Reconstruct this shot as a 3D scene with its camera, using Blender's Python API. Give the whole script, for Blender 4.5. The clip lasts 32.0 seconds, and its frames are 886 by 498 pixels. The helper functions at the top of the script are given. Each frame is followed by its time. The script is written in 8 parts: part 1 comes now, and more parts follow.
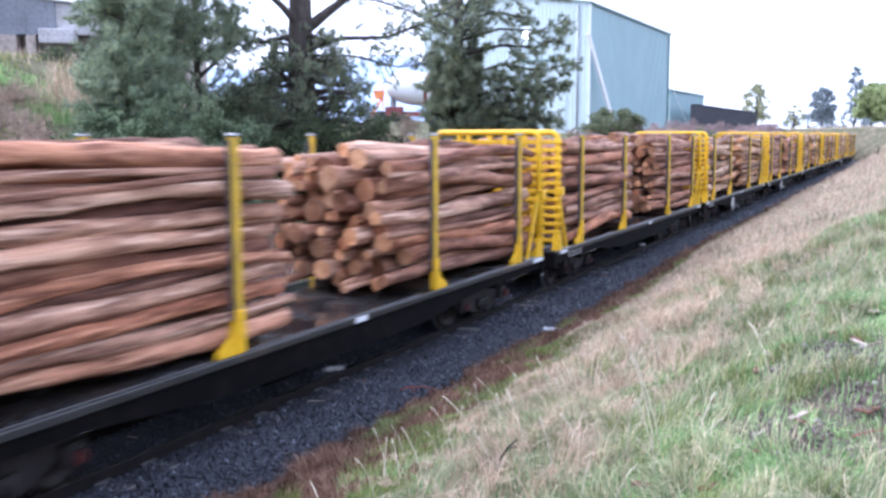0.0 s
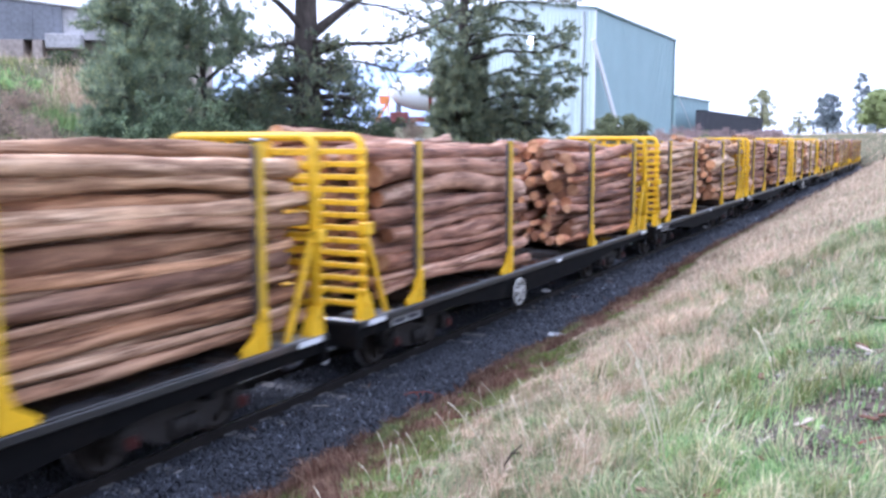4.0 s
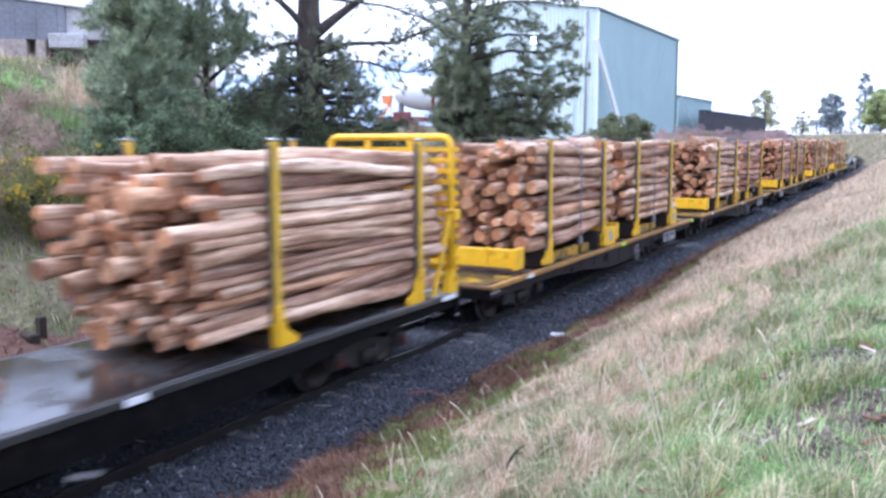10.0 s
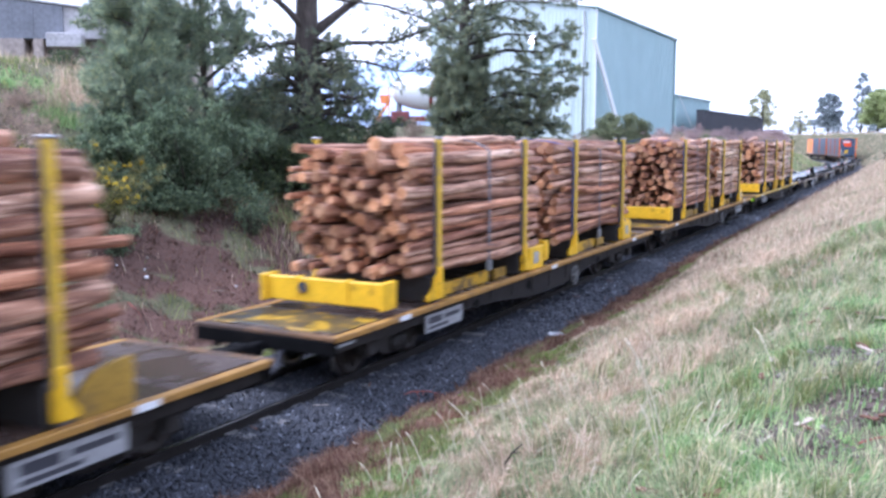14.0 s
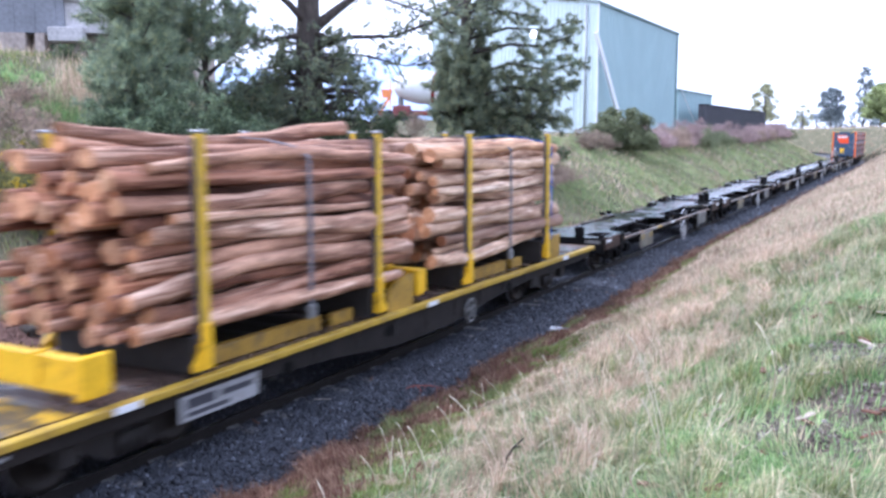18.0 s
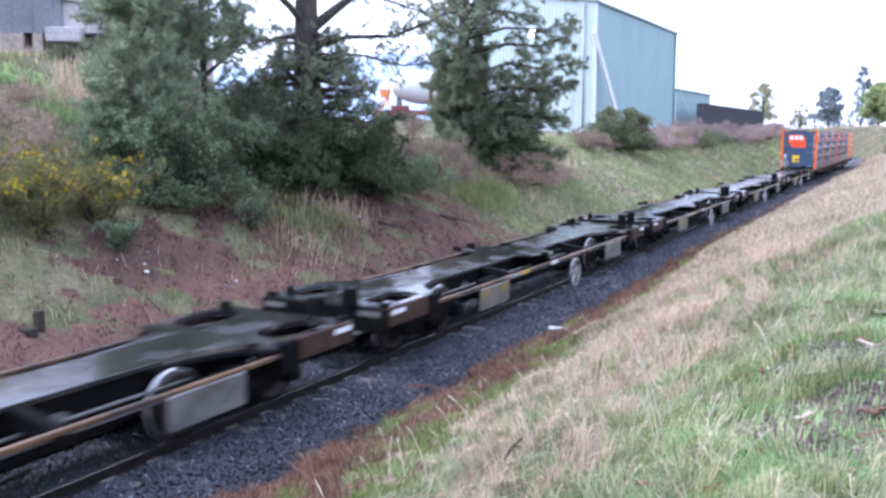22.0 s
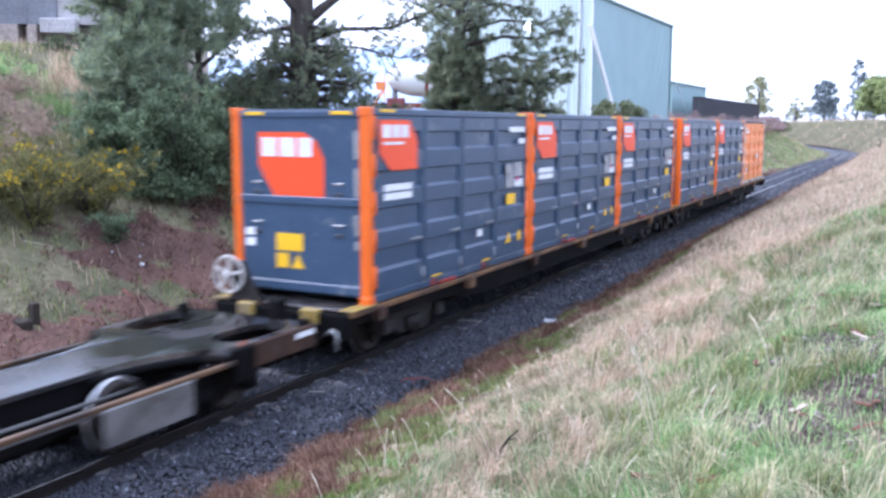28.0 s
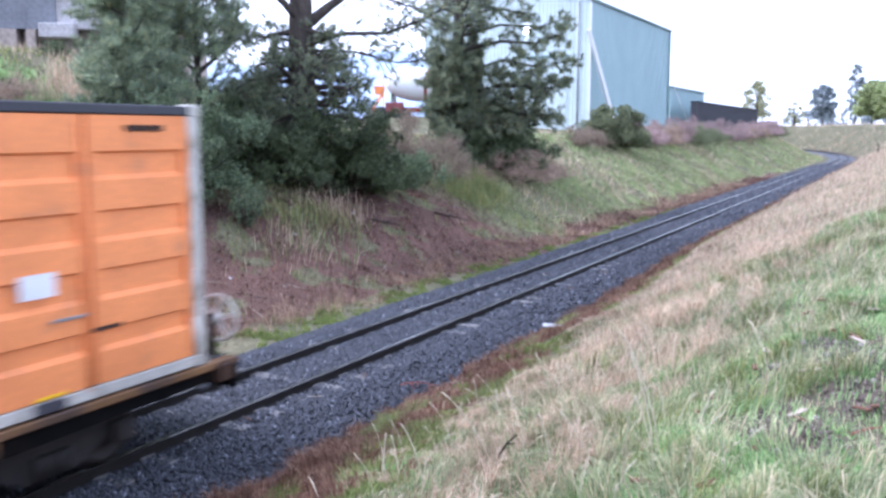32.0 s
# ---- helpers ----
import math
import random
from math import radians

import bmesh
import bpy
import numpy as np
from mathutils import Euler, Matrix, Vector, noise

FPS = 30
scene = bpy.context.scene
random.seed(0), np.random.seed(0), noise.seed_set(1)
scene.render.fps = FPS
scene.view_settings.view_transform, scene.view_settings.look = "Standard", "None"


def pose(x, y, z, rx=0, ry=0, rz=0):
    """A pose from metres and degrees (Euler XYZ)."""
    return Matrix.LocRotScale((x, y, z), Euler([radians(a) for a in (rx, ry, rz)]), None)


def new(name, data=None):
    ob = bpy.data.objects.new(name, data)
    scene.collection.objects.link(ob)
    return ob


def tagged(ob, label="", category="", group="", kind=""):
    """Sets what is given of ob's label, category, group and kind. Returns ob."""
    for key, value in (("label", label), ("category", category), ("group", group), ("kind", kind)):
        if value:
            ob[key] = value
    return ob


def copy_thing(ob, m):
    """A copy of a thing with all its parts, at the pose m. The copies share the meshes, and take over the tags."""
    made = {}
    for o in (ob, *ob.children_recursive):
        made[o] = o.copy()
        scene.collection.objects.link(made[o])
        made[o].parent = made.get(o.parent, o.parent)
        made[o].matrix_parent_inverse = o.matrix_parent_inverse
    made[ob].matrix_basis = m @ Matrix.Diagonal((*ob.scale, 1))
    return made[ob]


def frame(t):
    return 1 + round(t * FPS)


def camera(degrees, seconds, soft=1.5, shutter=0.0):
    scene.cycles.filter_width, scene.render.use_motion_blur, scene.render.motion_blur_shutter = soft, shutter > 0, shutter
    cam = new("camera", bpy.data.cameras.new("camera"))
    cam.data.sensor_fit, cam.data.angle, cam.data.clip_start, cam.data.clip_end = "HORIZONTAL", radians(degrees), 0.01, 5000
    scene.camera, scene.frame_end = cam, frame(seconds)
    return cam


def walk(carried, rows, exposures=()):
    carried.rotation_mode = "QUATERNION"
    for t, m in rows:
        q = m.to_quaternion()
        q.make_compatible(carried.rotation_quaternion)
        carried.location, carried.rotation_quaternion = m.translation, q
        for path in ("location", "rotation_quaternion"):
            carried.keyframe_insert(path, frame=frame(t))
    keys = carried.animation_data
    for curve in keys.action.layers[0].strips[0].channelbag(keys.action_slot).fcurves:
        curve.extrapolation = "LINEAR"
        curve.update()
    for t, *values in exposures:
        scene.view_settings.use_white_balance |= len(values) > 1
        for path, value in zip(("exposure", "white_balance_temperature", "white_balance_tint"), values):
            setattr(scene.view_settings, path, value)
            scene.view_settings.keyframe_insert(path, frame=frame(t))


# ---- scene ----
cam = camera(51.96, 32.0, soft=2.8, shutter=0.5)


def eye(yaw, pitch, roll):
    """The camera's pose on the bank: yaw to the left of the straight track, pitch down, roll."""
    return pose(8.062, 0, 3.512, 90 - pitch, 0, yaw) @ pose(0, 0, 0, 0, 0, roll)


walk(cam, [(t, eye(a, b, c)) for t, a, b, c in (
    (0, 27.334, 7.155, -0.129),
    (0.5, 27.363, 7.148, -0.103),
    (1, 27.413, 7.158, -0.102),
    (1.5, 27.448, 7.101, -0.083),
    (2, 27.520, 6.993, -0.107),
    (2.5, 27.575, 6.939, -0.099),
    (3, 27.609, 6.899, -0.038),
    (3.5, 27.638, 6.801, -0.028),
    (5.5, 27.615, 7.073, -0.021),
    (6, 27.647, 7.157, -0.034),
    (6.5, 27.709, 7.193, 0.035),
    (7, 27.723, 7.176, 0.034),
    (7.5, 27.727, 7.162, -0.008),
    (8, 27.723, 7.144, -0.002),
    (8.5, 27.759, 7.106, -0.020),
    (9, 27.743, 7.008, -0.005),
    (9.5, 27.803, 6.947, -0.008),
    (10, 27.801, 6.834, 0.001),
    (10.5, 27.780, 6.768, -0.003),
    (11, 27.704, 6.737, -0.019),
    (11.5, 27.651, 6.722, -0.027),
    (12, 27.666, 6.731, -0.015),
    (12.5, 27.655, 6.765, 0.008),
    (13, 27.592, 6.777, 0.014),
    (13.5, 27.613, 6.818, 0.021),
    (14, 27.668, 6.864, 0.040),
    (14.5, 27.688, 6.951, -0.009),
    (16.5, 27.773, 7.126, 0.061),
    (17, 27.774, 7.151, 0.045),
    (17.5, 27.766, 7.200, 0.061),
    (18, 27.774, 7.217, 0.045),
    (18.5, 27.792, 7.250, 0.085),
    (19, 27.828, 7.257, 0.062),
    (19.5, 27.772, 7.226, 0.095),
    (20, 27.779, 7.189, 0.057),
    (20.5, 27.735, 7.181, 0.031),
    (21, 27.720, 7.203, 0.031),
    (21.5, 27.712, 7.221, -0.019),
    (22, 27.677, 7.229, -0.016),
    (22.5, 27.612, 7.245, 0.005),
    (23, 27.605, 7.280, -0.019),
    (23.5, 27.573, 7.344, 0.026),
    (24, 27.600, 7.357, 0.055),
    (24.5, 27.571, 7.392, 0.019),
    (25, 27.553, 7.412, 0.062),
    (25.5, 27.546, 7.432, 0.027),
    (27.5, 27.440, 7.683, 0.029),
    (28, 27.400, 7.687, 0.085),
    (28.5, 27.367, 7.647, 0.086),
    (29, 27.330, 7.591, 0.071),
    (29.5, 27.329, 7.502, 0.073),
    (30, 27.338, 7.463, 0.070),
    (30.5, 27.350, 7.427, 0.061),
    (31, 27.365, 7.374, 0.039),
    (31.5, 27.333, 7.370, 0.086),
    (32, 27.314, 7.406, 0.096))],
    [(0.0, 1.0, 5350, 21.5), (32.0, 1.0, 5350, 21.5)])

# ---- light: bright overcast ----
world = bpy.data.worlds.new("overcast_sky")
scene.world = world
world.use_nodes = True
wn, wl = world.node_tree.nodes, world.node_tree.links
wn.clear()
sky = wn.new("ShaderNodeTexSky")
sky.sky_type = "NISHITA"
sky.sun_disc = False
sky.sun_elevation, sky.sun_rotation = radians(50), radians(245)
sky.air_density, sky.dust_density = 1.0, 4.0
cloud = wn.new("ShaderNodeTexNoise")
cloud.inputs["Scale"].default_value = 2.2
cloud.inputs["Detail"].default_value = 5
cramp = wn.new("ShaderNodeValToRGB")
cramp.color_ramp.elements[0].position, cramp.color_ramp.elements[0].color = 0.3, (8.4, 9.35, 10.9, 1)
cramp.color_ramp.elements[1].position, cramp.color_ramp.elements[1].color = 0.62, (12.0, 12.5, 13.3, 1)
wmix = wn.new("ShaderNodeMix")
wmix.data_type = "RGBA"
wmix.inputs[0].default_value = 0.86
wback = wn.new("ShaderNodeBackground")
wback.inputs["Strength"].default_value = 0.105
wout = wn.new("ShaderNodeOutputWorld")
wl.new(cloud.outputs["Fac"], cramp.inputs["Fac"])
wl.new(sky.outputs["Color"], wmix.inputs[6])
wl.new(cramp.outputs["Color"], wmix.inputs[7])
wl.new(wmix.outputs[2], wback.inputs["Color"])
wl.new(wback.outputs["Background"], wout.inputs["Surface"])

sun = new("sun", bpy.data.lights.new("sun", "SUN"))
sun.data.energy, sun.data.angle, sun.data.color = 1.8, radians(20), (1, 0.98, 0.96)
sun.rotation_euler = (radians(40), 0, radians(-65))


# ---- materials ----
def material(name, color, rough=0.7, metal=0.0, scale=6.0, var=0.25, color2=None, fine=60.0, bump=0.3, bump_size=0.004,
             by_object=0.0, by_island=0.0, stretch=(1, 1, 1), spec=0.35, detail=6.0, contrast=(0.35, 0.68), extra=None):
    """A surface with variation at two scales, in metres of the object's own space, and a fine relief."""
    m = bpy.data.materials.new(name)
    m.use_nodes = True
    n, l = m.node_tree.nodes, m.node_tree.links
    b = n["Principled BSDF"]
    b.inputs["Roughness"].default_value, b.inputs["Metallic"].default_value = rough, metal
    b.inputs["Specular IOR Level"].default_value = spec
    tex = n.new("ShaderNodeTexCoord")
    mp = n.new("ShaderNodeMapping")
    mp.inputs["Scale"].default_value = stretch
    l.new(tex.outputs["Object"], mp.inputs["Vector"])
    big = n.new("ShaderNodeTexNoise")
    big.inputs["Scale"].default_value, big.inputs["Detail"].default_value = scale, detail
    l.new(mp.outputs["Vector"], big.inputs["Vector"])
    small = n.new("ShaderNodeTexNoise")
    small.inputs["Scale"].default_value, small.inputs["Detail"].default_value = fine, 4
    l.new(mp.outputs["Vector"], small.inputs["Vector"])
    ramp = n.new("ShaderNodeValToRGB")
    c2 = color2 or tuple(c * (1 - var) for c in color)
    ramp.color_ramp.elements[0].position, ramp.color_ramp.elements[0].color = contrast[0], (*c2, 1)
    ramp.color_ramp.elements[1].position, ramp.color_ramp.elements[1].color = contrast[1], (*color, 1)
    l.new(big.outputs["Fac"], ramp.inputs["Fac"])
    grain = n.new("ShaderNodeMapRange")
    grain.inputs["From Min"].default_value, grain.inputs["From Max"].default_value = 0.3, 0.7
    grain.inputs["To Min"].default_value, grain.inputs["To Max"].default_value = 1 - var * 0.6, 1 + var * 0.5
    l.new(small.outputs["Fac"], grain.inputs["Value"])
    mul = n.new("ShaderNodeVectorMath")
    mul.operation = "SCALE"
    l.new(ramp.outputs["Color"], mul.inputs[0])
    l.new(grain.outputs["Result"], mul.inputs["Scale"])
    last = mul.outputs["Vector"]
    for amount, node, out in ((by_object, "ShaderNodeObjectInfo", "Random"), (by_island, "ShaderNodeNewGeometry", "Random Per Island")):
        if amount:
            src = n.new(node)
            rng = n.new("ShaderNodeMapRange")
            rng.inputs["To Min"].default_value, rng.inputs["To Max"].default_value = 1 - amount, 1 + amount
            l.new(src.outputs[out], rng.inputs["Value"])
            sc = n.new("ShaderNodeVectorMath")
            sc.operation = "SCALE"
            l.new(last, sc.inputs[0])
            l.new(rng.outputs["Result"], sc.inputs["Scale"])
            last = sc.outputs["Vector"]
    l.new(last, b.inputs["Base Color"])
    if bump:
        bp = n.new("ShaderNodeBump")
        bp.inputs["Strength"].default_value, bp.inputs["Distance"].default_value = bump, bump_size
        l.new(small.outputs["Fac"], bp.inputs["Height"])
        l.new(bp.outputs["Normal"], b.inputs["Normal"])
    if extra:
        extra(m, n, l, b, mp, last)
    return m


def rainbow(m, stops, node="ShaderNodeNewGeometry", out="Random Per Island", mix=1.0):
    """Let the pieces of a mesh, or alike objects, take their colours from a row of stops."""
    n, l = m.node_tree.nodes, m.node_tree.links
    b = n["Principled BSDF"]
    src = n.new(node)
    ramp = n.new("ShaderNodeValToRGB")
    ramp.color_ramp.interpolation = "LINEAR"
    while len(ramp.color_ramp.elements) < len(stops):
        ramp.color_ramp.elements.new(0.5)
    for e, (p, c) in zip(ramp.color_ramp.elements, stops):
        e.position, e.color = p, (*c, 1)
    l.new(src.outputs[out], ramp.inputs["Fac"])
    old = b.inputs["Base Color"].links[0].from_socket
    mul = n.new("ShaderNodeMix")
    mul.data_type, mul.blend_type = "RGBA", "MULTIPLY"
    mul.inputs[0].default_value = mix
    l.new(old, mul.inputs[6])
    l.new(ramp.outputs["Color"], mul.inputs[7])
    l.new(mul.outputs[2], b.inputs["Base Color"])
    return m


def wear(color, amount=0.55, scale=3.0, sharp=(0.52, 0.66), stretch=(1, 1, 1)):
    """An extra for material(): patches of rust or grime over the paint."""
    def put(m, n, l, b, mp, last):
        mp2 = n.new("ShaderNodeMapping")
        mp2.inputs["Scale"].default_value = stretch
        l.new(mp.outputs["Vector"], mp2.inputs["Vector"])
        t = n.new("ShaderNodeTexNoise")
        t.inputs["Scale"].default_value, t.inputs["Detail"].default_value, t.inputs["Roughness"].default_value = scale, 9, 0.66
        l.new(mp2.outputs["Vector"], t.inputs["Vector"])
        r = n.new("ShaderNodeMapRange")
        r.inputs["From Min"].default_value, r.inputs["From Max"].default_value, r.inputs["To Max"].default_value = *sharp, amount
        l.new(t.outputs["Fac"], r.inputs["Value"])
        x = n.new("ShaderNodeMix")
        x.data_type = "RGBA"
        x.inputs[7].default_value = (*color, 1)
        l.new(r.outputs["Result"], x.inputs[0])
        l.new(last, x.inputs[6])
        l.new(x.outputs[2], b.inputs["Base Color"])
    return put


def wet(m, low=0.04, high=0.38, scale=1.1):
    """Rain lies on it in smooth patches."""
    n, l = m.node_tree.nodes, m.node_tree.links
    tex, t, r = n.new("ShaderNodeTexCoord"), n.new("ShaderNodeTexNoise"), n.new("ShaderNodeMapRange")
    t.inputs["Scale"].default_value, t.inputs["Detail"].default_value = scale, 5
    r.inputs["From Min"].default_value, r.inputs["From Max"].default_value = 0.48, 0.60
    r.inputs["To Min"].default_value, r.inputs["To Max"].default_value = low, high
    l.new(tex.outputs["Object"], t.inputs["Vector"])
    l.new(t.outputs["Fac"], r.inputs["Value"])
    l.new(r.outputs["Result"], n["Principled BSDF"].inputs["Roughness"])
    return m


yellow = material("yellow_paint", (0.80, 0.47, 0.012), 0.42, 0, 3, 0.18, fine=25, bump=0.12, extra=wear((0.16, 0.09, 0.02), 0.65, 4.0, (0.56, 0.7)))
black_steel = material("sooty_steel", (0.006, 0.006, 0.0065), 0.75, 0.0, 4, 0.35, fine=40, bump=0.3, spec=0.07, extra=wear((0.016, 0.012, 0.010), 0.6, 3.0))
# Sky glints on wet steel are put into a bright metal base colour.
wet_glint_plate = material("wet_sky_glint_plate", (0.5, 0.52, 0.56), 0.17, 0.85, 2, 0.4, fine=14, bump=0.3, spec=0.6, extra=wear((0.025, 0.024, 0.025), 0.95, 1.6, (0.46, 0.6)))
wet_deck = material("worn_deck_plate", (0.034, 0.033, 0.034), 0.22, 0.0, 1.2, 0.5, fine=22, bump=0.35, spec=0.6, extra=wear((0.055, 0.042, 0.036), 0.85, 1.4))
scuffed_edge = material("scuffed_deck_edge", (0.040, 0.040, 0.039), 0.38, 0, 2, 0.4, fine=25, bump=0.3, spec=0.45, extra=wear((0.085, 0.065, 0.055), 0.8, 1.1, (0.52, 0.62), (1, 0.6, 1)))
wet(wet_deck)
timber_deck = material("deck_boards", (0.085, 0.058, 0.046), 0.5, 0, 3, 0.4, fine=30, stretch=(6, 1, 1))
wet(timber_deck, 0.10, 0.55)
rusty = material("rusted_steel", (0.058, 0.028, 0.016), 0.75, 0.1, 5, 0.45, fine=40, extra=wear((0.05, 0.04, 0.035), 0.7, 3.5))
orange_sill = material("weathered_orange_sill", (0.38, 0.20, 0.042), 0.6, 0, 3, 0.35, fine=30, extra=wear((0.13, 0.07, 0.035), 0.75, 5))
wheel_steel = material("wheel_steel", (0.028, 0.023, 0.020), 0.55, 0.3, 6, 0.3, fine=50)
tread = material("polished_tread", (0.72, 0.72, 0.73), 0.38, 0.9, 8, 0.1, fine=40)
rail_top = material("rail_head", (0.17, 0.165, 0.165), 0.24, 0.75, 3, 0.25, fine=40)
rail_side = material("rail_web", (0.015, 0.012, 0.011), 0.8, 0.1, 4, 0.4, fine=60)
pale_metal = material("dull_galvanised_steel", (0.42, 0.43, 0.44), 0.45, 0.6, 6, 0.25, fine=50, extra=wear((0.1, 0.08, 0.07), 0.6, 5))
white_paint = material("white_paint", (0.75, 0.76, 0.77), 0.5, 0, 5, 0.12, fine=40)
lime = material("lime_reflector", (0.45, 0.85, 0.04), 0.35, 0, 5, 0.1)
red_paint = material("red_paint", (0.30, 0.025, 0.02), 0.5, 0, 5, 0.3)
strap_blue = material("blue_strap", (0.03, 0.10, 0.36), 0.7, 0, 8, 0.3)
strap_grey = material("grey_strap", (0.17, 0.16, 0.17), 0.7, 0, 8, 0.3)


def bark_material(name, color, deep, bare, stops):
    m = material(name, color, 0.75, 0, 2.2, 0.5, color2=deep, fine=26, bump=0.8, bump_size=0.02, stretch=(3, 0.55, 3), detail=8, extra=wear(bare, 0.7, 2.0, (0.50, 0.62), (2.5, 0.5, 2.5)))
    return rainbow(m, stops, "ShaderNodeObjectInfo", "Random")


bark = bark_material("red_log_bark", (0.56, 0.365, 0.265), (0.14, 0.07, 0.048), (0.76, 0.595, 0.485),
                     ((0.0, (0.40, 0.25, 0.20)), (0.2, (1.0, 0.84, 0.72)), (0.42, (0.62, 0.40, 0.31)), (0.66, (1.2, 1.1, 1.0)), (0.85, (1.0, 0.62, 0.42)), (1.0, (0.42, 0.31, 0.28))))
tan_bark = bark_material("tan_log_bark", (0.78, 0.62, 0.49), (0.28, 0.17, 0.12), (0.90, 0.80, 0.69),
                         ((0.0, (0.42, 0.29, 0.22)), (0.22, (0.98, 0.84, 0.70)), (0.45, (0.66, 0.47, 0.37)), (0.7, (1.15, 1.08, 0.98)), (0.88, (0.95, 0.68, 0.48)), (1.0, (0.46, 0.36, 0.32))))
amber_bark = bark_material("amber_log_bark", (0.61, 0.44, 0.315), (0.18, 0.105, 0.07), (0.80, 0.645, 0.51),
                           ((0.0, (0.42, 0.28, 0.20)), (0.22, (0.98, 0.84, 0.68)), (0.45, (0.66, 0.46, 0.34)), (0.7, (1.15, 1.06, 0.92)), (0.88, (0.95, 0.66, 0.44)), (1.0, (0.46, 0.34, 0.28))))
cut_end = material("log_end_grain", (0.74, 0.54, 0.40), 0.8, 0, 9, 0.35, color2=(0.50, 0.31, 0.20), fine=45, bump=0.4)
rainbow(cut_end, ((0, (0.3, 0.22, 0.18)), (0.35, (0.58, 0.48, 0.42)), (0.65, (0.88, 0.78, 0.7)), (0.9, (1.12, 1.08, 1.02)), (1, (0.8, 0.6, 0.42))), "ShaderNodeObjectInfo", "Random")
rainbow(cut_end, ((0.0, (0.78, 0.60, 0.47)), (0.35, (1.05, 1.0, 0.86)), (0.7, (1.0, 0.78, 0.57)), (1.0, (0.55, 0.40, 0.33))), "ShaderNodeObjectInfo", "Random")
slate = material("slate_blue_paint", (0.051, 0.085, 0.140), 0.33, 0, 1.5, 0.16, fine=20, bump=0.08, extra=wear((0.22, 0.235, 0.25), 0.5, 2.2, (0.57, 0.70)))
hire_orange = material("orange_paint", (0.82, 0.15, 0.010), 0.45, 0, 2, 0.12, fine=25, bump=0.08)
logo_orange = material("logo_orange", (0.80, 0.085, 0.018), 0.45, 0, 2, 0.06, bump=0)
faded_orange = material("faded_orange_paint", (0.86, 0.30, 0.10), 0.55, 0, 1.6, 0.16, fine=20, extra=wear((0.42, 0.19, 0.10), 0.6, 2.6, (0.56, 0.7)))
grey_frame = material("weathered_grey_frame", (0.54, 0.52, 0.46), 0.6, 0, 3, 0.25, extra=wear((0.17, 0.14, 0.11), 0.6, 4))
dull_grey = material("grimy_grey_panel", (0.20, 0.20, 0.195), 0.5, 0.2, 3, 0.4, extra=wear((0.06, 0.05, 0.04), 0.7, 4))
cream_panel = material("grimy_cream_panel", (0.20, 0.185, 0.15), 0.5, 0.0, 3, 0.4, extra=wear((0.10, 0.08, 0.05), 0.65, 4))
tarnished_mark = material("faded_yellow_mark", (0.36, 0.25, 0.05), 0.55, 0, 3, 0.3, extra=wear((0.14, 0.12, 0.09), 0.8, 6.0, (0.45, 0.6)))
dull_rail = material("grimy_orange_rail", (0.20, 0.115, 0.06), 0.4, 0.2, 2, 0.5, extra=wear((0.035, 0.028, 0.025), 0.9, 1.3, (0.47, 0.58)))
worn_plate = material("worn_yellow_plate", (0.05, 0.045, 0.04), 0.3, 0.1, 2, 0.4, spec=0.5, extra=wear((0.55, 0.33, 0.02), 0.8, 2.2, (0.5, 0.6)))
wheel_white = material("worn_white_wheel", (0.62, 0.60, 0.56), 0.5, 0, 5, 0.25, extra=wear((0.22, 0.19, 0.16), 0.6, 5))
lamp_glow = material("lit_lamp", (0.9, 0.9, 0.9), 0.4, bump=0)
lamp_glow.node_tree.nodes["Principled BSDF"].inputs["Emission Color"].default_value = (1, 1, 1, 1)
lamp_glow.node_tree.nodes["Principled BSDF"].inputs["Emission Strength"].default_value = 5.0
worn_yellow = material("chipped_yellow", (0.70, 0.40, 0.012), 0.5, 0, 3, 0.3, extra=wear((0.06, 0.04, 0.03), 0.9, 3.0, (0.45, 0.55)))
dark_strap = material("dark_webbing", (0.085, 0.078, 0.085), 0.8, 0, 8, 0.3)
grimy_cast = material("grimy_cast_steel", (0.034, 0.030, 0.028), 0.7, 0.0, 5, 0.4, fine=30, bump=0.4)
mustard = material("tarnished_yellow", (0.66, 0.42, 0.025), 0.48, 0, 3, 0.22, fine=25, extra=wear((0.24, 0.16, 0.05), 0.6, 5.0, (0.5, 0.66)))
cap_red = material("dull_red_cap", (0.07, 0.014, 0.012), 0.6, 0, 6, 0.4)
rust_flange = material("rusty_ochre_flange", (0.24, 0.125, 0.05), 0.65, 0, 3, 0.4, extra=wear((0.05, 0.033, 0.026), 0.9, 1.5, (0.44, 0.56)))
old_panel = material("weathered_white_panel", (0.36, 0.36, 0.365), 0.55, 0, 4, 0.25, extra=wear((0.2, 0.19, 0.18), 0.7, 5))
sign_yellow = material("hazard_yellow", (0.85, 0.50, 0.01), 0.5, 0, 4, 0.08, bump=0)
dark_mark = material("dark_print", (0.05, 0.05, 0.06), 0.6, 0, 4, 0.1, bump=0)
magenta_mark = material("pink_print", (0.7, 0.04, 0.2), 0.6, 0, 4, 0.1, bump=0)


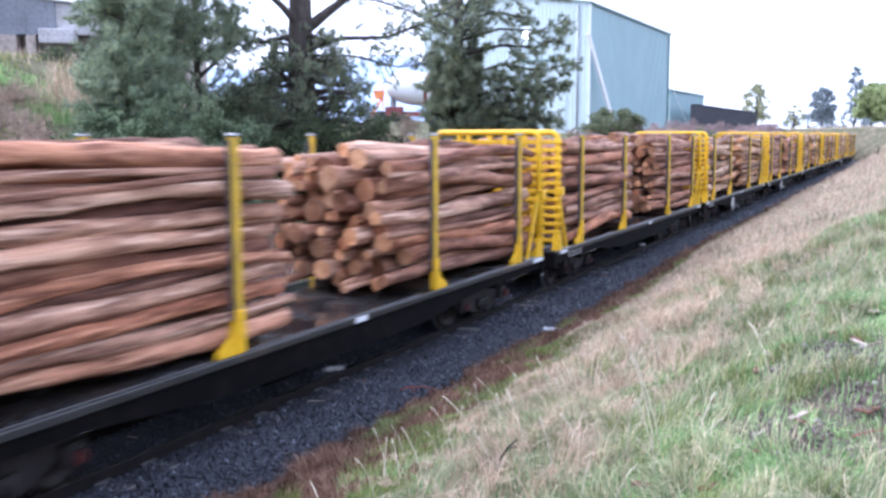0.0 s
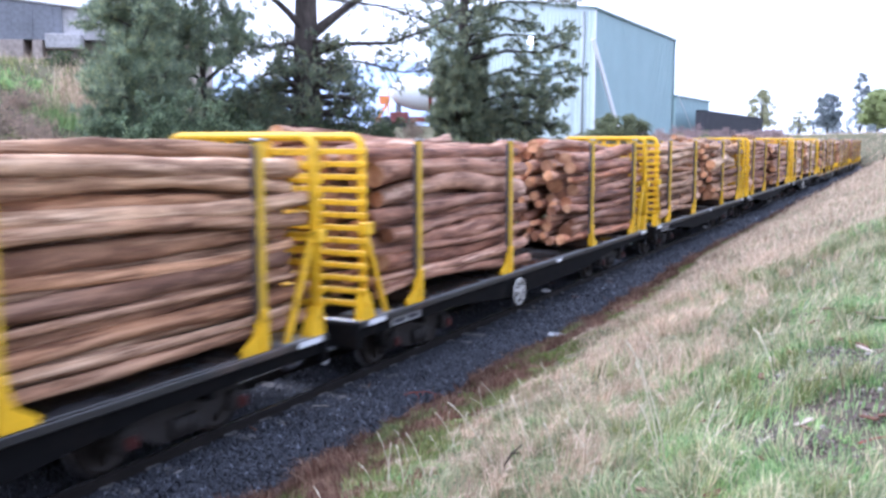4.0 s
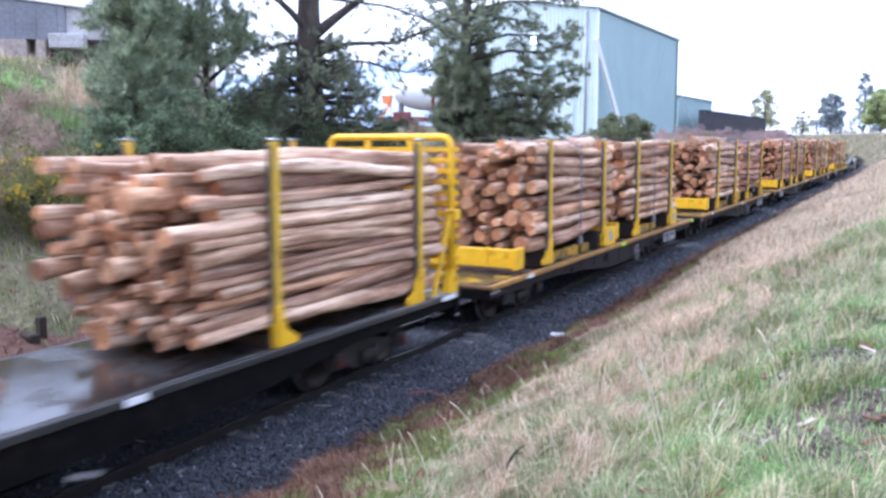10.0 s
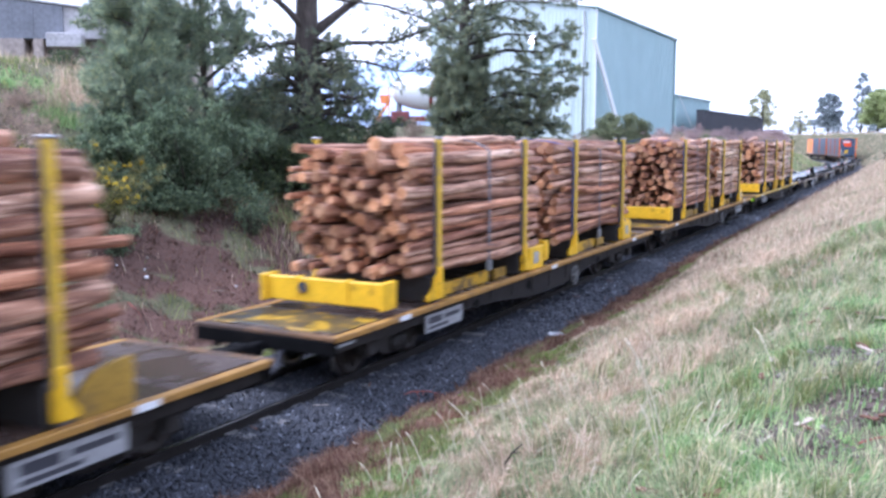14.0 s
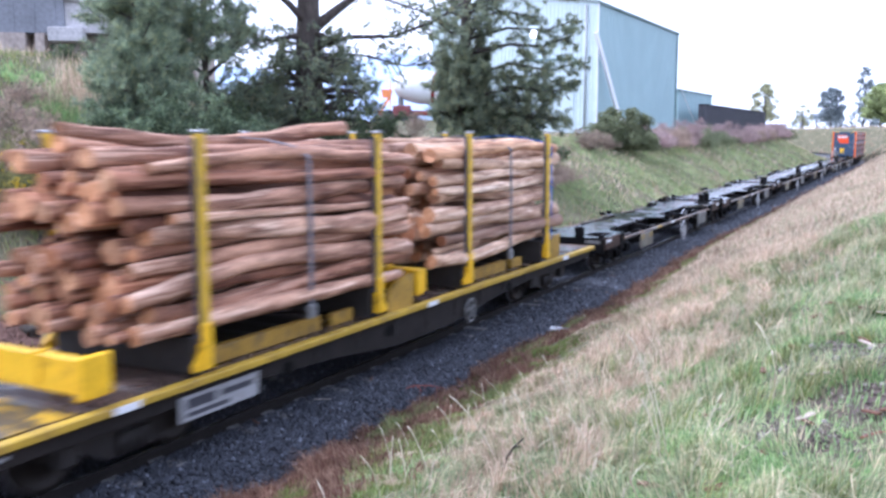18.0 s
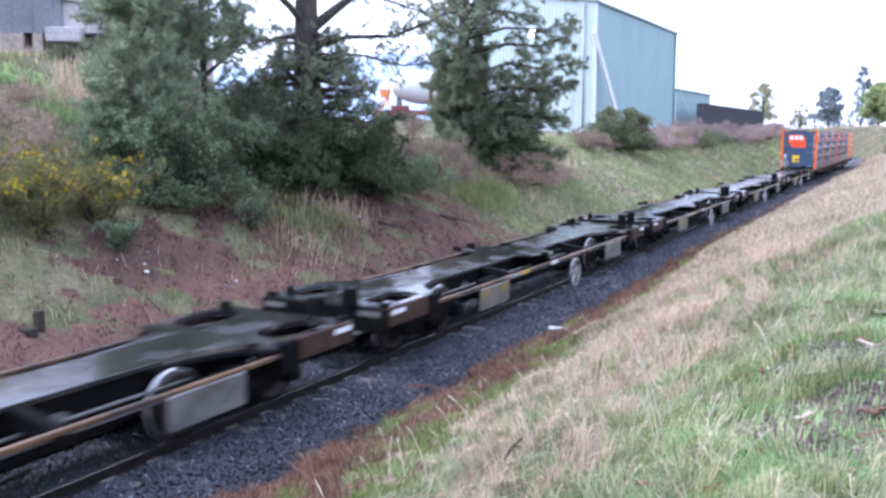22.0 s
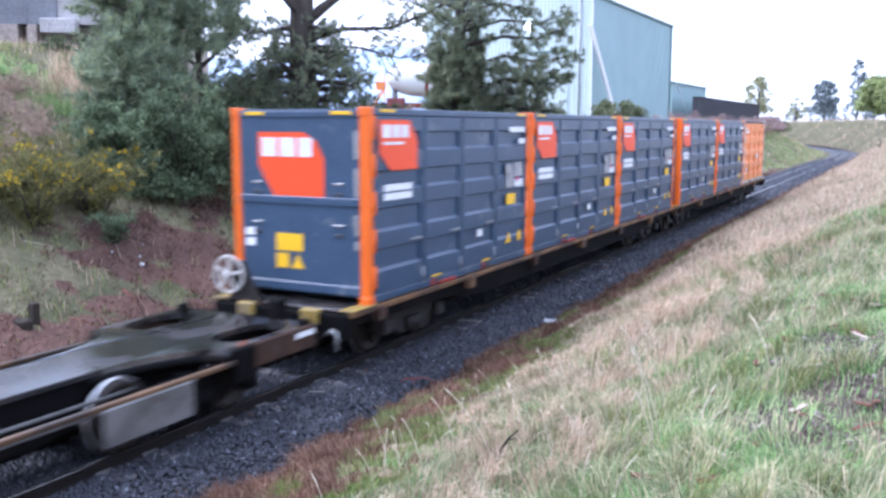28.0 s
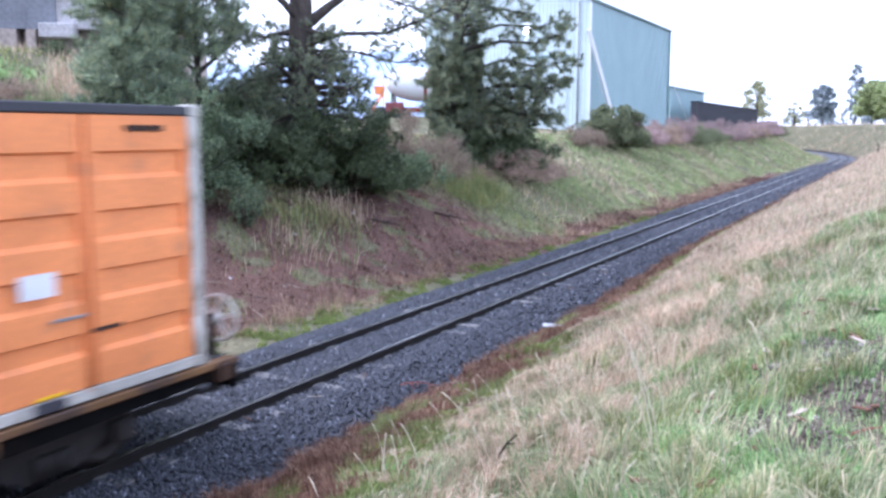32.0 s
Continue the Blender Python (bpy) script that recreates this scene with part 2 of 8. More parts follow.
# ---- geometry helpers ----
class Geo:
    """Vertices and faces of one mesh, with a material slot for each face."""

    def __init__(self):
        self.v, self.f, self.m, self.s = [], [], [], []

    def face(self, ids, mat=0, smooth=False):
        self.f.append(tuple(ids)), self.m.append(mat), self.s.append(smooth)

    def box(self, x0, x1, y0, y1, z0, z1, c=0.0, mat=0, m=None):
        """A box, its edges cut off by c."""
        lo, hi = (min(x0, x1), min(y0, y1), min(z0, z1)), (max(x0, x1), max(y0, y1), max(z0, z1))
        b = len(self.v)
        c = min(c, 0.45 * min(hi[k] - lo[k] for k in range(3)))
        if c <= 0:
            pts = [((hi if i & 1 else lo)[0], (hi if i & 2 else lo)[1], (hi if i & 4 else lo)[2]) for i in range(8)]
            quads = ((0, 2, 3, 1), (4, 5, 7, 6), (0, 1, 5, 4), (2, 6, 7, 3), (0, 4, 6, 2), (1, 3, 7, 5))
            faces = [tuple(b + i for i in q) for q in quads]
        else:
            pts = []
            for i in range(8):
                s = (i & 1, i >> 1 & 1, i >> 2 & 1)
                for ax in range(3):
                    p = [(hi if s[k] else lo)[k] + (0 if k == ax else (-c if s[k] else c)) for k in range(3)]
                    pts.append(tuple(p))
            faces = []
            for ax, o1, o2 in ((0, 1, 2), (1, 2, 0), (2, 0, 1)):
                for s in (0, 1):
                    ring = [s << ax | i << o1 | j << o2 for i, j in ((0, 0), (1, 0), (1, 1), (0, 1))]
                    if not s:
                        ring.reverse()
                    faces.append(tuple(b + 3 * k + ax for k in ring))
            for ax, o1, o2 in ((0, 1, 2), (1, 2, 0), (2, 0, 1)):
                for i in (0, 1):
                    for j in (0, 1):
                        p, q = i << o1 | j << o2, 1 << ax | i << o1 | j << o2
                        f = (b + 3 * p + o1, b + 3 * q + o1, b + 3 * q + o2, b + 3 * p + o2)
                        faces.append(f if (i == j) else f[::-1])
            for i in range(8):
                f = (b + 3 * i, b + 3 * i + 1, b + 3 * i + 2)
                faces.append(f if bin(i).count("1") % 2 else f[::-1])
        if m is not None:
            pts = [tuple(m @ Vector(p)) for p in pts]
        self.v += pts
        for q in faces:
            self.face(q, mat)
        return self

    def beam(self, p, q, w, h, c=0.0, mat=0, up=(0, 0, 1)):
        """A bar of section w by h from p to q."""
        p, q = Vector(p), Vector(q)
        d = q - p
        ln = d.length
        d.normalize()
        side = d.cross(Vector(up))
        if side.length < 1e-4:
            side = Vector((1, 0, 0))
        side.normalize()
        u = side.cross(d)
        m = Matrix(((side.x, d.x, u.x, p.x), (side.y, d.y, u.y, p.y), (side.z, d.z, u.z, p.z), (0, 0, 0, 1)))
        return self.box(-w / 2, w / 2, 0, ln, -h / 2, h / 2, c, mat, m)

    def tube(self, pts, radii, n=10, mat=0, cap=0, close=False, smooth=True, squash=1.0):
        """A round bar through pts."""
        pts = [Vector(p) for p in pts]
        k = len(pts)
        radii = [radii] * k if isinstance(radii, (int, float)) else radii
        b = len(self.v)
        ref = None
        for i, p in enumerate(pts):
            d = (pts[(i + 1) % k] - pts[i - 1]) if close else (pts[min(i + 1, k - 1)] - pts[max(i - 1, 0)])
            d.normalize()
            if ref is None:
                ref = Vector((0, 0, 1)) if abs(d.z) < 0.9 else Vector((1, 0, 0))
            s = d.cross(ref).normalized()
            u = s.cross(d).normalized()
            ref = u
            for j in range(n):
                a = 2 * math.pi * j / n
                self.v.append(tuple(p + s * (math.cos(a) * radii[i]) + u * (math.sin(a) * radii[i] * squash)))
        for i in range(k if close else k - 1):
            for j in range(n):
                i2, j2 = (i + 1) % k, (j + 1) % n
                self.face((b + i * n + j, b + i * n + j2, b + i2 * n + j2, b + i2 * n + j)[::-1], mat, smooth)
        if not close:
            self.face([b + j for j in range(n)], cap)
            self.face([b + (k - 1) * n + j for j in range(n)][::-1], cap)
        return self

    def prism(self, outline, axis, lo, hi, mat=0):
        """A flat outline, pushed along an axis (0, 1, 2) from lo to hi; the outline holds the two other coordinates in order."""
        b, k = len(self.v), len(outline)
        for w in (lo, hi):
            for p in outline:
                q = list(p)
                q.insert(axis, w)
                self.v.append(tuple(q))
        area = sum(outline[i - 1][0] * outline[i][1] - outline[i][0] * outline[i - 1][1] for i in range(k))
        flip = (area > 0) != (axis == 1)
        e = [(b + j, b + (j + 1) % k, b + k + (j + 1) % k, b + k + j) for j in range(k)]
        e += [tuple(range(b + k - 1, b - 1, -1)), tuple(range(b + k, b + 2 * k))]
        for q in e:
            self.face(q if flip else q[::-1], mat)
        return self

    def wheel(self, c, r, w, n=28, axis=0, mat=0, rim=1):
        """A disc wheel with a flange, along the axis x."""
        x, y, z = c
        prof = ((0.0, r * 0.16, 0), (0.0, r * 0.30, 0), (w * 0.3, r * 0.42, 0), (w * 0.3, r * 0.74, 0), (0, r * 0.84, 0), (0, r * 0.985, 0),
                (w * 0.75, r, rim), (w * 0.78, r * 1.06, rim), (w, r * 1.06, rim), (w, r * 0.8, 0), (w * 0.6, r * 0.7, 0), (w * 0.6, r * 0.35, 0), (w * 1.3, r * 0.25, 0), (w * 1.3, r * 0.1, 0))
        b = len(self.v)
        for px, pr, _ in prof:
            for j in range(n):
                a = 2 * math.pi * j / n
                self.v.append((x + px * axis, y + pr * math.cos(a), z + pr * math.sin(a)))
        for i in range(len(prof) - 1):
            for j in range(n):
                q = (b + i * n + j, b + i * n + (j + 1) % n, b + (i + 1) * n + (j + 1) % n, b + (i + 1) * n + j)
                self.face(q if axis > 0 else q[::-1], prof[i][2], True)
        return self

    def mesh(self, name, mats):
        me = bpy.data.meshes.new(name)
        me.from_pydata(self.v, [], self.f)
        for m in mats:
            me.materials.append(m)
        me.polygons.foreach_set("material_index", self.m)
        me.polygons.foreach_set("use_smooth", self.s)
        me.update()
        return me


def part(name, geo, mats, parent=None, label="", m=None):
    """Links a Geo, or a mesh, as one object under a thing or a part."""
    mats = mats if isinstance(mats, (list, tuple)) else [mats]
    ob = new(name, geo.mesh(name, mats) if isinstance(geo, Geo) else geo)
    if parent is not None:
        ob.parent = parent
    if m is not None:
        ob.matrix_basis = m
    if label:
        tagged(ob, label)
    return ob


def thing(name, label, category, group="", kind=""):
    return tagged(new(name), label, category, group, kind)


def smooth(lo, hi, x):
    """A soft step from 0 at lo to 1 at hi, for numbers and arrays."""
    t = np.clip((x - lo) / (hi - lo), 0, 1)
    return t * t * (3 - 2 * t)


def wave(x, y, size, seed=0.0):
    """Smooth unevenness, about -1 to 1, with bumps of about that size."""
    k = 2 * math.pi / size
    return (np.sin(k * (0.83 * x + 0.41 * y) + seed) + np.sin(k * (-0.37 * x + 0.77 * y) * 1.31 + 2.1 * seed + 1)
            + np.sin(k * (0.52 * x - 0.94 * y) * 0.73 + 0.7 * seed + 4) + np.sin(k * (1.4 * x + 1.2 * y) * 1.13 + seed * 1.7 + 2)) / 2.6


# ---- the line of the track: straight, then a bend to the left ----
BEND, RADIUS = 122.0, 215.0


def on_track(a, side=0.0):
    """The place and the heading at the distance a along the track, side metres to its right."""
    if a <= BEND:
        return side, a, 0.0
    h = (a - BEND) / RADIUS
    return -RADIUS + (RADIUS + side) * math.cos(h), BEND + (RADIUS + side) * math.sin(h), h


def track_place(x, y):
    """Distance along the track and to its right, of places (arrays)."""
    r = np.hypot(x + RADIUS, y - BEND)
    h = np.arctan2(y - BEND, x + RADIUS)
    bent = y > BEND
    return np.where(bent, BEND + RADIUS * h, y), np.where(bent, r - RADIUS, x)


def height(x, y):
    """The height of the earth above the rails' heads."""
    x, y = np.asarray(x, float), np.asarray(y, float)
    a, s = track_place(x, y)
    top_r = 2.05 + 2.6 * smooth(105, 165, a)
    toe = 1.75 - 0.42 * smooth(20, 32, a)
    rise = (top_r + 0.40) / 6.6
    slope = -0.42 + np.where(s < 4.5, rise * 3.3 * np.clip((s - toe) / (4.5 - toe), 0, 1), rise * (s - 1.2))
    ease = smooth(6.4, 8.6, s)
    right = slope * (1 - ease) + top_r * ease
    hill = 3.25 + 3.0 * (1 - smooth(24, 38, y)) * smooth(-11, -20, s) + 0.6 * smooth(90, 150, a)
    hill = hill + 1.3 * np.exp(-((x + 27) / 9) ** 2 - ((y - 60) / 16) ** 2)
    d = -s
    left = -0.36 + 1.96 * smooth(3.0, 8.6, d) * (0.75 + 0.25 * smooth(3.2, 6.0, d)) + (hill - 1.6) * smooth(7.2, 12.5, d)
    z = np.where(s > 0, right, left)
    z = np.where((s > -1.6) & (s < 1.2), -0.42, z)
    rough = smooth(1.8, 3.2, np.abs(s))
    near = np.exp(-((x - 6) ** 2 + (y - 8) ** 2) / 900)
    z = z + rough * (0.07 * wave(x, y, 3.1, 1.0) + 0.035 * wave(x, y, 1.1, 3.0)) * (0.4 + 0.6 * near) + rough * 0.10 * wave(x, y, 9.0, 5.0)
    return z


def ground_z(x, y):
    return float(height(x, y))


def grass_edge(a):
    """How far from the track's middle the bank's grass begins."""
    return np.interp(a, (4.5, 5.5, 7.3, 10, 12.5, 17, 22, 32, 60), (5.0, 4.6, 4.0, 3.6, 3.6, 3.1, 2.7, 2.0, 1.85))


def verge(a, s):
    """How far across the weedy strip beside the ballast a place lies: 0 at the stones, 1 where the bank's grass begins."""
    inner = 1.75 - 0.42 * smooth(20, 32, a)
    return (s - inner) / (grass_edge(a) - inner)


def mossy(a, s):
    """Damp hollows of the strip where moss and clover crowd the russet weeds out."""
    spots = ((9.4, 2.55, 0.8, 0.4), (7.4, 3.85, 0.5, 0.4), (10.2, 3.5, 0.7, 0.25), (5.9, 4.5, 0.4, 0.3), (13.4, 2.6, 0.8, 0.25), (16.6, 2.2, 0.9, 0.3))
    return np.clip(sum(np.exp(-((a - p) / u) ** 2 - ((s - q) / w) ** 2) for p, q, u, w in spots), 0, 1)


def strawy(a, s):
    """Tan dead grass standing in the strip."""
    return np.clip(np.exp(-((a - 11.3) / 1.0) ** 2 - ((s - 2.3) / 0.4) ** 2) + np.exp(-((a - 14.8) / 0.9) ** 2 - ((s - 2.3) / 0.35) ** 2) + 0.7 * np.exp(-((a - 6.2) / 0.5) ** 2 - ((s - 3.2) / 0.3) ** 2), 0, 1)


def growth(a, s):
    """Grass stays short where the bank meets the weedy strip."""
    return np.where(s > 0, 0.22 + 0.78 * smooth(-0.1, 1.5, s - grass_edge(a)), 1.0)


# ---- the earth, one sheet to the horizon ----
def steps(*spans):
    out = []
    for lo, hi, step in spans:
        out += list(np.arange(lo, hi - 1e-6, step))
    return np.array(out + [spans[-1][1]])


def earth_material():
    m = material("bank_earth", (0.18, 0.16, 0.10), 0.95, 0, 0.9, 0.4, color2=(0.095, 0.098, 0.055), fine=9, bump=1.0, bump_size=0.09, spec=0.1)
    n, l = m.node_tree.nodes, m.node_tree.links
    b = n["Principled BSDF"]
    base = b.inputs["Base Color"].links[0].from_socket
    attr = n.new("ShaderNodeAttribute")
    attr.attribute_name = "soil"
    soil = n.new("ShaderNodeTexNoise")
    soil.inputs["Scale"].default_value, soil.inputs["Detail"].default_value = 2.6, 12
    sr = n.new("ShaderNodeValToRGB")
    sr.color_ramp.elements[0].position, sr.color_ramp.elements[0].color = 0.35, (0.062, 0.040, 0.033, 1)
    sr.color_ramp.elements[1].position, sr.color_ramp.elements[1].color = 0.7, (0.25, 0.144, 0.112, 1)
    l.new(soil.outputs["Fac"], sr.inputs["Fac"])
    mix = n.new("ShaderNodeMix")
    mix.data_type = "RGBA"
    patch = n.new("ShaderNodeTexNoise")
    patch.inputs["Scale"].default_value, patch.inputs["Detail"].default_value = 1.7, 10
    edge = n.new("ShaderNodeMath")
    edge.operation = "MULTIPLY_ADD"
    edge.inputs[1].default_value, edge.inputs[2].default_value = 1.5, -0.75
    l.new(patch.outputs["Fac"], edge.inputs[0])
    both = n.new("ShaderNodeMath")
    both.operation = "ADD"
    l.new(attr.outputs["Fac"], both.inputs[0])
    l.new(edge.outputs["Value"], both.inputs[1])
    cut = n.new("ShaderNodeMapRange")
    cut.inputs["From Min"].default_value, cut.inputs["From Max"].default_value = 0.32, 0.58
    l.new(both.outputs["Value"], cut.inputs["Value"])
    l.new(cut.outputs["Result"], mix.inputs[0])
    l.new(base, mix.inputs[6])
    l.new(sr.outputs["Color"], mix.inputs[7])
    worn = n.new("ShaderNodeAttribute")
    worn.attribute_name = "worn"
    wr = n.new("ShaderNodeValToRGB")
    wr.color_ramp.elements[0].position, wr.color_ramp.elements[0].color = 0.35, (0.11, 0.085, 0.07, 1)
    wr.color_ramp.elements[1].position, wr.color_ramp.elements[1].color = 0.7, (0.30, 0.235, 0.20, 1)
    l.new(soil.outputs["Fac"], wr.inputs["Fac"])
    mix2 = n.new("ShaderNodeMix")
    mix2.data_type = "RGBA"
    l.new(worn.outputs["Fac"], mix2.inputs[0])
    l.new(mix.outputs[2], mix2.inputs[6])
    l.new(wr.outputs["Color"], mix2.inputs[7])
    l.new(mix2.outputs[2], b.inputs["Base Color"])
    return m


def soil_amount(x, y):
    """How bare the red earth of the cutting lies."""
    a, s = track_place(x, y)
    left = smooth(-2.9, -3.6, s) * smooth(-8.8, -7.2, s) * (1 - smooth(24, 34, a)) * smooth(0.1, 0.7, 0.66 + 0.38 * wave(x, y, 3.4, 2) + 0.34 * wave(y, x, 1.3, 5) + 0.25 * wave(x, y, 0.55, 8) - 0.9 * (1 - smooth(11.0, 13.4, a + 0.8 * wave(x, y, 1.5, 2))) * smooth(-4.7, -5.5, s))
    far_verge = np.exp(-((s + 3.1 - 0.4 * wave(x, y, 5, 1)) / 0.85) ** 2) * smooth(16, 26, a) * (1 - smooth(70, 110, a))
    across = verge(a, s) + 0.12 * wave(x, y, 2, 1)
    edge = smooth(-0.5, -0.2, across) * (1 - smooth(0.5, 0.9, across)) * 0.85 * (s > 0)
    return np.clip(left + far_verge + edge, 0, 1)


def worn_amount(x, y):
    """How far the path on top of the bank is trodden bare."""
    strip = np.exp(-((x - 7.82 - 0.12 * wave(y, x, 2.3, 2)) / 0.56) ** 4) * (0.15 + 0.85 * smooth(4.2, 5.1, y)) * (1 - smooth(6.1, 7.3, y))
    spots = 0.9 * np.exp(-((x - 7.62) / 0.22) ** 2 - ((y - 6.5) / 0.7) ** 2) + 0.5 * np.exp(-((x - 7.2) / 0.3) ** 2 - ((y - 5.3) / 0.22) ** 2) + 0.3 * np.exp(-((x - 7.3) / 0.25) ** 2 - ((y - 4.5) / 0.3) ** 2)
    return np.clip(strip + spots, 0, 1) * smooth(-0.2, 0.45, 0.45 + 0.5 * wave(x * 0.45, y, 0.75, 6) + 0.4 * wave(x, y, 0.35, 2))


def build_ground():
    xs = steps((-1800, -300, 250), (-300, -60, 30), (-60, -22, 3), (-22, -9, 0.8), (-9, -2, 0.3), (-2, 2, 0.5), (2, 9.4, 0.2), (9.4, 20, 1.2), (20, 80, 12), (80, 300, 55), (300, 1800, 300))
    ys = steps((-1500, -200, 260), (-200, -20, 30), (-20, 0, 2), (0, 12, 0.22), (12, 42, 0.45), (42, 120, 1.5), (120, 240, 3.0), (240, 500, 26), (500, 3200, 300))
    gx, gy = np.meshgrid(xs, ys)
    z = height(gx, gy)
    far = smooth(260, 600, np.hypot(gx, gy))
    z = z * (1 - far) + 3.0 * far
    v = np.stack([gx, gy, z], -1).reshape(-1, 3)
    nx, ny = len(xs), len(ys)
    i = (np.arange(ny - 1)[:, None] * nx + np.arange(nx - 1)[None]).ravel()
    f = np.stack([i, i + 1, i + 1 + nx, i + nx], -1)
    me = bpy.data.meshes.new("ground")
    me.from_pydata(v.tolist(), [], f.tolist())
    at = me.attributes.new("soil", "FLOAT", "POINT")
    at.data.foreach_set("value", soil_amount(gx, gy).ravel().astype(np.float32))
    at = me.attributes.new("worn", "FLOAT", "POINT")
    at.data.foreach_set("value", worn_amount(gx, gy).ravel().astype(np.float32))
    me.polygons.foreach_set("use_smooth", [True] * len(f))
    me.materials.append(earth_material())
    tagged(new("ground", me), "grassy railway cutting with bare red earth", "ground", kind="structure")


build_ground()


def sweep(profile, a0, a1, step_straight=4.0, step_bend=2.0, flip=False, mats=(0,), jag=0.0):
    """A section (offset to the right, height) drawn along the track; mats: a slot for each side of the section."""
    g = Geo()
    stops, a = [], a0
    while a < a1:
        stops.append(a)
        a += step_straight if a < BEND - step_straight else step_bend
    stops.append(a1)
    k = len(profile)
    rnd = random.Random(5)
    for a in stops:
        for s, z in profile:
            edge = abs(s) > 1.0 and jag
            x, y, _ = on_track(a, s + (rnd.uniform(-jag, jag) if edge else 0))
            g.v.append((x, y, z + (rnd.uniform(-jag, jag) * 0.15 if jag else 0)))
    for i in range(len(stops) - 1):
        for j in range(k - 1):
            g.face((i * k + j, i * k + j + 1, (i + 1) * k + j + 1, (i + 1) * k + j), mats[j % len(mats)])
    return g


ballast_mat = material("ballast_stone", (0.047, 0.050, 0.060), 0.6, 0, 2.2, 0.35, color2=(0.032, 0.034, 0.041), fine=22, bump=1.0, bump_size=0.05, spec=0.4)
ballast = part("ballast", sweep([(-2.25, -0.46), (-1.75, -0.27), (-1.25, -0.165), (-0.62, -0.145), (0, -0.13), (0.62, -0.145), (1.2, -0.165), (1.65, -0.29), (2.05, -0.46)], -20, 330, 0.8, 2.0, jag=0.07), ballast_mat)
tagged(ballast, "dark grey crushed-stone ballast bed along the track", "ballast", kind="structure")

RAIL = [(-0.07, -0.16), (-0.065, -0.15), (-0.012, -0.13), (-0.012, -0.045), (-0.035, -0.032), (-0.035, -0.006), (-0.028, 0.0), (0.028, 0.0), (0.035, -0.006), (0.035, -0.032), (0.012, -0.045), (0.012, -0.13), (0.065, -0.15), (0.07, -0.16)]
track = thing("railway_track", "narrow-gauge railway track on dark ballast", "railway track", kind="structure")
for off in (-0.57, 0.57):
    part("rail", sweep([(off + s, z) for s, z in RAIL], -20, 330, 20, 2.5, mats=(0, 0, 0, 0, 0, 1, 1, 1, 0, 0, 0, 0, 0)), [rail_side, rail_top], track, "steel rail with a worn bright head")


# Pale grey puts the sheen of wet sleepers into their colour.
sleeper_mat = material("wet_sheen_sleeper", (0.21, 0.20, 0.195), 0.6, 0, 2.0, 0.5, color2=(0.05, 0.045, 0.043), fine=20, bump=0.6, spec=0.5, stretch=(1, 4, 1))
sleeper_mesh = Geo().box(-1.0, 1.0, -0.11, 0.11, -0.13, 0.0, 0.012).mesh("sleeper", [sleeper_mat])
sleeper_rnd = random.Random(21)
for i in range(190):
    x, y, h = on_track(-4 + i * 0.66, sleeper_rnd.uniform(-0.04, 0.04))
    part("sleeper", sleeper_mesh, None, track, m=pose(x, y, -0.122 + sleeper_rnd.uniform(-0.02, 0.016), 0, sleeper_rnd.uniform(-0.9, 0.9), math.degrees(h) + sleeper_rnd.uniform(-2, 2)))


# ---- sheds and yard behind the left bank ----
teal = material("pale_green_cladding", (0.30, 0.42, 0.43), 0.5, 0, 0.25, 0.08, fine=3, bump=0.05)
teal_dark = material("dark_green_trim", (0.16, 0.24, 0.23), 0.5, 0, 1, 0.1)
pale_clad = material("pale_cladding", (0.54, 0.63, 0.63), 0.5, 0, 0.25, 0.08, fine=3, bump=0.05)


def cladding(length, z0, z1, pitch=0.38, depth=0.035):
    """A ribbed sheet along y at x=0, its ribs towards +x."""
    g = Geo()
    n = int(length / pitch)
    prof = []
    for i in range(n):
        y = i * length / n
        prof += [(0, y), (0, y + pitch * 0.55), (depth, y + pitch * 0.65), (depth, y + pitch * 0.9)]
    prof.append((0, length))
    for x, y in prof:
        g.v += [(x, y, z0), (x, y, z1)]
    for i in range(len(prof) - 1):
        g.face((2 * i, 2 * i + 2, 2 * i + 3, 2 * i + 1))
    return g


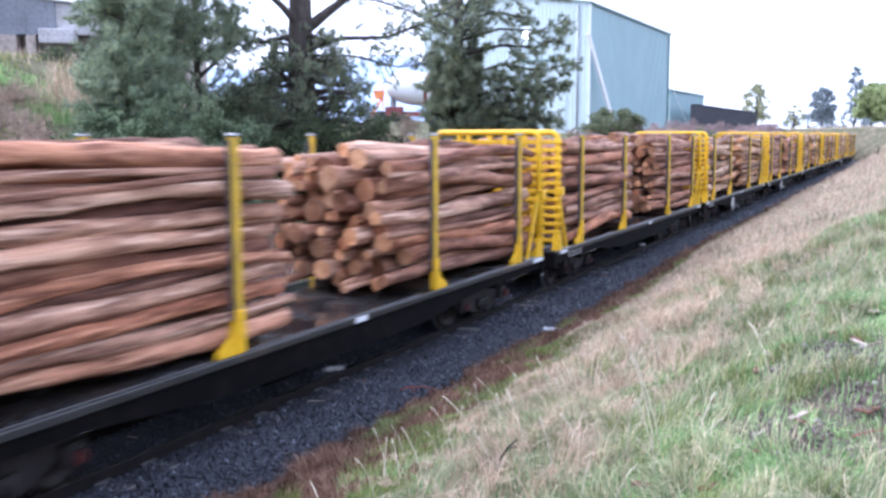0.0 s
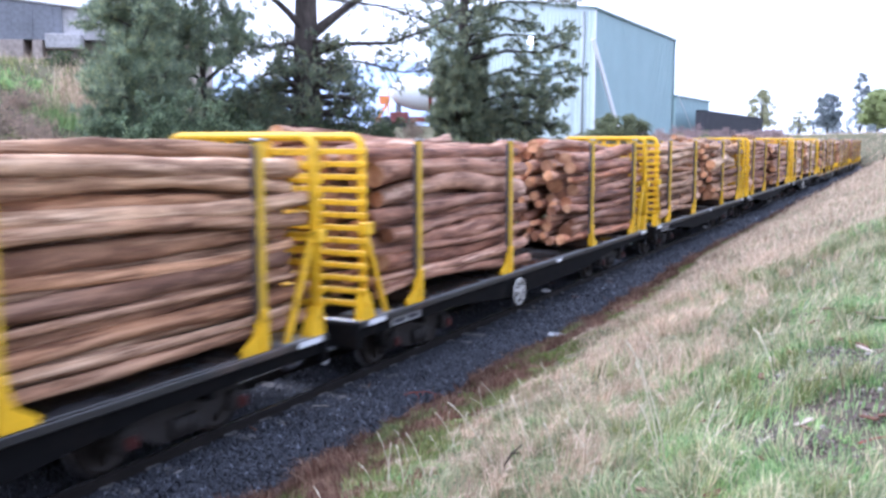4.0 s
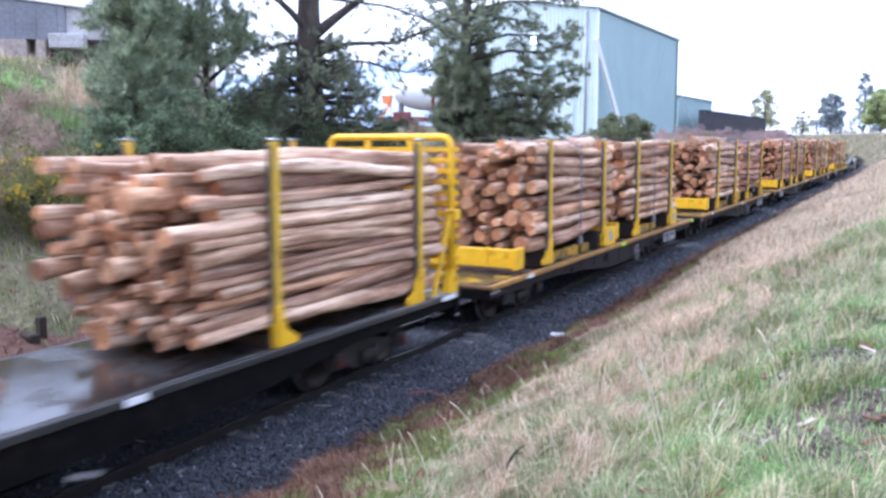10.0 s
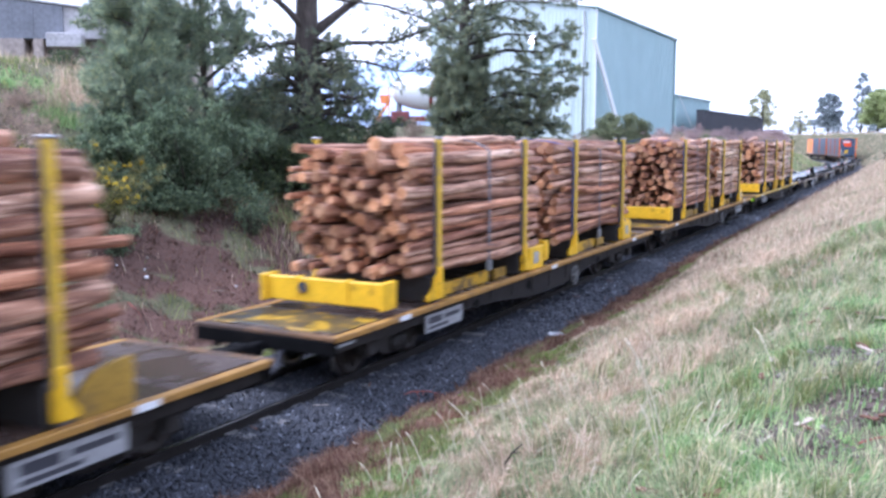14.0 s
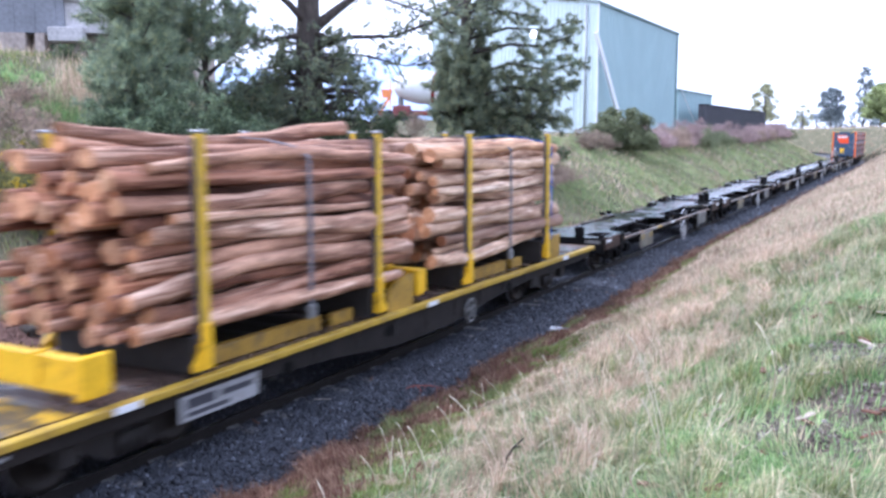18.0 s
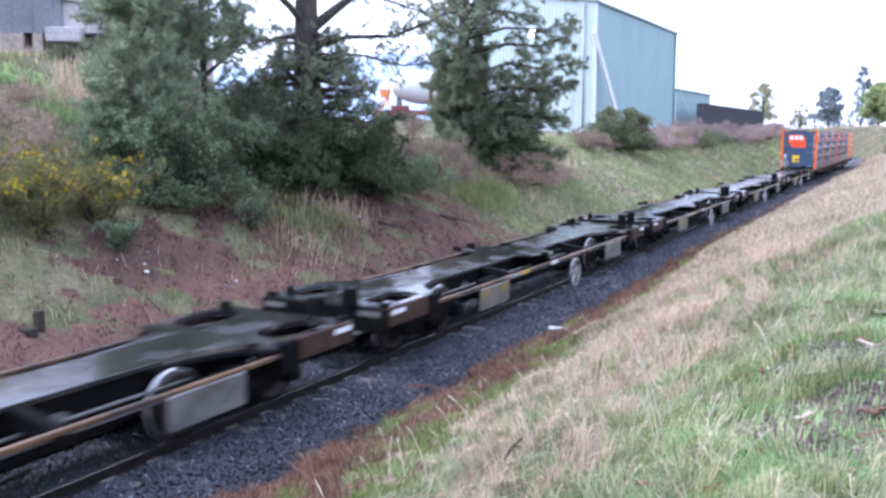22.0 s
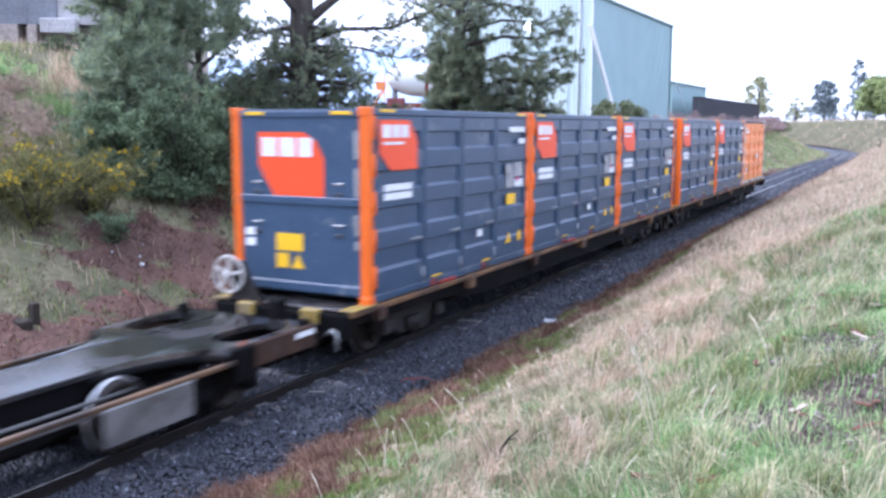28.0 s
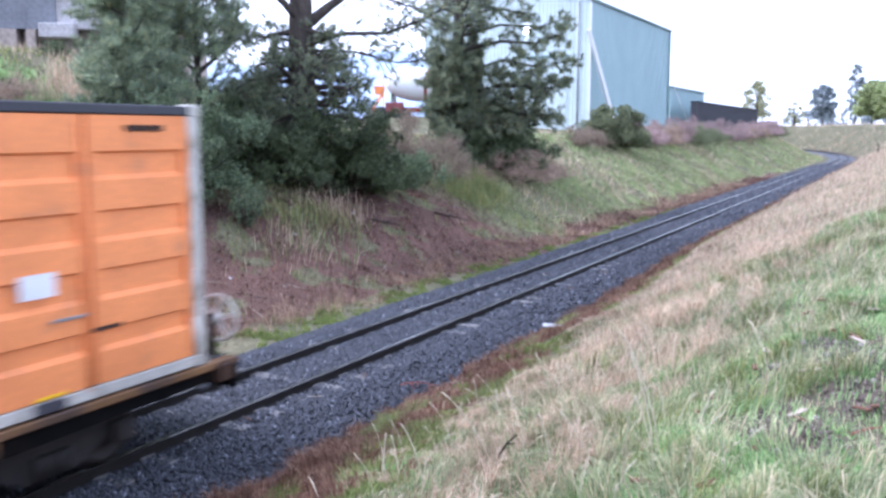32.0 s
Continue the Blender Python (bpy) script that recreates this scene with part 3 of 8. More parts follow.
def shed():
    t = thing("industrial_shed", "large pale green ribbed steel shed with a low-pitched roof", "shed")
    t.matrix_basis = pose(-19.3, 82.6, 0)
    ln, w, z0, z1, ridge = 30.5, 17.4, 2.6, 15.6, 16.8
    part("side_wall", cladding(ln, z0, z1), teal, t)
    # The front end is given a paler colour than the other three walls.
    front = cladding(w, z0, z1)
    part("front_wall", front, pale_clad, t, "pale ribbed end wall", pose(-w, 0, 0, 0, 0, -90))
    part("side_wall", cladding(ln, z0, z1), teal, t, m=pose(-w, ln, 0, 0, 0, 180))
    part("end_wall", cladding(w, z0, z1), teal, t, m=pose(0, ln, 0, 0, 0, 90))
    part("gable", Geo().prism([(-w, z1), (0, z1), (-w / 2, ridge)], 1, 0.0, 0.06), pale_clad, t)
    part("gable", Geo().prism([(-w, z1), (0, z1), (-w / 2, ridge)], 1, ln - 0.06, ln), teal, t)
    roof = Geo()
    for s in (0, 1):
        x0 = 0.25 if s else -w - 0.25
        roof.prism([(x0, z1 - 0.03), (-w / 2, ridge), (-w / 2, ridge + 0.1), (x0, z1 + 0.07)], 1, -0.2, ln + 0.2)
    part("roof", roof, teal_dark, t)
    part("gutter", Geo().box(0.02, 0.2, -0.2, ln + 0.2, z1 - 0.16, z1 + 0.04, 0.02), teal_dark, t)
    part("corner_trim", Geo().box(-0.02, 0.1, -0.08, 0.1, z0, z1, 0.01), white_paint, t, "white corner flashing")
    part("corner_trim", Geo().box(-0.02, 0.1, ln - 0.1, ln + 0.08, z0, z1, 0.01), teal_dark, t)
    part("downpipe", Geo().tube([(-1.1, -0.12, z0), (-1.1, -0.12, z1 - 0.2)], 0.08, 8), pale_metal, t)
    part("downpipe", Geo().tube([(0.14, ln - 0.5, z0), (0.14, ln - 0.5, z1 - 0.2)], 0.08, 8), teal_dark, t)
    part("door_panel", Geo().box(-6.5, -2.2, -0.1, -0.03, z0, 10.4, 0.02), pale_clad, t, "pale green roller door")
    part("door_lintel", Geo().box(-6.7, -2.0, -0.2, -0.03, 10.4, 10.6, 0.02), teal_dark, t)
    part("wall_lamp", Geo().box(-6.5, -5.9, -0.4, -0.05, 12.7, 13.3, 0.08), lamp_glow, t, "lit white floodlight")
    part("brace_strut", Geo().beam((-0.05, -0.4, 12.8), (1.9, 3.2, 3.0), 0.34, 0.34, 0.03), white_paint, t, "slanting pale conveyor pipe")


shed()


def small_shed():
    t = thing("low_shed", "low grey-green steel shed behind the cutting", "shed")
    t.matrix_basis = pose(-22.5, 128, 0)
    part("wall", cladding(22, 2.6, 9.6), teal, t)
    part("front_wall", cladding(16, 2.6, 9.6), teal, t, m=pose(-16, 0, 0, 0, 0, -90))
    part("roof", Geo().prism([(-16.2, 9.5), (0.2, 9.5), (0.2, 9.7), (-8, 10.4), (-16.2, 9.7)], 1, -0.2, 22.2), teal_dark, t)
    part("guy_cable", Geo().tube([(1.5, -12.2, 13), (3.2, 0, 3)], 0.05, 6), white_paint, t, "pale stay cable")


small_shed()


def dark_wagon_shed():
    t = thing("dark_container_row", "long low black-sided storage container", "container")
    t.matrix_basis = pose(-18.5, 126.5, 0)
    part("body", cladding(52, 3.0, 7.4, 0.6, 0.1), dark_mark, t)
    part("end_wall", Geo().box(-0.9, 0, -0.1, 0, 3.0, 7.4, 0.02), dark_mark, t)
    part("roof", Geo().box(-0.9, 0.15, -0.1, 52, 7.4, 7.55, 0.02), black_steel, t)


dark_wagon_shed()


def hill_building():
    """The grey works on the hill behind the young pine."""
    t = thing("works_building", "weathered grey concrete and steel works on the hill", "building")
    grey = material("weathered_concrete", (0.52, 0.50, 0.50), 0.85, 0, 0.5, 0.35, fine=8)
    tan = material("stained_render", (0.50, 0.42, 0.37), 0.9, 0, 0.7, 0.4, fine=6)
    # Shade on the upper wall is put into this darker grey.
    dark = material("shadowed_sheet", (0.25, 0.26, 0.29), 0.7, 0, 0.5, 0.3, fine=6)
    t.matrix_basis = pose(-22.3, 29.8, -0.15, 0, 0, 35)
    part("lower_wall", Geo().box(-16, 2.0, 0.9, 8, 3.5, 7.97, 0.05), tan, t, "stained recessed wall")
    part("upper_wall", Geo().prism([(-16.0, 7.97), (-3.37, 7.97), (-3.37, 9.36), (-16.0, 10.9)], 1, 0.0, 7), dark, t, "dark ribbed upper wall")
    part("upper_wall", Geo().prism([(-3.37, 8.0), (2.0, 8.0), (2.0, 8.75), (-3.37, 9.36)], 1, 0.12, 7), grey, t, "pale panel wall")
    part("roof_edge", Geo().prism([(-16.0, 10.9), (2.0, 8.75), (2.0, 8.83), (-16.0, 10.98)], 1, -0.08, 7.1), grey, t)
    part("ledge", Geo().box(-3.95, -2.5, -0.55, 0.12, 7.58, 8.18, 0.03), grey, t, "pale projecting duct box")
    part("pier", Geo().box(-2.5, 1.6, -0.1, 0.9, 3.5, 7.31, 0.03), tan, t)
    part("pier", Geo().box(-4.1, -2.5, 0.3, 0.9, 3.5, 7.31, 0.03), tan, t)
    part("pier", Geo().box(-9.2, -5.0, -0.05, 0.9, 3.5, 7.96, 0.03), tan, t)
    part("post", Geo().box(-4.62, -4.2, -0.05, 0.4, 3.5, 7.96, 0.03), tan, t)
    for x in (-15.4, -13.2, -11.0):
        part("post", Geo().box(x, x + 0.5, -0.05, 0.4, 3.5, 7.96, 0.03), tan, t)
    for k in range(15):
        x = -15.8 + k * 0.86
        part("panel_rib", Geo().box(x, x + 0.05, -0.025, 0.0, 8.0, 9.3), dark, t)


hill_building()


def mixer_truck():
    t = thing("mixer_truck", "white and orange concrete mixer truck parked in the yard", "truck")
    t.matrix_basis = pose(-24.5, 59.2, 4.25, 0, 0, 20)
    g = Geo()
    prof = [(-2.35, 0.5), (-2.0, 0.82), (-1.3, 1.06), (-0.5, 1.16), (0.4, 1.12), (1.2, 0.86), (1.7, 0.5)]
    g.tube([(x, 0, 2.6 + 0.12 * (0 - x)) for x, _ in prof], [r * 1.06 for _, r in prof], 18)
    part("drum", g, white_paint, t, "white mixing drum")
    part("drum_ring", Geo().tube([(0.55, 0, 2.53), (0.75, 0, 2.51)], 1.19, 18), red_paint, t, "red drum ring")
    part("chute", Geo().beam((-2.7, -0.2, 1.9), (-3.3, -0.6, 0.9), 0.4, 0.1, 0.02), faded_orange, t, "orange delivery chute")
    for x in (-1.9, 1.1):
        part("drum_stand", Geo().prism([(-0.6, 0.93), (0.6, 0.93), (0.35, 2.0), (-0.35, 2.0)], 0, x - 0.12, x + 0.12), dull_grey, t, "grey drum pedestal")
    part("ladder_post", Geo().beam((-2.5, -0.9, 0.8), (-2.5, -0.9, 3.1), 0.07, 0.07), faded_orange, t)
    part("cab", Geo().box(2.4, 4.1, -1.15, 1.15, 0.7, 2.7, 0.12), white_paint, t)
    part("windscreen", Geo().box(4.06, 4.13, -0.95, 0.95, 1.7, 2.5, 0.02), dark_mark, t)
    part("chassis", Geo().box(-3.6, 4.0, -0.5, 0.5, 0.6, 0.95, 0.02), red_paint, t, "red chassis frame")
    part("hopper", Geo().prism([(-3.2, 1.9), (-2.7, 1.9), (-2.6, 2.5), (-3.3, 2.5)], 1, -0.4, 0.4), faded_orange, t, "orange loading hopper")
    part("side_tank", Geo().box(-2.3, -1.0, -1.2, -0.8, 0.5, 1.3, 0.04), material("dusty_red", (0.26, 0.08, 0.08), 0.7, 0, 3, 0.3), t, "dusty red side tank")
    part("water_tank", Geo().tube([(1.6, -0.9, 1.5), (1.6, 0.9, 1.5)], 0.35, 12), red_paint, t)
    for x in (-2.6, -1.3, 3.1):
        for s in (-1, 1):
            part("wheel", Geo().tube([(x, s * 0.85, 0.5), (x, s * 1.18, 0.5)], 0.5, 18), dark_mark, t)


mixer_truck()
# The blue of distant haze is put into the hills' own colour.
hill_mat = material("haze_blue_hill", (0.42, 0.52, 0.70), 1.0, 0, 0.01, 0.15, fine=0.2, bump=0)
hg = Geo()
for i in range(60):
    a = radians(21 + i * 0.9)
    r = 1500
    hg.v += [(-r * math.sin(a), r * math.cos(a), 0), (-r * math.sin(a) * 1.25, r * math.cos(a) * 1.25, 40 + 130 * smooth(23, 30, math.degrees(a)) * (1 - 0.35 * smooth(32, 40, math.degrees(a))) + 18 * float(wave(i * 1.0, 0, 17)))]
for i in range(59):
    hg.face((2 * i, 2 * i + 1, 2 * i + 3, 2 * i + 2)[::-1], 0, True)
tagged(part("hills_backdrop", hg, hill_mat), "hazy blue wooded hills far away", "hills", kind="structure")


# ---- plants ----
def tri_mesh(name, verts, tris, mat):
    """A mesh from arrays of vertices and triangles."""
    me = bpy.data.meshes.new(name)
    verts, tris = np.ascontiguousarray(verts, np.float32), np.ascontiguousarray(tris, np.int32)
    me.vertices.add(len(verts))
    me.vertices.foreach_set("co", verts.ravel())
    me.loops.add(tris.size)
    me.loops.foreach_set("vertex_index", tris.ravel())
    me.polygons.add(len(tris))
    me.polygons.foreach_set("loop_start", np.arange(0, tris.size, 3, dtype=np.int32))
    me.materials.append(mat)
    me.update(calc_edges=True)
    return me


def blade_mesh(name, mat, x, y, z, tall, wide, lean, rnd):
    """Grass: each blade a bent strip of three triangles."""
    n = len(x)
    az = -0.9 + 1.9 * wave(x, y, 1.7, 3.0) + 1.2 * wave(x, y, 0.6, 7.0) + rnd.normal(0, 0.85, n)
    face = rnd.uniform(0, 2 * np.pi, n)
    out = tall * lean
    bx, by = np.cos(az) * out, np.sin(az) * out
    wx, wy = np.cos(face) * wide / 2, np.sin(face) * wide / 2
    v = np.empty((n, 5, 3))
    v[:, 0] = np.stack([x - wx, y - wy, z - 0.02], -1)
    v[:, 1] = np.stack([x + wx, y + wy, z - 0.02], -1)
    mx, my, mz = x + bx * 0.3, y + by * 0.3, z + tall * 0.58
    v[:, 2] = np.stack([mx - wx * 0.75, my - wy * 0.75, mz], -1)
    v[:, 3] = np.stack([mx + wx * 0.75, my + wy * 0.75, mz], -1)
    v[:, 4] = np.stack([x + bx, y + by, z + tall * np.sqrt(np.maximum(1 - 0.55 * lean ** 2, 0.12))], -1)
    b = np.arange(n)[:, None] * 5
    t = np.stack([b + np.array([[0, 1, 3]]), b + np.array([[0, 3, 2]]), b + np.array([[2, 3, 4]])], 1).reshape(-1, 3)
    return tri_mesh(name, v.reshape(-1, 3), t, mat)


def leaf_mesh(name, mat, p, d, count, length, wide, spread, rnd, double=True):
    """Tufts of needles or leaves at the places p, pointing about d."""
    n = len(p)
    dirs = np.repeat(d, count, 0) + rnd.normal(0, spread, (n * count, 3))
    dirs /= np.linalg.norm(dirs, axis=1, keepdims=True) + 1e-9
    base = np.repeat(p, count, 0) + rnd.normal(0, length * 0.18, (n * count, 3))
    ln = length * rnd.uniform(0.6, 1.25, (n * count, 1))
    side = np.cross(dirs, rnd.normal(0, 1, (n * count, 3)))
    side /= np.linalg.norm(side, axis=1, keepdims=True) + 1e-9
    side *= wide * 0.5
    if double:
        v = np.stack([base, base + dirs * ln * 0.5 - side, base + dirs * ln * 0.5 + side, base + dirs * ln], 1)
        b = np.arange(n * count)[:, None] * 4
        t = np.stack([b + np.array([[0, 1, 2]]), b + np.array([[1, 3, 2]])], 1).reshape(-1, 3)
    else:
        v = np.stack([base - side, base + side, base + dirs * ln], 1)
        t = np.arange(n * count * 3).reshape(-1, 3)
    return tri_mesh(name, v.reshape(-1, 3), t, mat)


def plant_material(name, color, stops, rough=0.65, scale=0.8):
    m = rainbow(material(name, color, rough, 0, scale, 0.36, fine=5, bump=0, spec=0.25), stops)
    n, l = m.node_tree.nodes, m.node_tree.links
    b, out = n["Principled BSDF"], n["Material Output"]
    through_leaf = n.new("ShaderNodeBsdfTranslucent")
    l.new(b.inputs["Base Color"].links[0].from_socket, through_leaf.inputs["Color"])
    mix = n.new("ShaderNodeMixShader")
    mix.inputs["Fac"].default_value = 0.45
    l.new(b.outputs["BSDF"], mix.inputs[1])
    l.new(through_leaf.outputs["BSDF"], mix.inputs[2])
    l.new(mix.outputs["Shader"], out.inputs["Surface"])
    return m


pale_scrub = plant_material("pale_scrub", (0.36, 0.30, 0.24), ((0, (0.6, 0.55, 0.55)), (0.6, (1.0, 0.95, 0.9)), (1, (1.4, 1.35, 1.2))))
needle_mat = plant_material("pine_needles", (0.32, 0.354, 0.265), ((0, (0.45, 0.5, 0.5)), (0.4, (0.8, 0.9, 0.85)), (0.75, (1.15, 1.15, 0.95)), (0.93, (1.5, 1.4, 1.05)), (1, (2.0, 1.5, 0.8))))
# Copy of the pine needles, lightened to put haze into their colour.
hazed_young_needle = plant_material("hazed_young_pine_needles", (0.424, 0.486, 0.367), ((0, (0.45, 0.5, 0.5)), (0.4, (0.8, 0.9, 0.85)), (0.75, (1.15, 1.15, 0.95)), (0.93, (1.4, 1.3, 1.0)), (1, (1.7, 1.4, 0.8))))
dark_leaf = plant_material("dark_leaves", (0.145, 0.185, 0.115), ((0, (0.4, 0.45, 0.45)), (0.6, (1.0, 1.0, 0.9)), (0.93, (1.5, 1.5, 1.2)), (1, (2.2, 2.0, 1.0))))
grey_leaf = plant_material("grey_green_leaves", (0.225, 0.285, 0.178), ((0, (0.45, 0.5, 0.5)), (0.5, (0.9, 0.95, 0.9)), (0.9, (1.3, 1.3, 1.2)), (1, (1.7, 1.6, 1.3))))
gorse_leaf = plant_material("gorse_spines", (0.255, 0.26, 0.115), ((0, (0.35, 0.38, 0.38)), (0.6, (1.0, 0.98, 0.85)), (1, (1.5, 1.3, 1.0))))
olive_leaf = plant_material("olive_leaves", (0.25, 0.275, 0.175), ((0, (0.5, 0.55, 0.5)), (0.6, (1.0, 1.0, 0.9)), (0.93, (1.4, 1.4, 1.2)), (1, (1.8, 1.6, 1.2))))
flower_mat = plant_material("gorse_flowers", (0.74, 0.58, 0.06), ((0, (0.8, 0.7, 0.6)), (1, (1.1, 1.1, 1.0))))
scrub_mat = plant_material("brown_scrub", (0.46, 0.37, 0.31), ((0, (0.6, 0.55, 0.55)), (0.6, (1.0, 0.95, 0.9)), (1, (1.5, 1.4, 1.2))))
pink_mat = plant_material("rosy_scrub", (0.50, 0.385, 0.385), ((0, (0.6, 0.6, 0.6)), (0.6, (1.0, 0.95, 0.9)), (1, (1.4, 1.35, 1.2))))
# Distance haze is put into far_green and far_dark as lighter leaf colours.
far_green = plant_material("hazed_far_leaves", (0.60, 0.67, 0.38), ((0, (0.6, 0.6, 0.6)), (1, (1.3, 1.3, 1.1))))
far_dark = plant_material("hazed_far_dark_leaves", (0.45, 0.51, 0.53), ((0, (0.6, 0.6, 0.6)), (1, (1.3, 1.3, 1.3))))
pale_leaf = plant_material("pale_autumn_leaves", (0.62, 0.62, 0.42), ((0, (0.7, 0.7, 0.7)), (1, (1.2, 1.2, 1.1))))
trunk_mat = material("pine_bark", (0.085, 0.07, 0.06), 0.9, 0, 3, 0.45, fine=14, bump=1.0, bump_size=0.05, stretch=(1, 1, 0.35))
twig_mat = material("grey_twigs", (0.085, 0.068, 0.056), 0.9, 0, 6, 0.4, fine=30)


def pads_to_points(pads, per, rnd, squash=0.6):
    """Places and outward directions in a list of pads (x, y, z, radius)."""
    pads = np.array(pads)
    n = np.maximum((per * (pads[:, 3] / 0.45) ** 2).astype(int), 4)
    c = np.repeat(pads, n, 0)
    d = rnd.normal(0, 1, (len(c), 3))
    d /= np.linalg.norm(d, axis=1, keepdims=True)
    r = c[:, 3:] * rnd.uniform(0, 1, (len(c), 1)) ** 0.45
    p = c[:, :3] + d * r * np.array([1, 1, squash])
    d = d * np.array([1, 1, 0.7]) + np.array([0, 0, 0.45])
    return p, d


def tuft_mesh(name, mat, tufts, needles, length, wide, rnd):
    """Bottle-brush tufts of needles: rows of (place, direction, size)."""
    p = np.array([t[0] for t in tufts])
    d = np.array([t[1] for t in tufts])
    d /= np.linalg.norm(d, axis=1, keepdims=True) + 1e-9
    k = np.array([t[2] for t in tufts])[:, None]
    n = len(p)
    back = rnd.uniform(-0.75, 0.35, (n * needles, 1)) * length * np.repeat(k, needles, 0)
    base = np.repeat(p, needles, 0) + np.repeat(d, needles, 0) * back
    out = rnd.normal(0, 1, (n * needles, 3))
    out /= np.linalg.norm(out, axis=1, keepdims=True)
    out = out + np.repeat(d, needles, 0) * 0.75
    out /= np.linalg.norm(out, axis=1, keepdims=True) + 1e-9
    ln = length * np.repeat(k, needles, 0) * rnd.uniform(0.55, 1.15, (n * needles, 1))
    side = np.cross(out, rnd.normal(0, 1, (n * needles, 3)))
    side *= wide * 0.5 / (np.linalg.norm(side, axis=1, keepdims=True) + 1e-9)
    v = np.stack([base - side, base + side, base + out * ln], 1)
    return tri_mesh(name, v.reshape(-1, 3), np.arange(n * needles * 3).reshape(-1, 3), mat)


def pine(x, y, tall, seed, radius, limbs_spec, label, stems=(), lean=(0, 0), needles=34, length=0.20, wide=0.022, crown="clumped green needles", mat=None):
    """A pine: tapered trunk, limbs from limbs_spec (from height, to height, how many, length at the bottom, at the top, rise, twigs a limb, tufts a twig) and tufts of needles at the twigs' ends; stems: (path, radius, twigs) for single great limbs."""
    rnd, rr = np.random.RandomState(seed), random.Random(seed)
    z0 = ground_z(x, y) - 0.15
    t = thing("pine_tree", label, "tree", "pine trees")
    t.matrix_basis = pose(x, y, z0)
    g = Geo()
    k = 9
    axis = [(lean[0] * (i / k) * tall + 0.12 * math.sin(i * 1.3 + seed), lean[1] * (i / k) * tall + 0.1 * math.cos(i * 1.7 + seed), tall * i / k) for i in range(k + 1)]
    g.tube(axis, [radius * (1.25 if i == 0 else 1 - 0.82 * i / k) for i in range(k + 1)], 11)
    part("trunk", g, trunk_mat, t, "dark ridged trunk")
    tufts, lg = [], Geo()

    def at(z):
        f = min(max(z / tall * k, 0), k - 1e-6)
        i = int(f)
        return Vector(axis[i]).lerp(Vector(axis[i + 1]), f - i)

    def along(path, s):
        f = min(s, 0.9999) * (len(path) - 1)
        i = int(f)
        return path[i].lerp(path[i + 1], f - i), (path[i + 1] - path[i]).normalized()

    def dress(path, ln, twigs, per_twig, start=0.25, droop=0.0):
        """Side twigs along a limb, each with tufts towards its end."""
        for j in range(twigs):
            s = start + (1 - start) * (j + rr.random()) / twigs
            p, d = along(path, s)
            side = d.cross(Vector((0, 0, 1)))
            side = side.normalized() if side.length > 1e-3 else Vector((1, 0, 0))
            turn = rr.choice((-1, 1)) * rr.uniform(0.4, 1.1)
            way = (d * rr.uniform(0.35, 0.9) + side * turn + Vector((0, 0, rr.uniform(-0.45, 0.95) - droop))).normalized()
            tl = min(ln * 0.42, 1.15) * (1.15 - 0.6 * s) * rr.uniform(0.6, 1.3) + 0.12
            end = p + way * tl
            lg.tube([p, p.lerp(end, 0.5) + Vector((0, 0, 0.05 * tl)), end], [0.018, 0.013, 0.006], 4)
            for i in range(per_twig):
                q = p.lerp(end, 1 - 0.62 * i / max(per_twig, 1)) + Vector((rr.gauss(0, 0.13), rr.gauss(0, 0.13), rr.gauss(0.03, 0.13))) * min(i, 1)
                dd = way + Vector((rr.gauss(0, 0.45), rr.gauss(0, 0.45), 0.55 - droop * 1.4 + rr.gauss(0, 0.3)))
                tufts.append((tuple(q), tuple(dd), rr.uniform(0.7, 1.2)))
        p, d = along(path, 1)
        tufts.append((tuple(p), tuple(d + Vector((0, 0, 0.3))), 1.2))

    for z_lo, z_hi, many, l0, l1, rise, twigs, per_twig in limbs_spec:
        for i in range(many):
            u = (i + rr.uniform(0, 0.9)) / many
            z = z_lo + (z_hi - z_lo) * u
            ln = (l0 + (l1 - l0) * u) * rr.uniform(0.65, 1.15)
            az = i * 2.4 + rr.uniform(-0.5, 0.5)
            p = at(z)
            pts = []
            for j in range(5):
                s = j / 4
                pts.append(p + Vector((math.cos(az) * ln * s, math.sin(az) * ln * s, ln * (rise * s + 0.10 * math.sin(s * 3 + i)) - 0.06 * ln * s * s)))
            r0 = radius * (0.30 - 0.2 * z / tall)
            part("limb", Geo().tube(pts, [max(r0 * (1 - 0.85 * j / 4), 0.010) for j in range(5)], 6), trunk_mat, t)
            dress(pts, ln, twigs, per_twig)
    for path, r0, twigs in stems:
        path = [Vector(p) for p in path]
        part("limb", Geo().tube(path, [r0 * (1 - 0.75 * j / (len(path) - 1)) for j in range(len(path))], 8), trunk_mat, t, "heavy dark limb")
        if twigs:
            dress(path, 2.2, twigs, 3, 0.3, 0.35)
    for i in range(10):
        tufts.append(((axis[k][0] + rr.gauss(0, 0.15), axis[k][1] + rr.gauss(0, 0.15), tall - 0.1 * i), (0, 0, 1), 1.1))
    tagged(part("branchwork", lg, trunk_mat, t), kind="stuff")
    part("crown", tuft_mesh("crown", mat or needle_mat, tufts, needles, length, wide, rnd), None, t, crown)
    return t


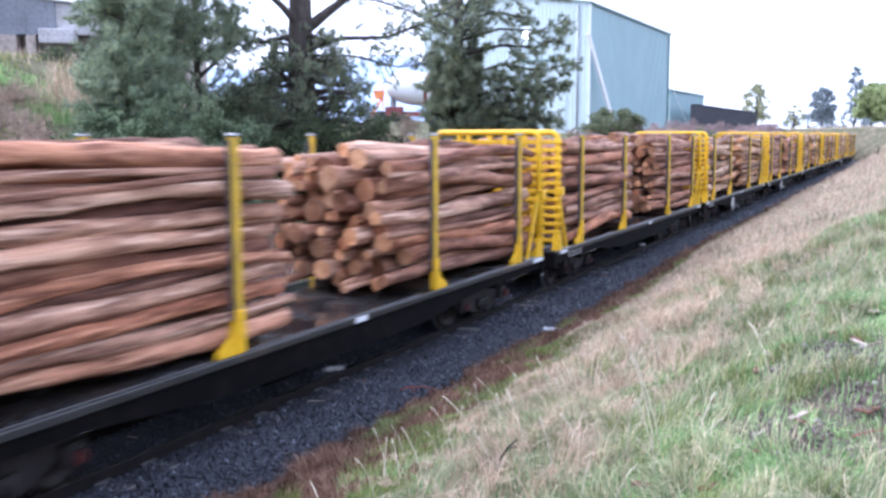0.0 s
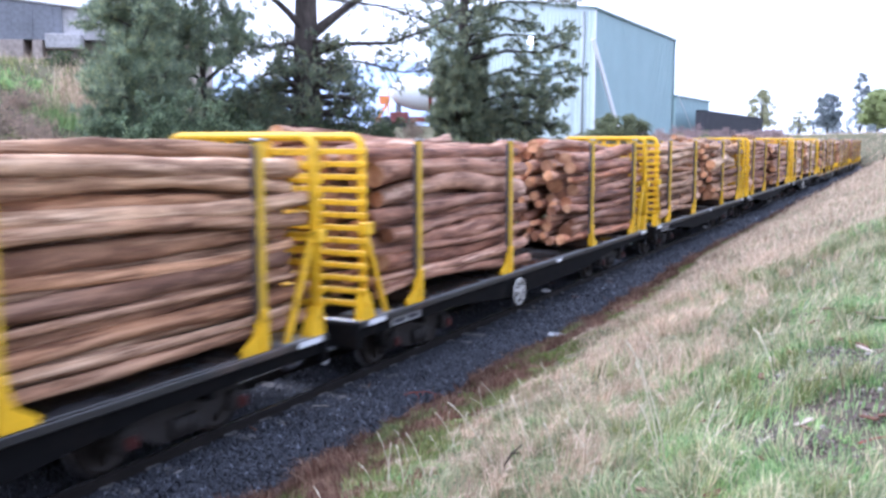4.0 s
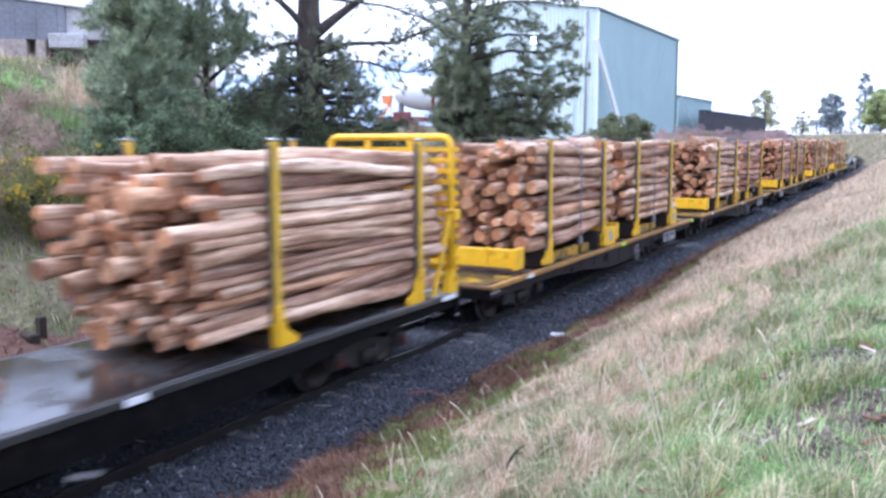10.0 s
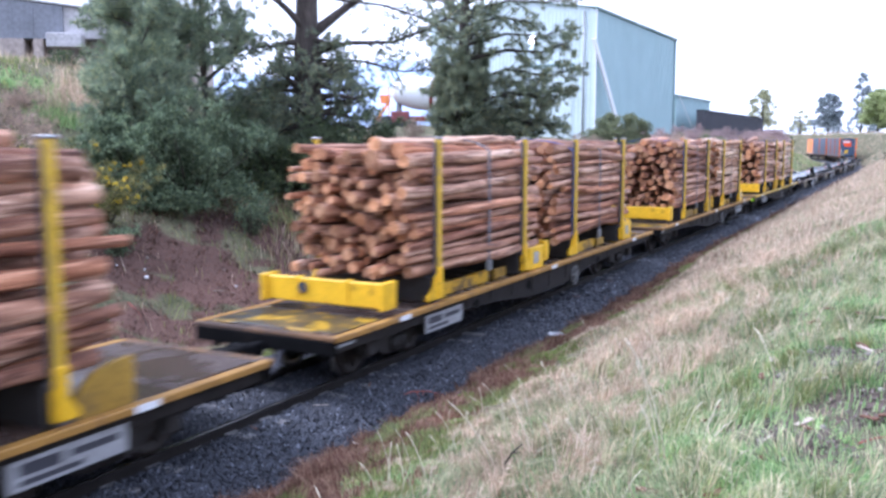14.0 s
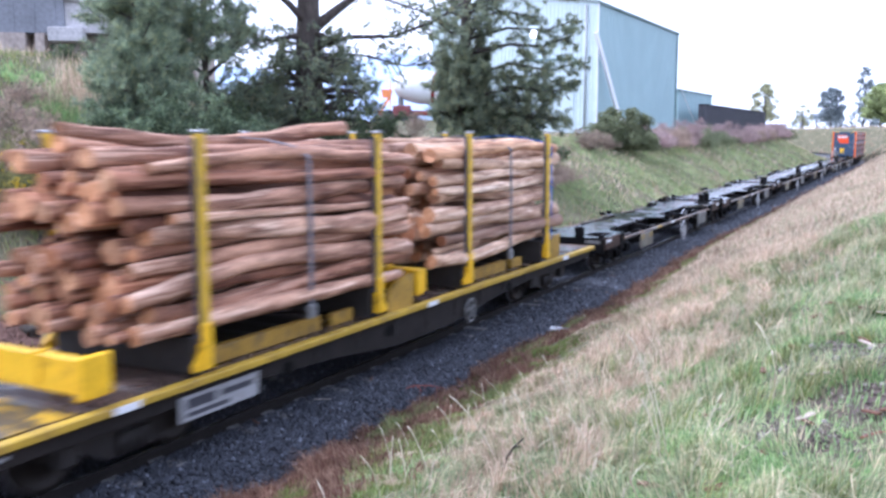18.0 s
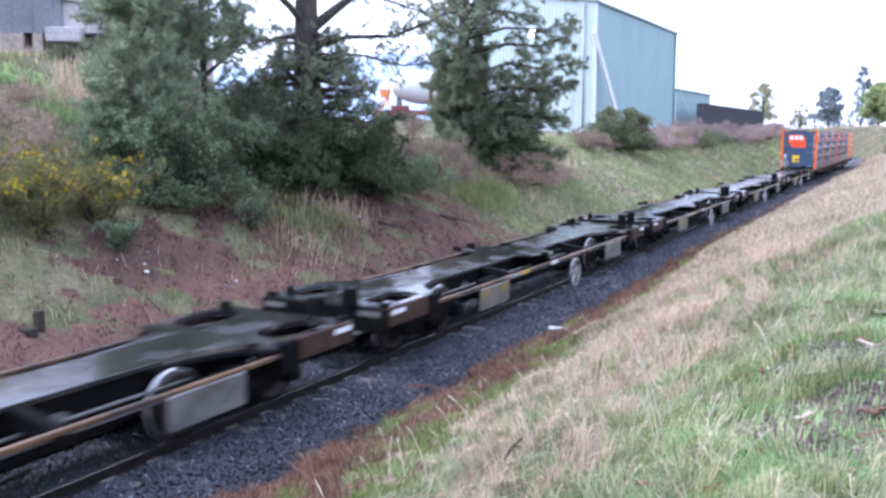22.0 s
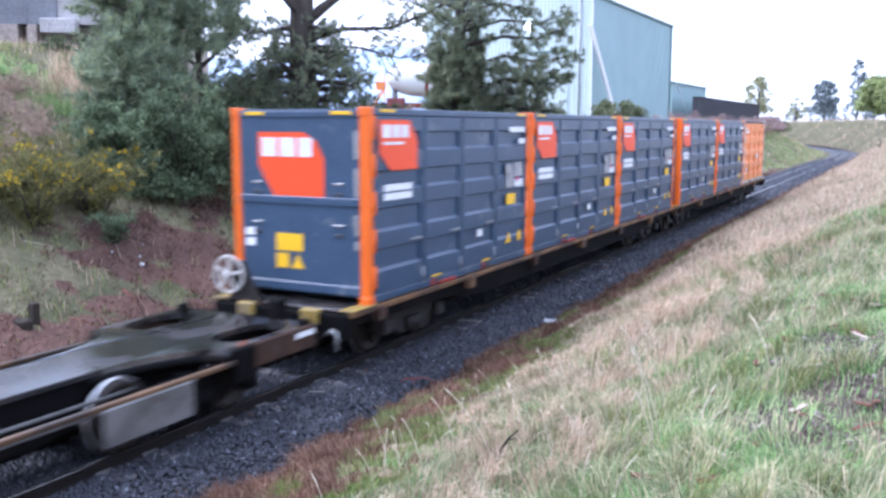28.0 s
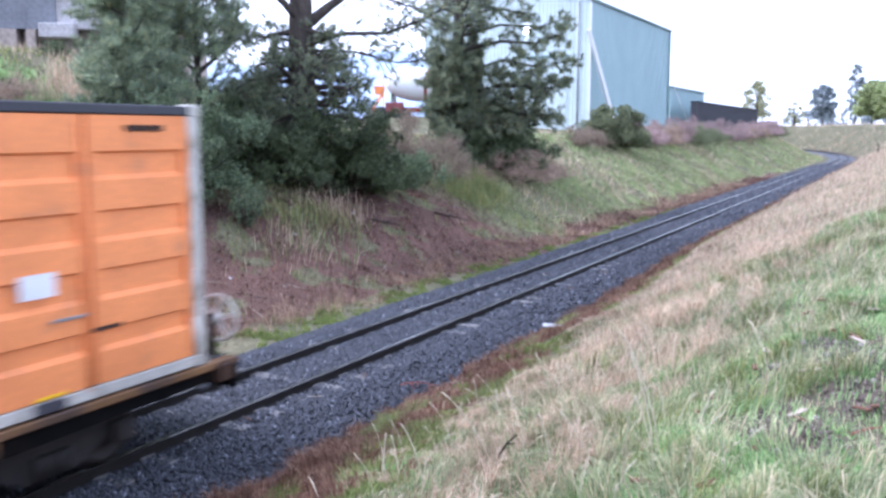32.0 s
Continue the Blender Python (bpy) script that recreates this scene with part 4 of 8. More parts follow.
def bush(name, label, x, y, pads, mat, per, length, wide, seed, count=8, squash=0.85, spread=0.8, flowers=0, category="bush", group="bushes", z_off=0.0):
    """A shrub: woody stems under a crown of leafy pads, given about its base."""
    rnd, rr = np.random.RandomState(seed), random.Random(seed)
    t = thing(name, label, category, group)
    t.matrix_basis = pose(x, y, ground_z(x, y) - 0.05 + z_off)
    g = Geo()
    for px, py, pz, pr in pads[::2]:
        g.tube([(px * 0.15, py * 0.15, 0), (px * 0.35, py * 0.35, pz * 0.45), (px * 0.9, py * 0.9, pz)], [0.03, 0.018, 0.006], 5)
    tagged(part("branchwork", g, twig_mat, t), kind="stuff")
    p, d = pads_to_points(pads, per, rnd, squash)
    p = p[p[:, 2] > 0.03]
    d = d[:len(p)]
    part("crown", leaf_mesh("crown", mat, p, d, count, length, wide, spread, rnd), None, t)
    if flowers:
        top = np.argsort(-(0.5 * p[:, 2] + 0.5 * p[:, 0] - 0.3 * p[:, 1] + rnd.normal(0, 0.5, len(p))))[:flowers]
        tufts = p[top] + rnd.normal(0, 0.03, (len(top), 3))
        part("blossom", leaf_mesh("blossom", flower_mat, tufts, np.tile((0.3, -0.2, 0.9), (len(top), 1)), 8, 0.07, 0.05, 0.8, rnd), None, t, "bright yellow blossom")["kind"] = "stuff"
    return t


def cloud_pads(n, size, seed, low=0.25, radius=(0.35, 0.6)):
    """Pads scattered over a domed shrub of that size (x, y, z)."""
    rr = random.Random(seed)
    out = []
    while len(out) < n:
        a, b = rr.uniform(0, 2 * math.pi), rr.uniform(0, 1)
        r = rr.uniform(0.35, 1) ** 0.6
        z = size[2] * (low + (1 - low) * b * r)
        if len(out) % 3 == 0:
            r, z = rr.uniform(0.6, 1.05), size[2] * rr.uniform(0.03, 0.3)
        k = math.sqrt(max(0.05, 1 - (z / size[2]) ** 2 * 0.8)) * r * (1 + 0.22 * math.sin(3 * a + seed) + 0.12 * math.sin(5 * a + 2 * seed))
        out.append((size[0] * k * math.cos(a), size[1] * k * math.sin(a), z, rr.uniform(*radius)))
    return out


def straggle_pads(branches, size, seed, radius=(0.14, 0.28), per=6):
    """Pads strung along arching, drooping branches."""
    rr = random.Random(seed)
    out = []
    for i in range(branches):
        a, ln, up = i * 2.4 + rr.uniform(-0.5, 0.5), rr.uniform(0.55, 1.1), rr.uniform(0.45, 1.0)
        for j in range(per):
            u = (j + 0.6) / per
            h = up * math.sin(min(u * 1.9, 2.4)) if up < 0.75 else up * u ** 0.8
            out.append((size[0] * ln * u * math.cos(a + 0.25 * u) + rr.gauss(0, 0.05), size[1] * ln * u * math.sin(a + 0.25 * u) + rr.gauss(0, 0.05), max(size[2] * h, 0.12), rr.uniform(*radius) * (1.15 - 0.4 * u)))
    return out


def build_trees():
    # the young pines beside the works
    pine(-10.6, 18.1, 10.5, 11, 0.14, [(0.6, 2.6, 24, 1.4, 1.25, 0.32, 8, 4), (2.6, 9.8, 50, 1.12, 0.95, 0.55, 8, 4)], "dense young pine with soft grey-green needles", mat=hazed_young_needle, needles=40, length=0.25, wide=0.024)
    pine(-11.1, 21.15, 9.5, 12, 0.12, [(0.7, 2.3, 12, 1.5, 1.3, 0.3, 6, 3), (2.9, 4.5, 16, 1.25, 1.3, 0.12, 8, 5), (4.4, 9.2, 24, 1.5, 1.1, 0.45, 7, 4)], "young pine with a dark forked leader", mat=hazed_young_needle, needles=34, length=0.23,
         stems=[([(0, 0, 2.45), (0.35, 0.3, 2.85), (0.75, 0.6, 3.5), (0.95, 0.8, 4.4)], 0.07, 8), ([(0, 0, 2.45), (-0.4, -0.3, 2.9), (-0.8, -0.6, 3.5), (-1.0, -0.8, 4.2)], 0.06, 8)])
    pine(-11.9, 19.1, 8.6, 17, 0.14, [(1.0, 8.2, 40, 1.15, 0.9, 0.42, 7, 4)], "young pine crowding its neighbour", mat=hazed_young_needle, needles=36, length=0.24)
    pine(-10.2, 22.4, 2.5, 19, 0.07, [(0.3, 2.2, 30, 1.4, 0.6, 0.35, 8, 4)], "low dark young pine beside the old pine", needles=34, length=0.2)
    # the old pine with the bare lower trunk
    pine(-8.95, 23.45, 12.5, 13, 0.54, [(1.8, 3.8, 30, 2.0, 1.8, 0.12, 8, 4), (3.7, 4.8, 10, 1.4, 1.1, 0.05, 6, 3), (6.6, 9.0, 9, 3.4, 3.2, 0.26, 6, 2), (9.0, 12.3, 14, 3.0, 1.6, 0.45, 7, 3)], "old pine with a thick bare trunk and spreading limbs", needles=30, length=0.17, wide=0.024,
         stems=[([(0.1, 0, 4.35), (0.9, 0.9, 4.65), (1.7, 2.2, 4.75), (2.3, 3.6, 5.3), (2.9, 5.2, 6.2)], 0.09, 34), ([(0, 0, 4.9), (-0.3, -0.5, 5.5), (-0.7, -1.1, 6.1), (-1.4, -1.9, 6.5), (-2.2, -2.8, 7.0)], 0.13, 20), ([(0.05, 0, 4.8), (0.5, 0.8, 5.5), (1.0, 1.8, 6.3), (1.5, 3.0, 7.6)], 0.19, 14),
                ([(0.1, 0, 4.1), (1.2, 1.1, 4.1), (2.2, 2.1, 3.8), (2.9, 3.0, 3.9)], 0.05, 20), ([(-0.1, 0, 4.3), (-0.5, -0.9, 4.5), (-0.9, -1.7, 4.3)], 0.05, 14), ([(0.3, 0.2, 6.0), (1.5, 2.0, 5.9), (2.2, 3.5, 5.6), (2.6, 4.6, 5.0)], 0.05, 24)])
    # the pine in front of the shed
    pine(-9.8, 36.0, 14.0, 14, 0.34, [(0.7, 4.4, 46, 1.35, 1.2, 0.3, 9, 5), (4.4, 7.4, 22, 1.5, 1.8, 0.3, 6, 3), (7.4, 13.5, 26, 2.8, 1.6, 0.35, 6, 2)], "tall pine with dense low boughs and ragged upper limbs", needles=36, length=0.25, wide=0.030,
         stems=[([(0, 0, 4.6), (1.8, 0.5, 5.0), (3.2, 1.0, 4.9), (4.3, 1.3, 5.3)], 0.09, 26), ([(0, 0, 7.0), (2.0, 0.5, 7.6), (3.8, 0.9, 7.9), (5.0, 1.2, 8.2)], 0.08, 16), ([(0, 0, 3.6), (1.8, 0.6, 4.2), (3.4, 1.2, 3.9), (4.6, 1.6, 4.2)], 0.08, 30), ([(0, 0, 6.0), (1.5, 0.4, 6.4), (3.0, 0.9, 6.1)], 0.06, 18), ([(0, 0, 5.2), (1.7, 0.6, 5.7), (3.3, 1.2, 5.6), (4.4, 1.6, 6.0)], 0.07, 15), ([(0, 0, 6.6), (1.8, 0.6, 7.1), (3.4, 1.2, 7.0), (4.8, 1.7, 7.2)], 0.07, 13), ([(0, 0, 2.6), (1.8, 0.7, 3.2), (3.2, 1.3, 3.0), (4.2, 1.7, 3.1)], 0.07, 34), ([(0, 0, 1.6), (1.6, 0.6, 2.0), (3.0, 1.2, 1.9), (3.9, 1.6, 1.8)], 0.06, 30)]
         + [([(0, 0, z), (1.0, 0.5 + k, z + 0.35), (1.9, 1.0 + 1.6 * k, z + 0.45), (ln, 1.4 + 2 * k, z + 0.5)], 0.05, 34) for z, k, ln in ((1.0, -0.5, 2.6), (1.5, 0.3, 3.0), (2.1, -0.3, 3.3), (2.7, 0.4, 3.2), (3.2, -0.4, 3.4))])
    # shrubs at the foot of the pines
    bush("evergreen_bush", "dense dark evergreen bush under the old pine", -7.9, 24.3, cloud_pads(70, (1.6, 1.8, 2.7), 21, 0.1, (0.26, 0.5)) + straggle_pads(20, (2.1, 2.3, 3.2), 21, (0.2, 0.38), 6), dark_leaf, 70, 0.09, 0.035, 31)
    bush("evergreen_bush", "dense dark evergreen bush under the old pine", -9.0, 22.0, cloud_pads(80, (2.0, 2.0, 2.5), 22, 0.08, (0.26, 0.5)) + straggle_pads(22, (2.5, 2.5, 2.9), 22, (0.2, 0.38), 6), dark_leaf, 66, 0.09, 0.035, 32)
    bush("evergreen_bush", "low dark evergreen bush in the pines' shade", -7.6, 26.2, cloud_pads(30, (1.3, 1.3, 1.6), 23, 0.08, (0.25, 0.45)), dark_leaf, 64, 0.09, 0.035, 33)
    bush("leafy_shrub", "grey-green leafy shrub with loose foliage", -8.5, 17.6, cloud_pads(60, (1.5, 1.9, 2.4), 24, 0.1, (0.24, 0.46)) + straggle_pads(24, (2.0, 2.3, 2.9), 24, (0.2, 0.36), 7), grey_leaf, 56, 0.12, 0.045, 34)
    bush("leafy_shrub", "grey-green leafy shrub with loose foliage", -9.4, 16.6, cloud_pads(30, (1.2, 1.3, 2.0), 25, 0.1, (0.24, 0.44)) + straggle_pads(18, (1.7, 1.8, 2.7), 25, (0.18, 0.34), 7), grey_leaf, 52, 0.12, 0.045, 35)
    bush("evergreen_bush", "dark bush at the foot of the tall pine", -8.7, 37.2, cloud_pads(100, (2.0, 2.6, 3.3), 26, 0.08, (0.3, 0.55)), dark_leaf, 60, 0.11, 0.04, 36)
    bush("evergreen_bush", "dark bush at the foot of the tall pine", -9.0, 39.4, cloud_pads(70, (1.7, 2.2, 2.9), 126, 0.08, (0.3, 0.55)) + straggle_pads(16, (2.1, 2.6, 3.3), 126), dark_leaf, 60, 0.11, 0.04, 136)
    bush("thorn_scrub", "bare reddish brown thorn scrub", -7.6, 40.6, cloud_pads(30, (1.2, 2.0, 1.4), 127, 0.08), scrub_mat, 44, 0.18, 0.016, 137)
    bush("thorn_scrub", "bare reddish brown thorn scrub", -7.3, 36.8, cloud_pads(30, (1.4, 2.4, 1.7), 27, 0.12), scrub_mat, 44, 0.18, 0.016, 37)
    bush("thorn_scrub", "bare pale grey-brown thorn scrub", -9.6, 29.6, cloud_pads(34, (1.4, 1.8, 2.2), 28, 0.12), pale_scrub, 46, 0.18, 0.014, 38)
    bush("thorn_scrub", "bare pale grey-brown thorn scrub", -8.4, 31.4, cloud_pads(26, (1.2, 1.4, 1.6), 29, 0.12), pale_scrub, 44, 0.18, 0.014, 39)
    bush("leafy_shrub", "small grey-green leafy shrub among thorn scrub", -8.0, 28.6, cloud_pads(26, (1.0, 1.2, 1.4), 30, 0.1, (0.24, 0.42)), grey_leaf, 50, 0.11, 0.04, 40)
    # small shrubs on the red earth
    for i, (x, y, k) in enumerate(((-6.9, 13.75, 1.0), (-6.75, 17.9, 1.15))):
        bush("small_shrub", "small dark green shrub on the red earth", x, y, straggle_pads(12, (0.45 * k, 0.5 * k, 0.8 * k), 140 + i, (0.1, 0.2), 5), grey_leaf, 46, 0.09, 0.03, 145 + i)
    # two small dark bushes below the works
    for i, (x, y) in enumerate(((-18.9, 22.5), (-18.2, 23.1))):
        bush("dark_bush", "small dark bush on the hill", x, y, cloud_pads(16, (0.5, 0.5, 0.75), 40 + i, 0.1, (0.18, 0.3)), dark_leaf, 40, 0.1, 0.04, 45 + i)
    # gorse in flower
    for i, (x, y, s) in enumerate(((-7.9, 12.6, 1.0), (-8.1, 14.3, 0.95), (-9.0, 13.0, 1.1), (-8.4, 11.4, 1.0), (-8.9, 14.2, 1.0), (-9.4, 11.9, 1.0))):
        bush("gorse_bush", "straggling gorse bush with yellow blossom", x, y, straggle_pads(11, (1.7 * s, 1.7 * s, 1.5 * s), 50 + i, (0.12, 0.24)), gorse_leaf, 62, 0.13, 0.020, 60 + i, 9, flowers=30, group="gorse bushes")
    # scrub up the hill
    for i, (x, y, s) in enumerate(((-10.5, 13.6, 0.9), (-11.8, 15.0, 1.0), (-11.0, 12.4, 0.8), (-13.2, 15.6, 1.0), (-12.4, 13.2, 0.8), (-14.6, 17.0, 0.9))):
        bush("dead_bracken", "patch of dead brown bracken", x, y, cloud_pads(16, (1.2 * s, 1.2 * s, 0.8 * s), 70 + i, 0.1, (0.3, 0.45)), scrub_mat, 44, 0.15, 0.016, 80 + i, 8, group="dead bracken")
    # along the top of the far bank
    bush("round_bush", "rounded olive-green bush on the bank", -10.1, 60.2, cloud_pads(100, (2.1, 2.6, 2.9), 90, 0.1, (0.35, 0.6)), olive_leaf, 60, 0.18, 0.05, 91, z_off=-0.1)
    bush("thorn_scrub", "pale brown bramble scrub", -10.2, 55.0, cloud_pads(30, (1.3, 2.4, 0.9), 92, 0.1, (0.3, 0.5)), pale_scrub, 40, 0.2, 0.03, 93)
    rr = random.Random(9)
    a = 64.0
    i = 0
    while a < 150:
        x, y, _ = on_track(a, -10.4 + rr.uniform(-0.8, 0.5))
        m, lab = ((pink_mat, "rosy brown bramble thicket on the bank"), (pink_mat, "rosy brown bramble thicket on the bank"), (scrub_mat, "brown bramble thicket on the bank"), (olive_leaf, "low olive-green shrub on the bank"))[rr.choice((0, 0, 1, 2, 2, 3)) if i > 2 else i]
        s = rr.uniform(0.8, 1.25)
        bush("bramble_thicket", lab, x, y, cloud_pads(34, (1.7 * s, 3.2 * s, 1.7 * s), 120 + i, 0.05, (0.35, 0.7)), m, 30, 0.26, 0.035, 150 + i, 7, group="bramble thickets")
        a += rr.uniform(4.0, 6.0)
        i += 1

    # far trees beyond the bend
    def far_tree(x, y, tall, wide, mat, label, seed, trunk=0.25, low=0.25, n=60, per=10):
        rnd, r2 = np.random.RandomState(seed), random.Random(seed)
        t = thing("far_tree", label, "tree", "far trees")
        t.matrix_basis = pose(x, y, ground_z(x, y) - 0.3)
        g = Geo().tube([(0, 0, 0), (0.1, 0, tall * 0.4), (0, 0.1, tall * 0.85)], [trunk, trunk * 0.7, 0.06], 8)
        for i in range(8):
            a2 = i * 2.4
            g.tube([(0, 0, tall * (low + 0.06 * i)), (math.cos(a2) * wide * 0.6, math.sin(a2) * wide * 0.6, tall * (low + 0.1 + 0.06 * i))], [trunk * 0.4, 0.04], 6)
        part("trunk", g, trunk_mat, t)
        pads = []
        for _ in range(n):
            a2, h = r2.uniform(0, 6.283), r2.uniform(low, 1)
            k = wide * math.sqrt(max(0.03, 1 - ((h - low) / (1 - low) * 1.6 - 0.6) ** 2)) * r2.uniform(0.3, 1)
            pads.append((k * math.cos(a2), k * math.sin(a2), tall * h, r2.uniform(0.4, 0.95) * wide / 4))
        p, d = pads_to_points(pads, per, rnd, 0.8)
        part("crown", leaf_mesh("crown", mat, p, d, 8, 0.45, 0.22, 0.9, rnd), None, t)

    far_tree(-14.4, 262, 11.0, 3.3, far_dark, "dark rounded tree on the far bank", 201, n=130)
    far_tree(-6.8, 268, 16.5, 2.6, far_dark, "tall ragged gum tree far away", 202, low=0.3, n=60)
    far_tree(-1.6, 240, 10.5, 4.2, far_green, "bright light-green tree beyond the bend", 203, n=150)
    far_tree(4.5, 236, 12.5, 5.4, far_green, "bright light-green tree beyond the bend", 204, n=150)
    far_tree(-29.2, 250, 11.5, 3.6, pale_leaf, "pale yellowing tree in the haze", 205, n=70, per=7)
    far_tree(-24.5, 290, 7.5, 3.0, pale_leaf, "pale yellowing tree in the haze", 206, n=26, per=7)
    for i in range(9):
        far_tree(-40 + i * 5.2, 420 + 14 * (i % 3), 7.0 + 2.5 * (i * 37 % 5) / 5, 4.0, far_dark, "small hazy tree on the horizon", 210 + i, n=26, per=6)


build_trees()


# ---- grass ----
def spread_points(n, a0, a1, s0, s1, rnd, power=1.0):
    a = a0 + (a1 - a0) * rnd.uniform(0, 1, n) ** power
    s = rnd.uniform(s0, s1, n)
    bent = a > BEND
    h = np.where(bent, (a - BEND) / RADIUS, 0)
    x = np.where(bent, -RADIUS + (RADIUS + s) * np.cos(h), s)
    y = np.where(bent, BEND + (RADIUS + s) * np.sin(h), a)
    return x, y, a, s


straw = plant_material("dry_grass", (0.84, 0.69, 0.545), ((0, (0.5, 0.42, 0.36)), (0.35, (0.85, 0.8, 0.72)), (0.8, (1.1, 1.06, 1.0)), (1, (1.25, 1.25, 1.22))), 0.7, 0.4)
mixed = plant_material("mixed_grass", (0.57, 0.57, 0.365), ((0, (0.3, 0.38, 0.33)), (0.35, (0.72, 0.86, 0.72)), (0.65, (1.05, 1.05, 0.95)), (0.85, (1.5, 1.25, 1.3)), (1, (1.8, 1.5, 1.6))), 0.6, 0.5)
left_grass = plant_material("cutting_grass", (0.34, 0.37, 0.165), ((0, (0.45, 0.5, 0.5)), (0.5, (0.9, 1.0, 0.85)), (0.85, (1.2, 1.1, 1.0)), (1, (1.6, 1.4, 1.2))), 0.6, 0.5)
lush = plant_material("green_grass", (0.42, 0.59, 0.27), ((0, (0.3, 0.42, 0.36)), (0.45, (0.85, 0.95, 0.82)), (0.8, (1.2, 1.16, 1.1)), (1, (1.8, 1.5, 1.6))), 0.55, 0.5)
fresh = plant_material("fresh_slope_grass", (0.46, 0.55, 0.27), ((0, (0.6, 0.7, 0.6)), (0.5, (0.95, 1.0, 0.95)), (0.85, (1.2, 1.1, 1.1)), (1, (1.6, 1.35, 1.5))), 0.6, 0.5)
russet = plant_material("russet_weeds", (0.31, 0.18, 0.13), ((0, (0.35, 0.32, 0.32)), (0.5, (0.95, 0.9, 0.88)), (0.8, (1.25, 1.35, 1.3)), (1, (1.9, 2.3, 2.2))), 0.8, 0.8)
moss = plant_material("bright_moss", (0.28, 0.34, 0.11), ((0, (0.5, 0.6, 0.5)), (0.6, (1, 1, 1)), (1, (1.3, 1.2, 1.2))), 0.7, 0.8)


def meadow(name, label, mat, spans, keep, tall, wide, lean, seed):
    """Blades over spans (n, a0, a1, s0, s1, growth), thinned by keep(x, y, a, s)."""
    rnd = np.random.RandomState(seed)
    xs, ys, hs, ws, ls = [], [], [], [], []
    for n, a0, a1, s0, s1, grow in spans:
        x, y, a, s = spread_points(n, a0, a1, s0, s1, rnd)
        ok = rnd.uniform(0, 1, n) < keep(x, y, a, s)
        x, y, s, a = x[ok], y[ok], s[ok], a[ok]
        k = len(x)
        low = growth(a, s) if "bank" in name else 1.0
        clump = 0.75 + 0.35 * wave(x, y, 0.9, seed) + 0.2 * wave(x, y, 2.7, seed + 1)
        xs.append(x), ys.append(y)
        hs.append(low * rnd.uniform(*tall, k) * np.clip(clump, 0.35, 1.5) * (1 + 0.15 * (grow - 1)))
        ws.append(rnd.uniform(*wide, k) * grow)
        ls.append(np.abs(rnd.normal(lean[0], lean[1], k)))
    x, y = np.concatenate(xs), np.concatenate(ys)
    me = blade_mesh(name, mat, x, y, height(x, y), np.concatenate(hs), np.concatenate(ws), np.clip(np.concatenate(ls), 0.05, 1.2), rnd)
    return tagged(new(name, me), label, "grass", kind="stuff")


def green_side(x, y, s):
    """Where the bank's upper edge is green rather than dry."""
    return smooth(5.0, 6.6, s + 0.8 * wave(x, y, 3.4, 2.0) + 0.5 * wave(x, y, 1.3, 4.0) + 1.0 * (1 - smooth(6.0, 10.5, y))) * (1 - 0.75 * smooth(11, 24, y))


BARE = lambda x, y: (1 - 0.92 * smooth(0.35, 0.75, soil_amount(x, y))) * (1 - 0.86 * smooth(0.25, 0.8, worn_amount(x, y)))
GROWN = lambda x, y, a, s: smooth(0.78, 1.06, verge(a, s) + 0.14 * wave(x, y, 1.6, 2) + 0.08 * wave(x, y, 0.5, 4))
PATCHY = lambda x, y, seed: np.clip(0.62 + 0.75 * wave(x, y, 0.75, seed) + 0.45 * wave(x, y, 0.33, seed + 3), 0.04, 1)
NEAR, MID, FAR, BENDS = 8.5, 20.0, 48.0, 130.0
meadow("dry_bank_grass", "tall pale dry grass on the railway bank", straw,
       [(60000, 2.6, NEAR, 2.1, 9.0, 1.0), (46000, NEAR, MID, 2.0, 9.0, 1.6), (42000, MID, FAR, 1.9, 10.0, 3.0), (42000, FAR, BENDS, 1.9, 12.0, 7.0)],
       lambda x, y, a, s: GROWN(x, y, a, s) * PATCHY(x, y, 7) * (0.26 + 0.74 * (1 - green_side(x, y, s))) * (0.4 + 0.6 * smooth(6.5, 10.5, y)) * np.clip(0.75 + 0.6 * wave(x, y, 2.2, 7) + 0.3 * smooth(6, 14, y), 0.12, 1) * BARE(x, y), (0.10, 0.36), (0.004, 0.008), (0.72, 0.32), 301)
meadow("mixed_bank_grass", "green and straw-coloured bank grass", mixed,
       [(90000, 2.6, NEAR, 2.1, 9.0, 1.0), (50000, NEAR, MID, 2.0, 9.0, 1.7), (30000, MID, FAR, 1.9, 10.0, 3.2), (24000, FAR, BENDS, 1.9, 12.0, 7.0)],
       lambda x, y, a, s: GROWN(x, y, a, s) * PATCHY(x, y, 11) * (1 - 0.3 * green_side(x, y, s)) * np.clip(0.7 + 0.5 * wave(x, y, 1.9, 3) - 0.35 * smooth(7, 16, y), 0.15, 1) * BARE(x, y), (0.07, 0.26), (0.004, 0.008), (0.9, 0.3), 302)
meadow("lush_green_grass", "short lush green grass by the path", lush,
       [(140000, 2.6, NEAR, 4.4, 9.2, 1.0), (44000, NEAR, MID, 4.6, 9.2, 1.7), (9000, MID, FAR, 5.0, 10.0, 3.0)],
       lambda x, y, a, s: green_side(x, y, s) * np.clip(0.22 + 0.75 * smooth(6.3, 7.1, s) + 0.55 * wave(x, y, 1.4, 8) + 0.9 * np.exp(-((x - 7.15) / 0.3) ** 2 - ((y - 6.5) / 0.5) ** 2), 0.05, 1) * BARE(x, y), (0.03, 0.12), (0.005, 0.010), (0.65, 0.3), 303)
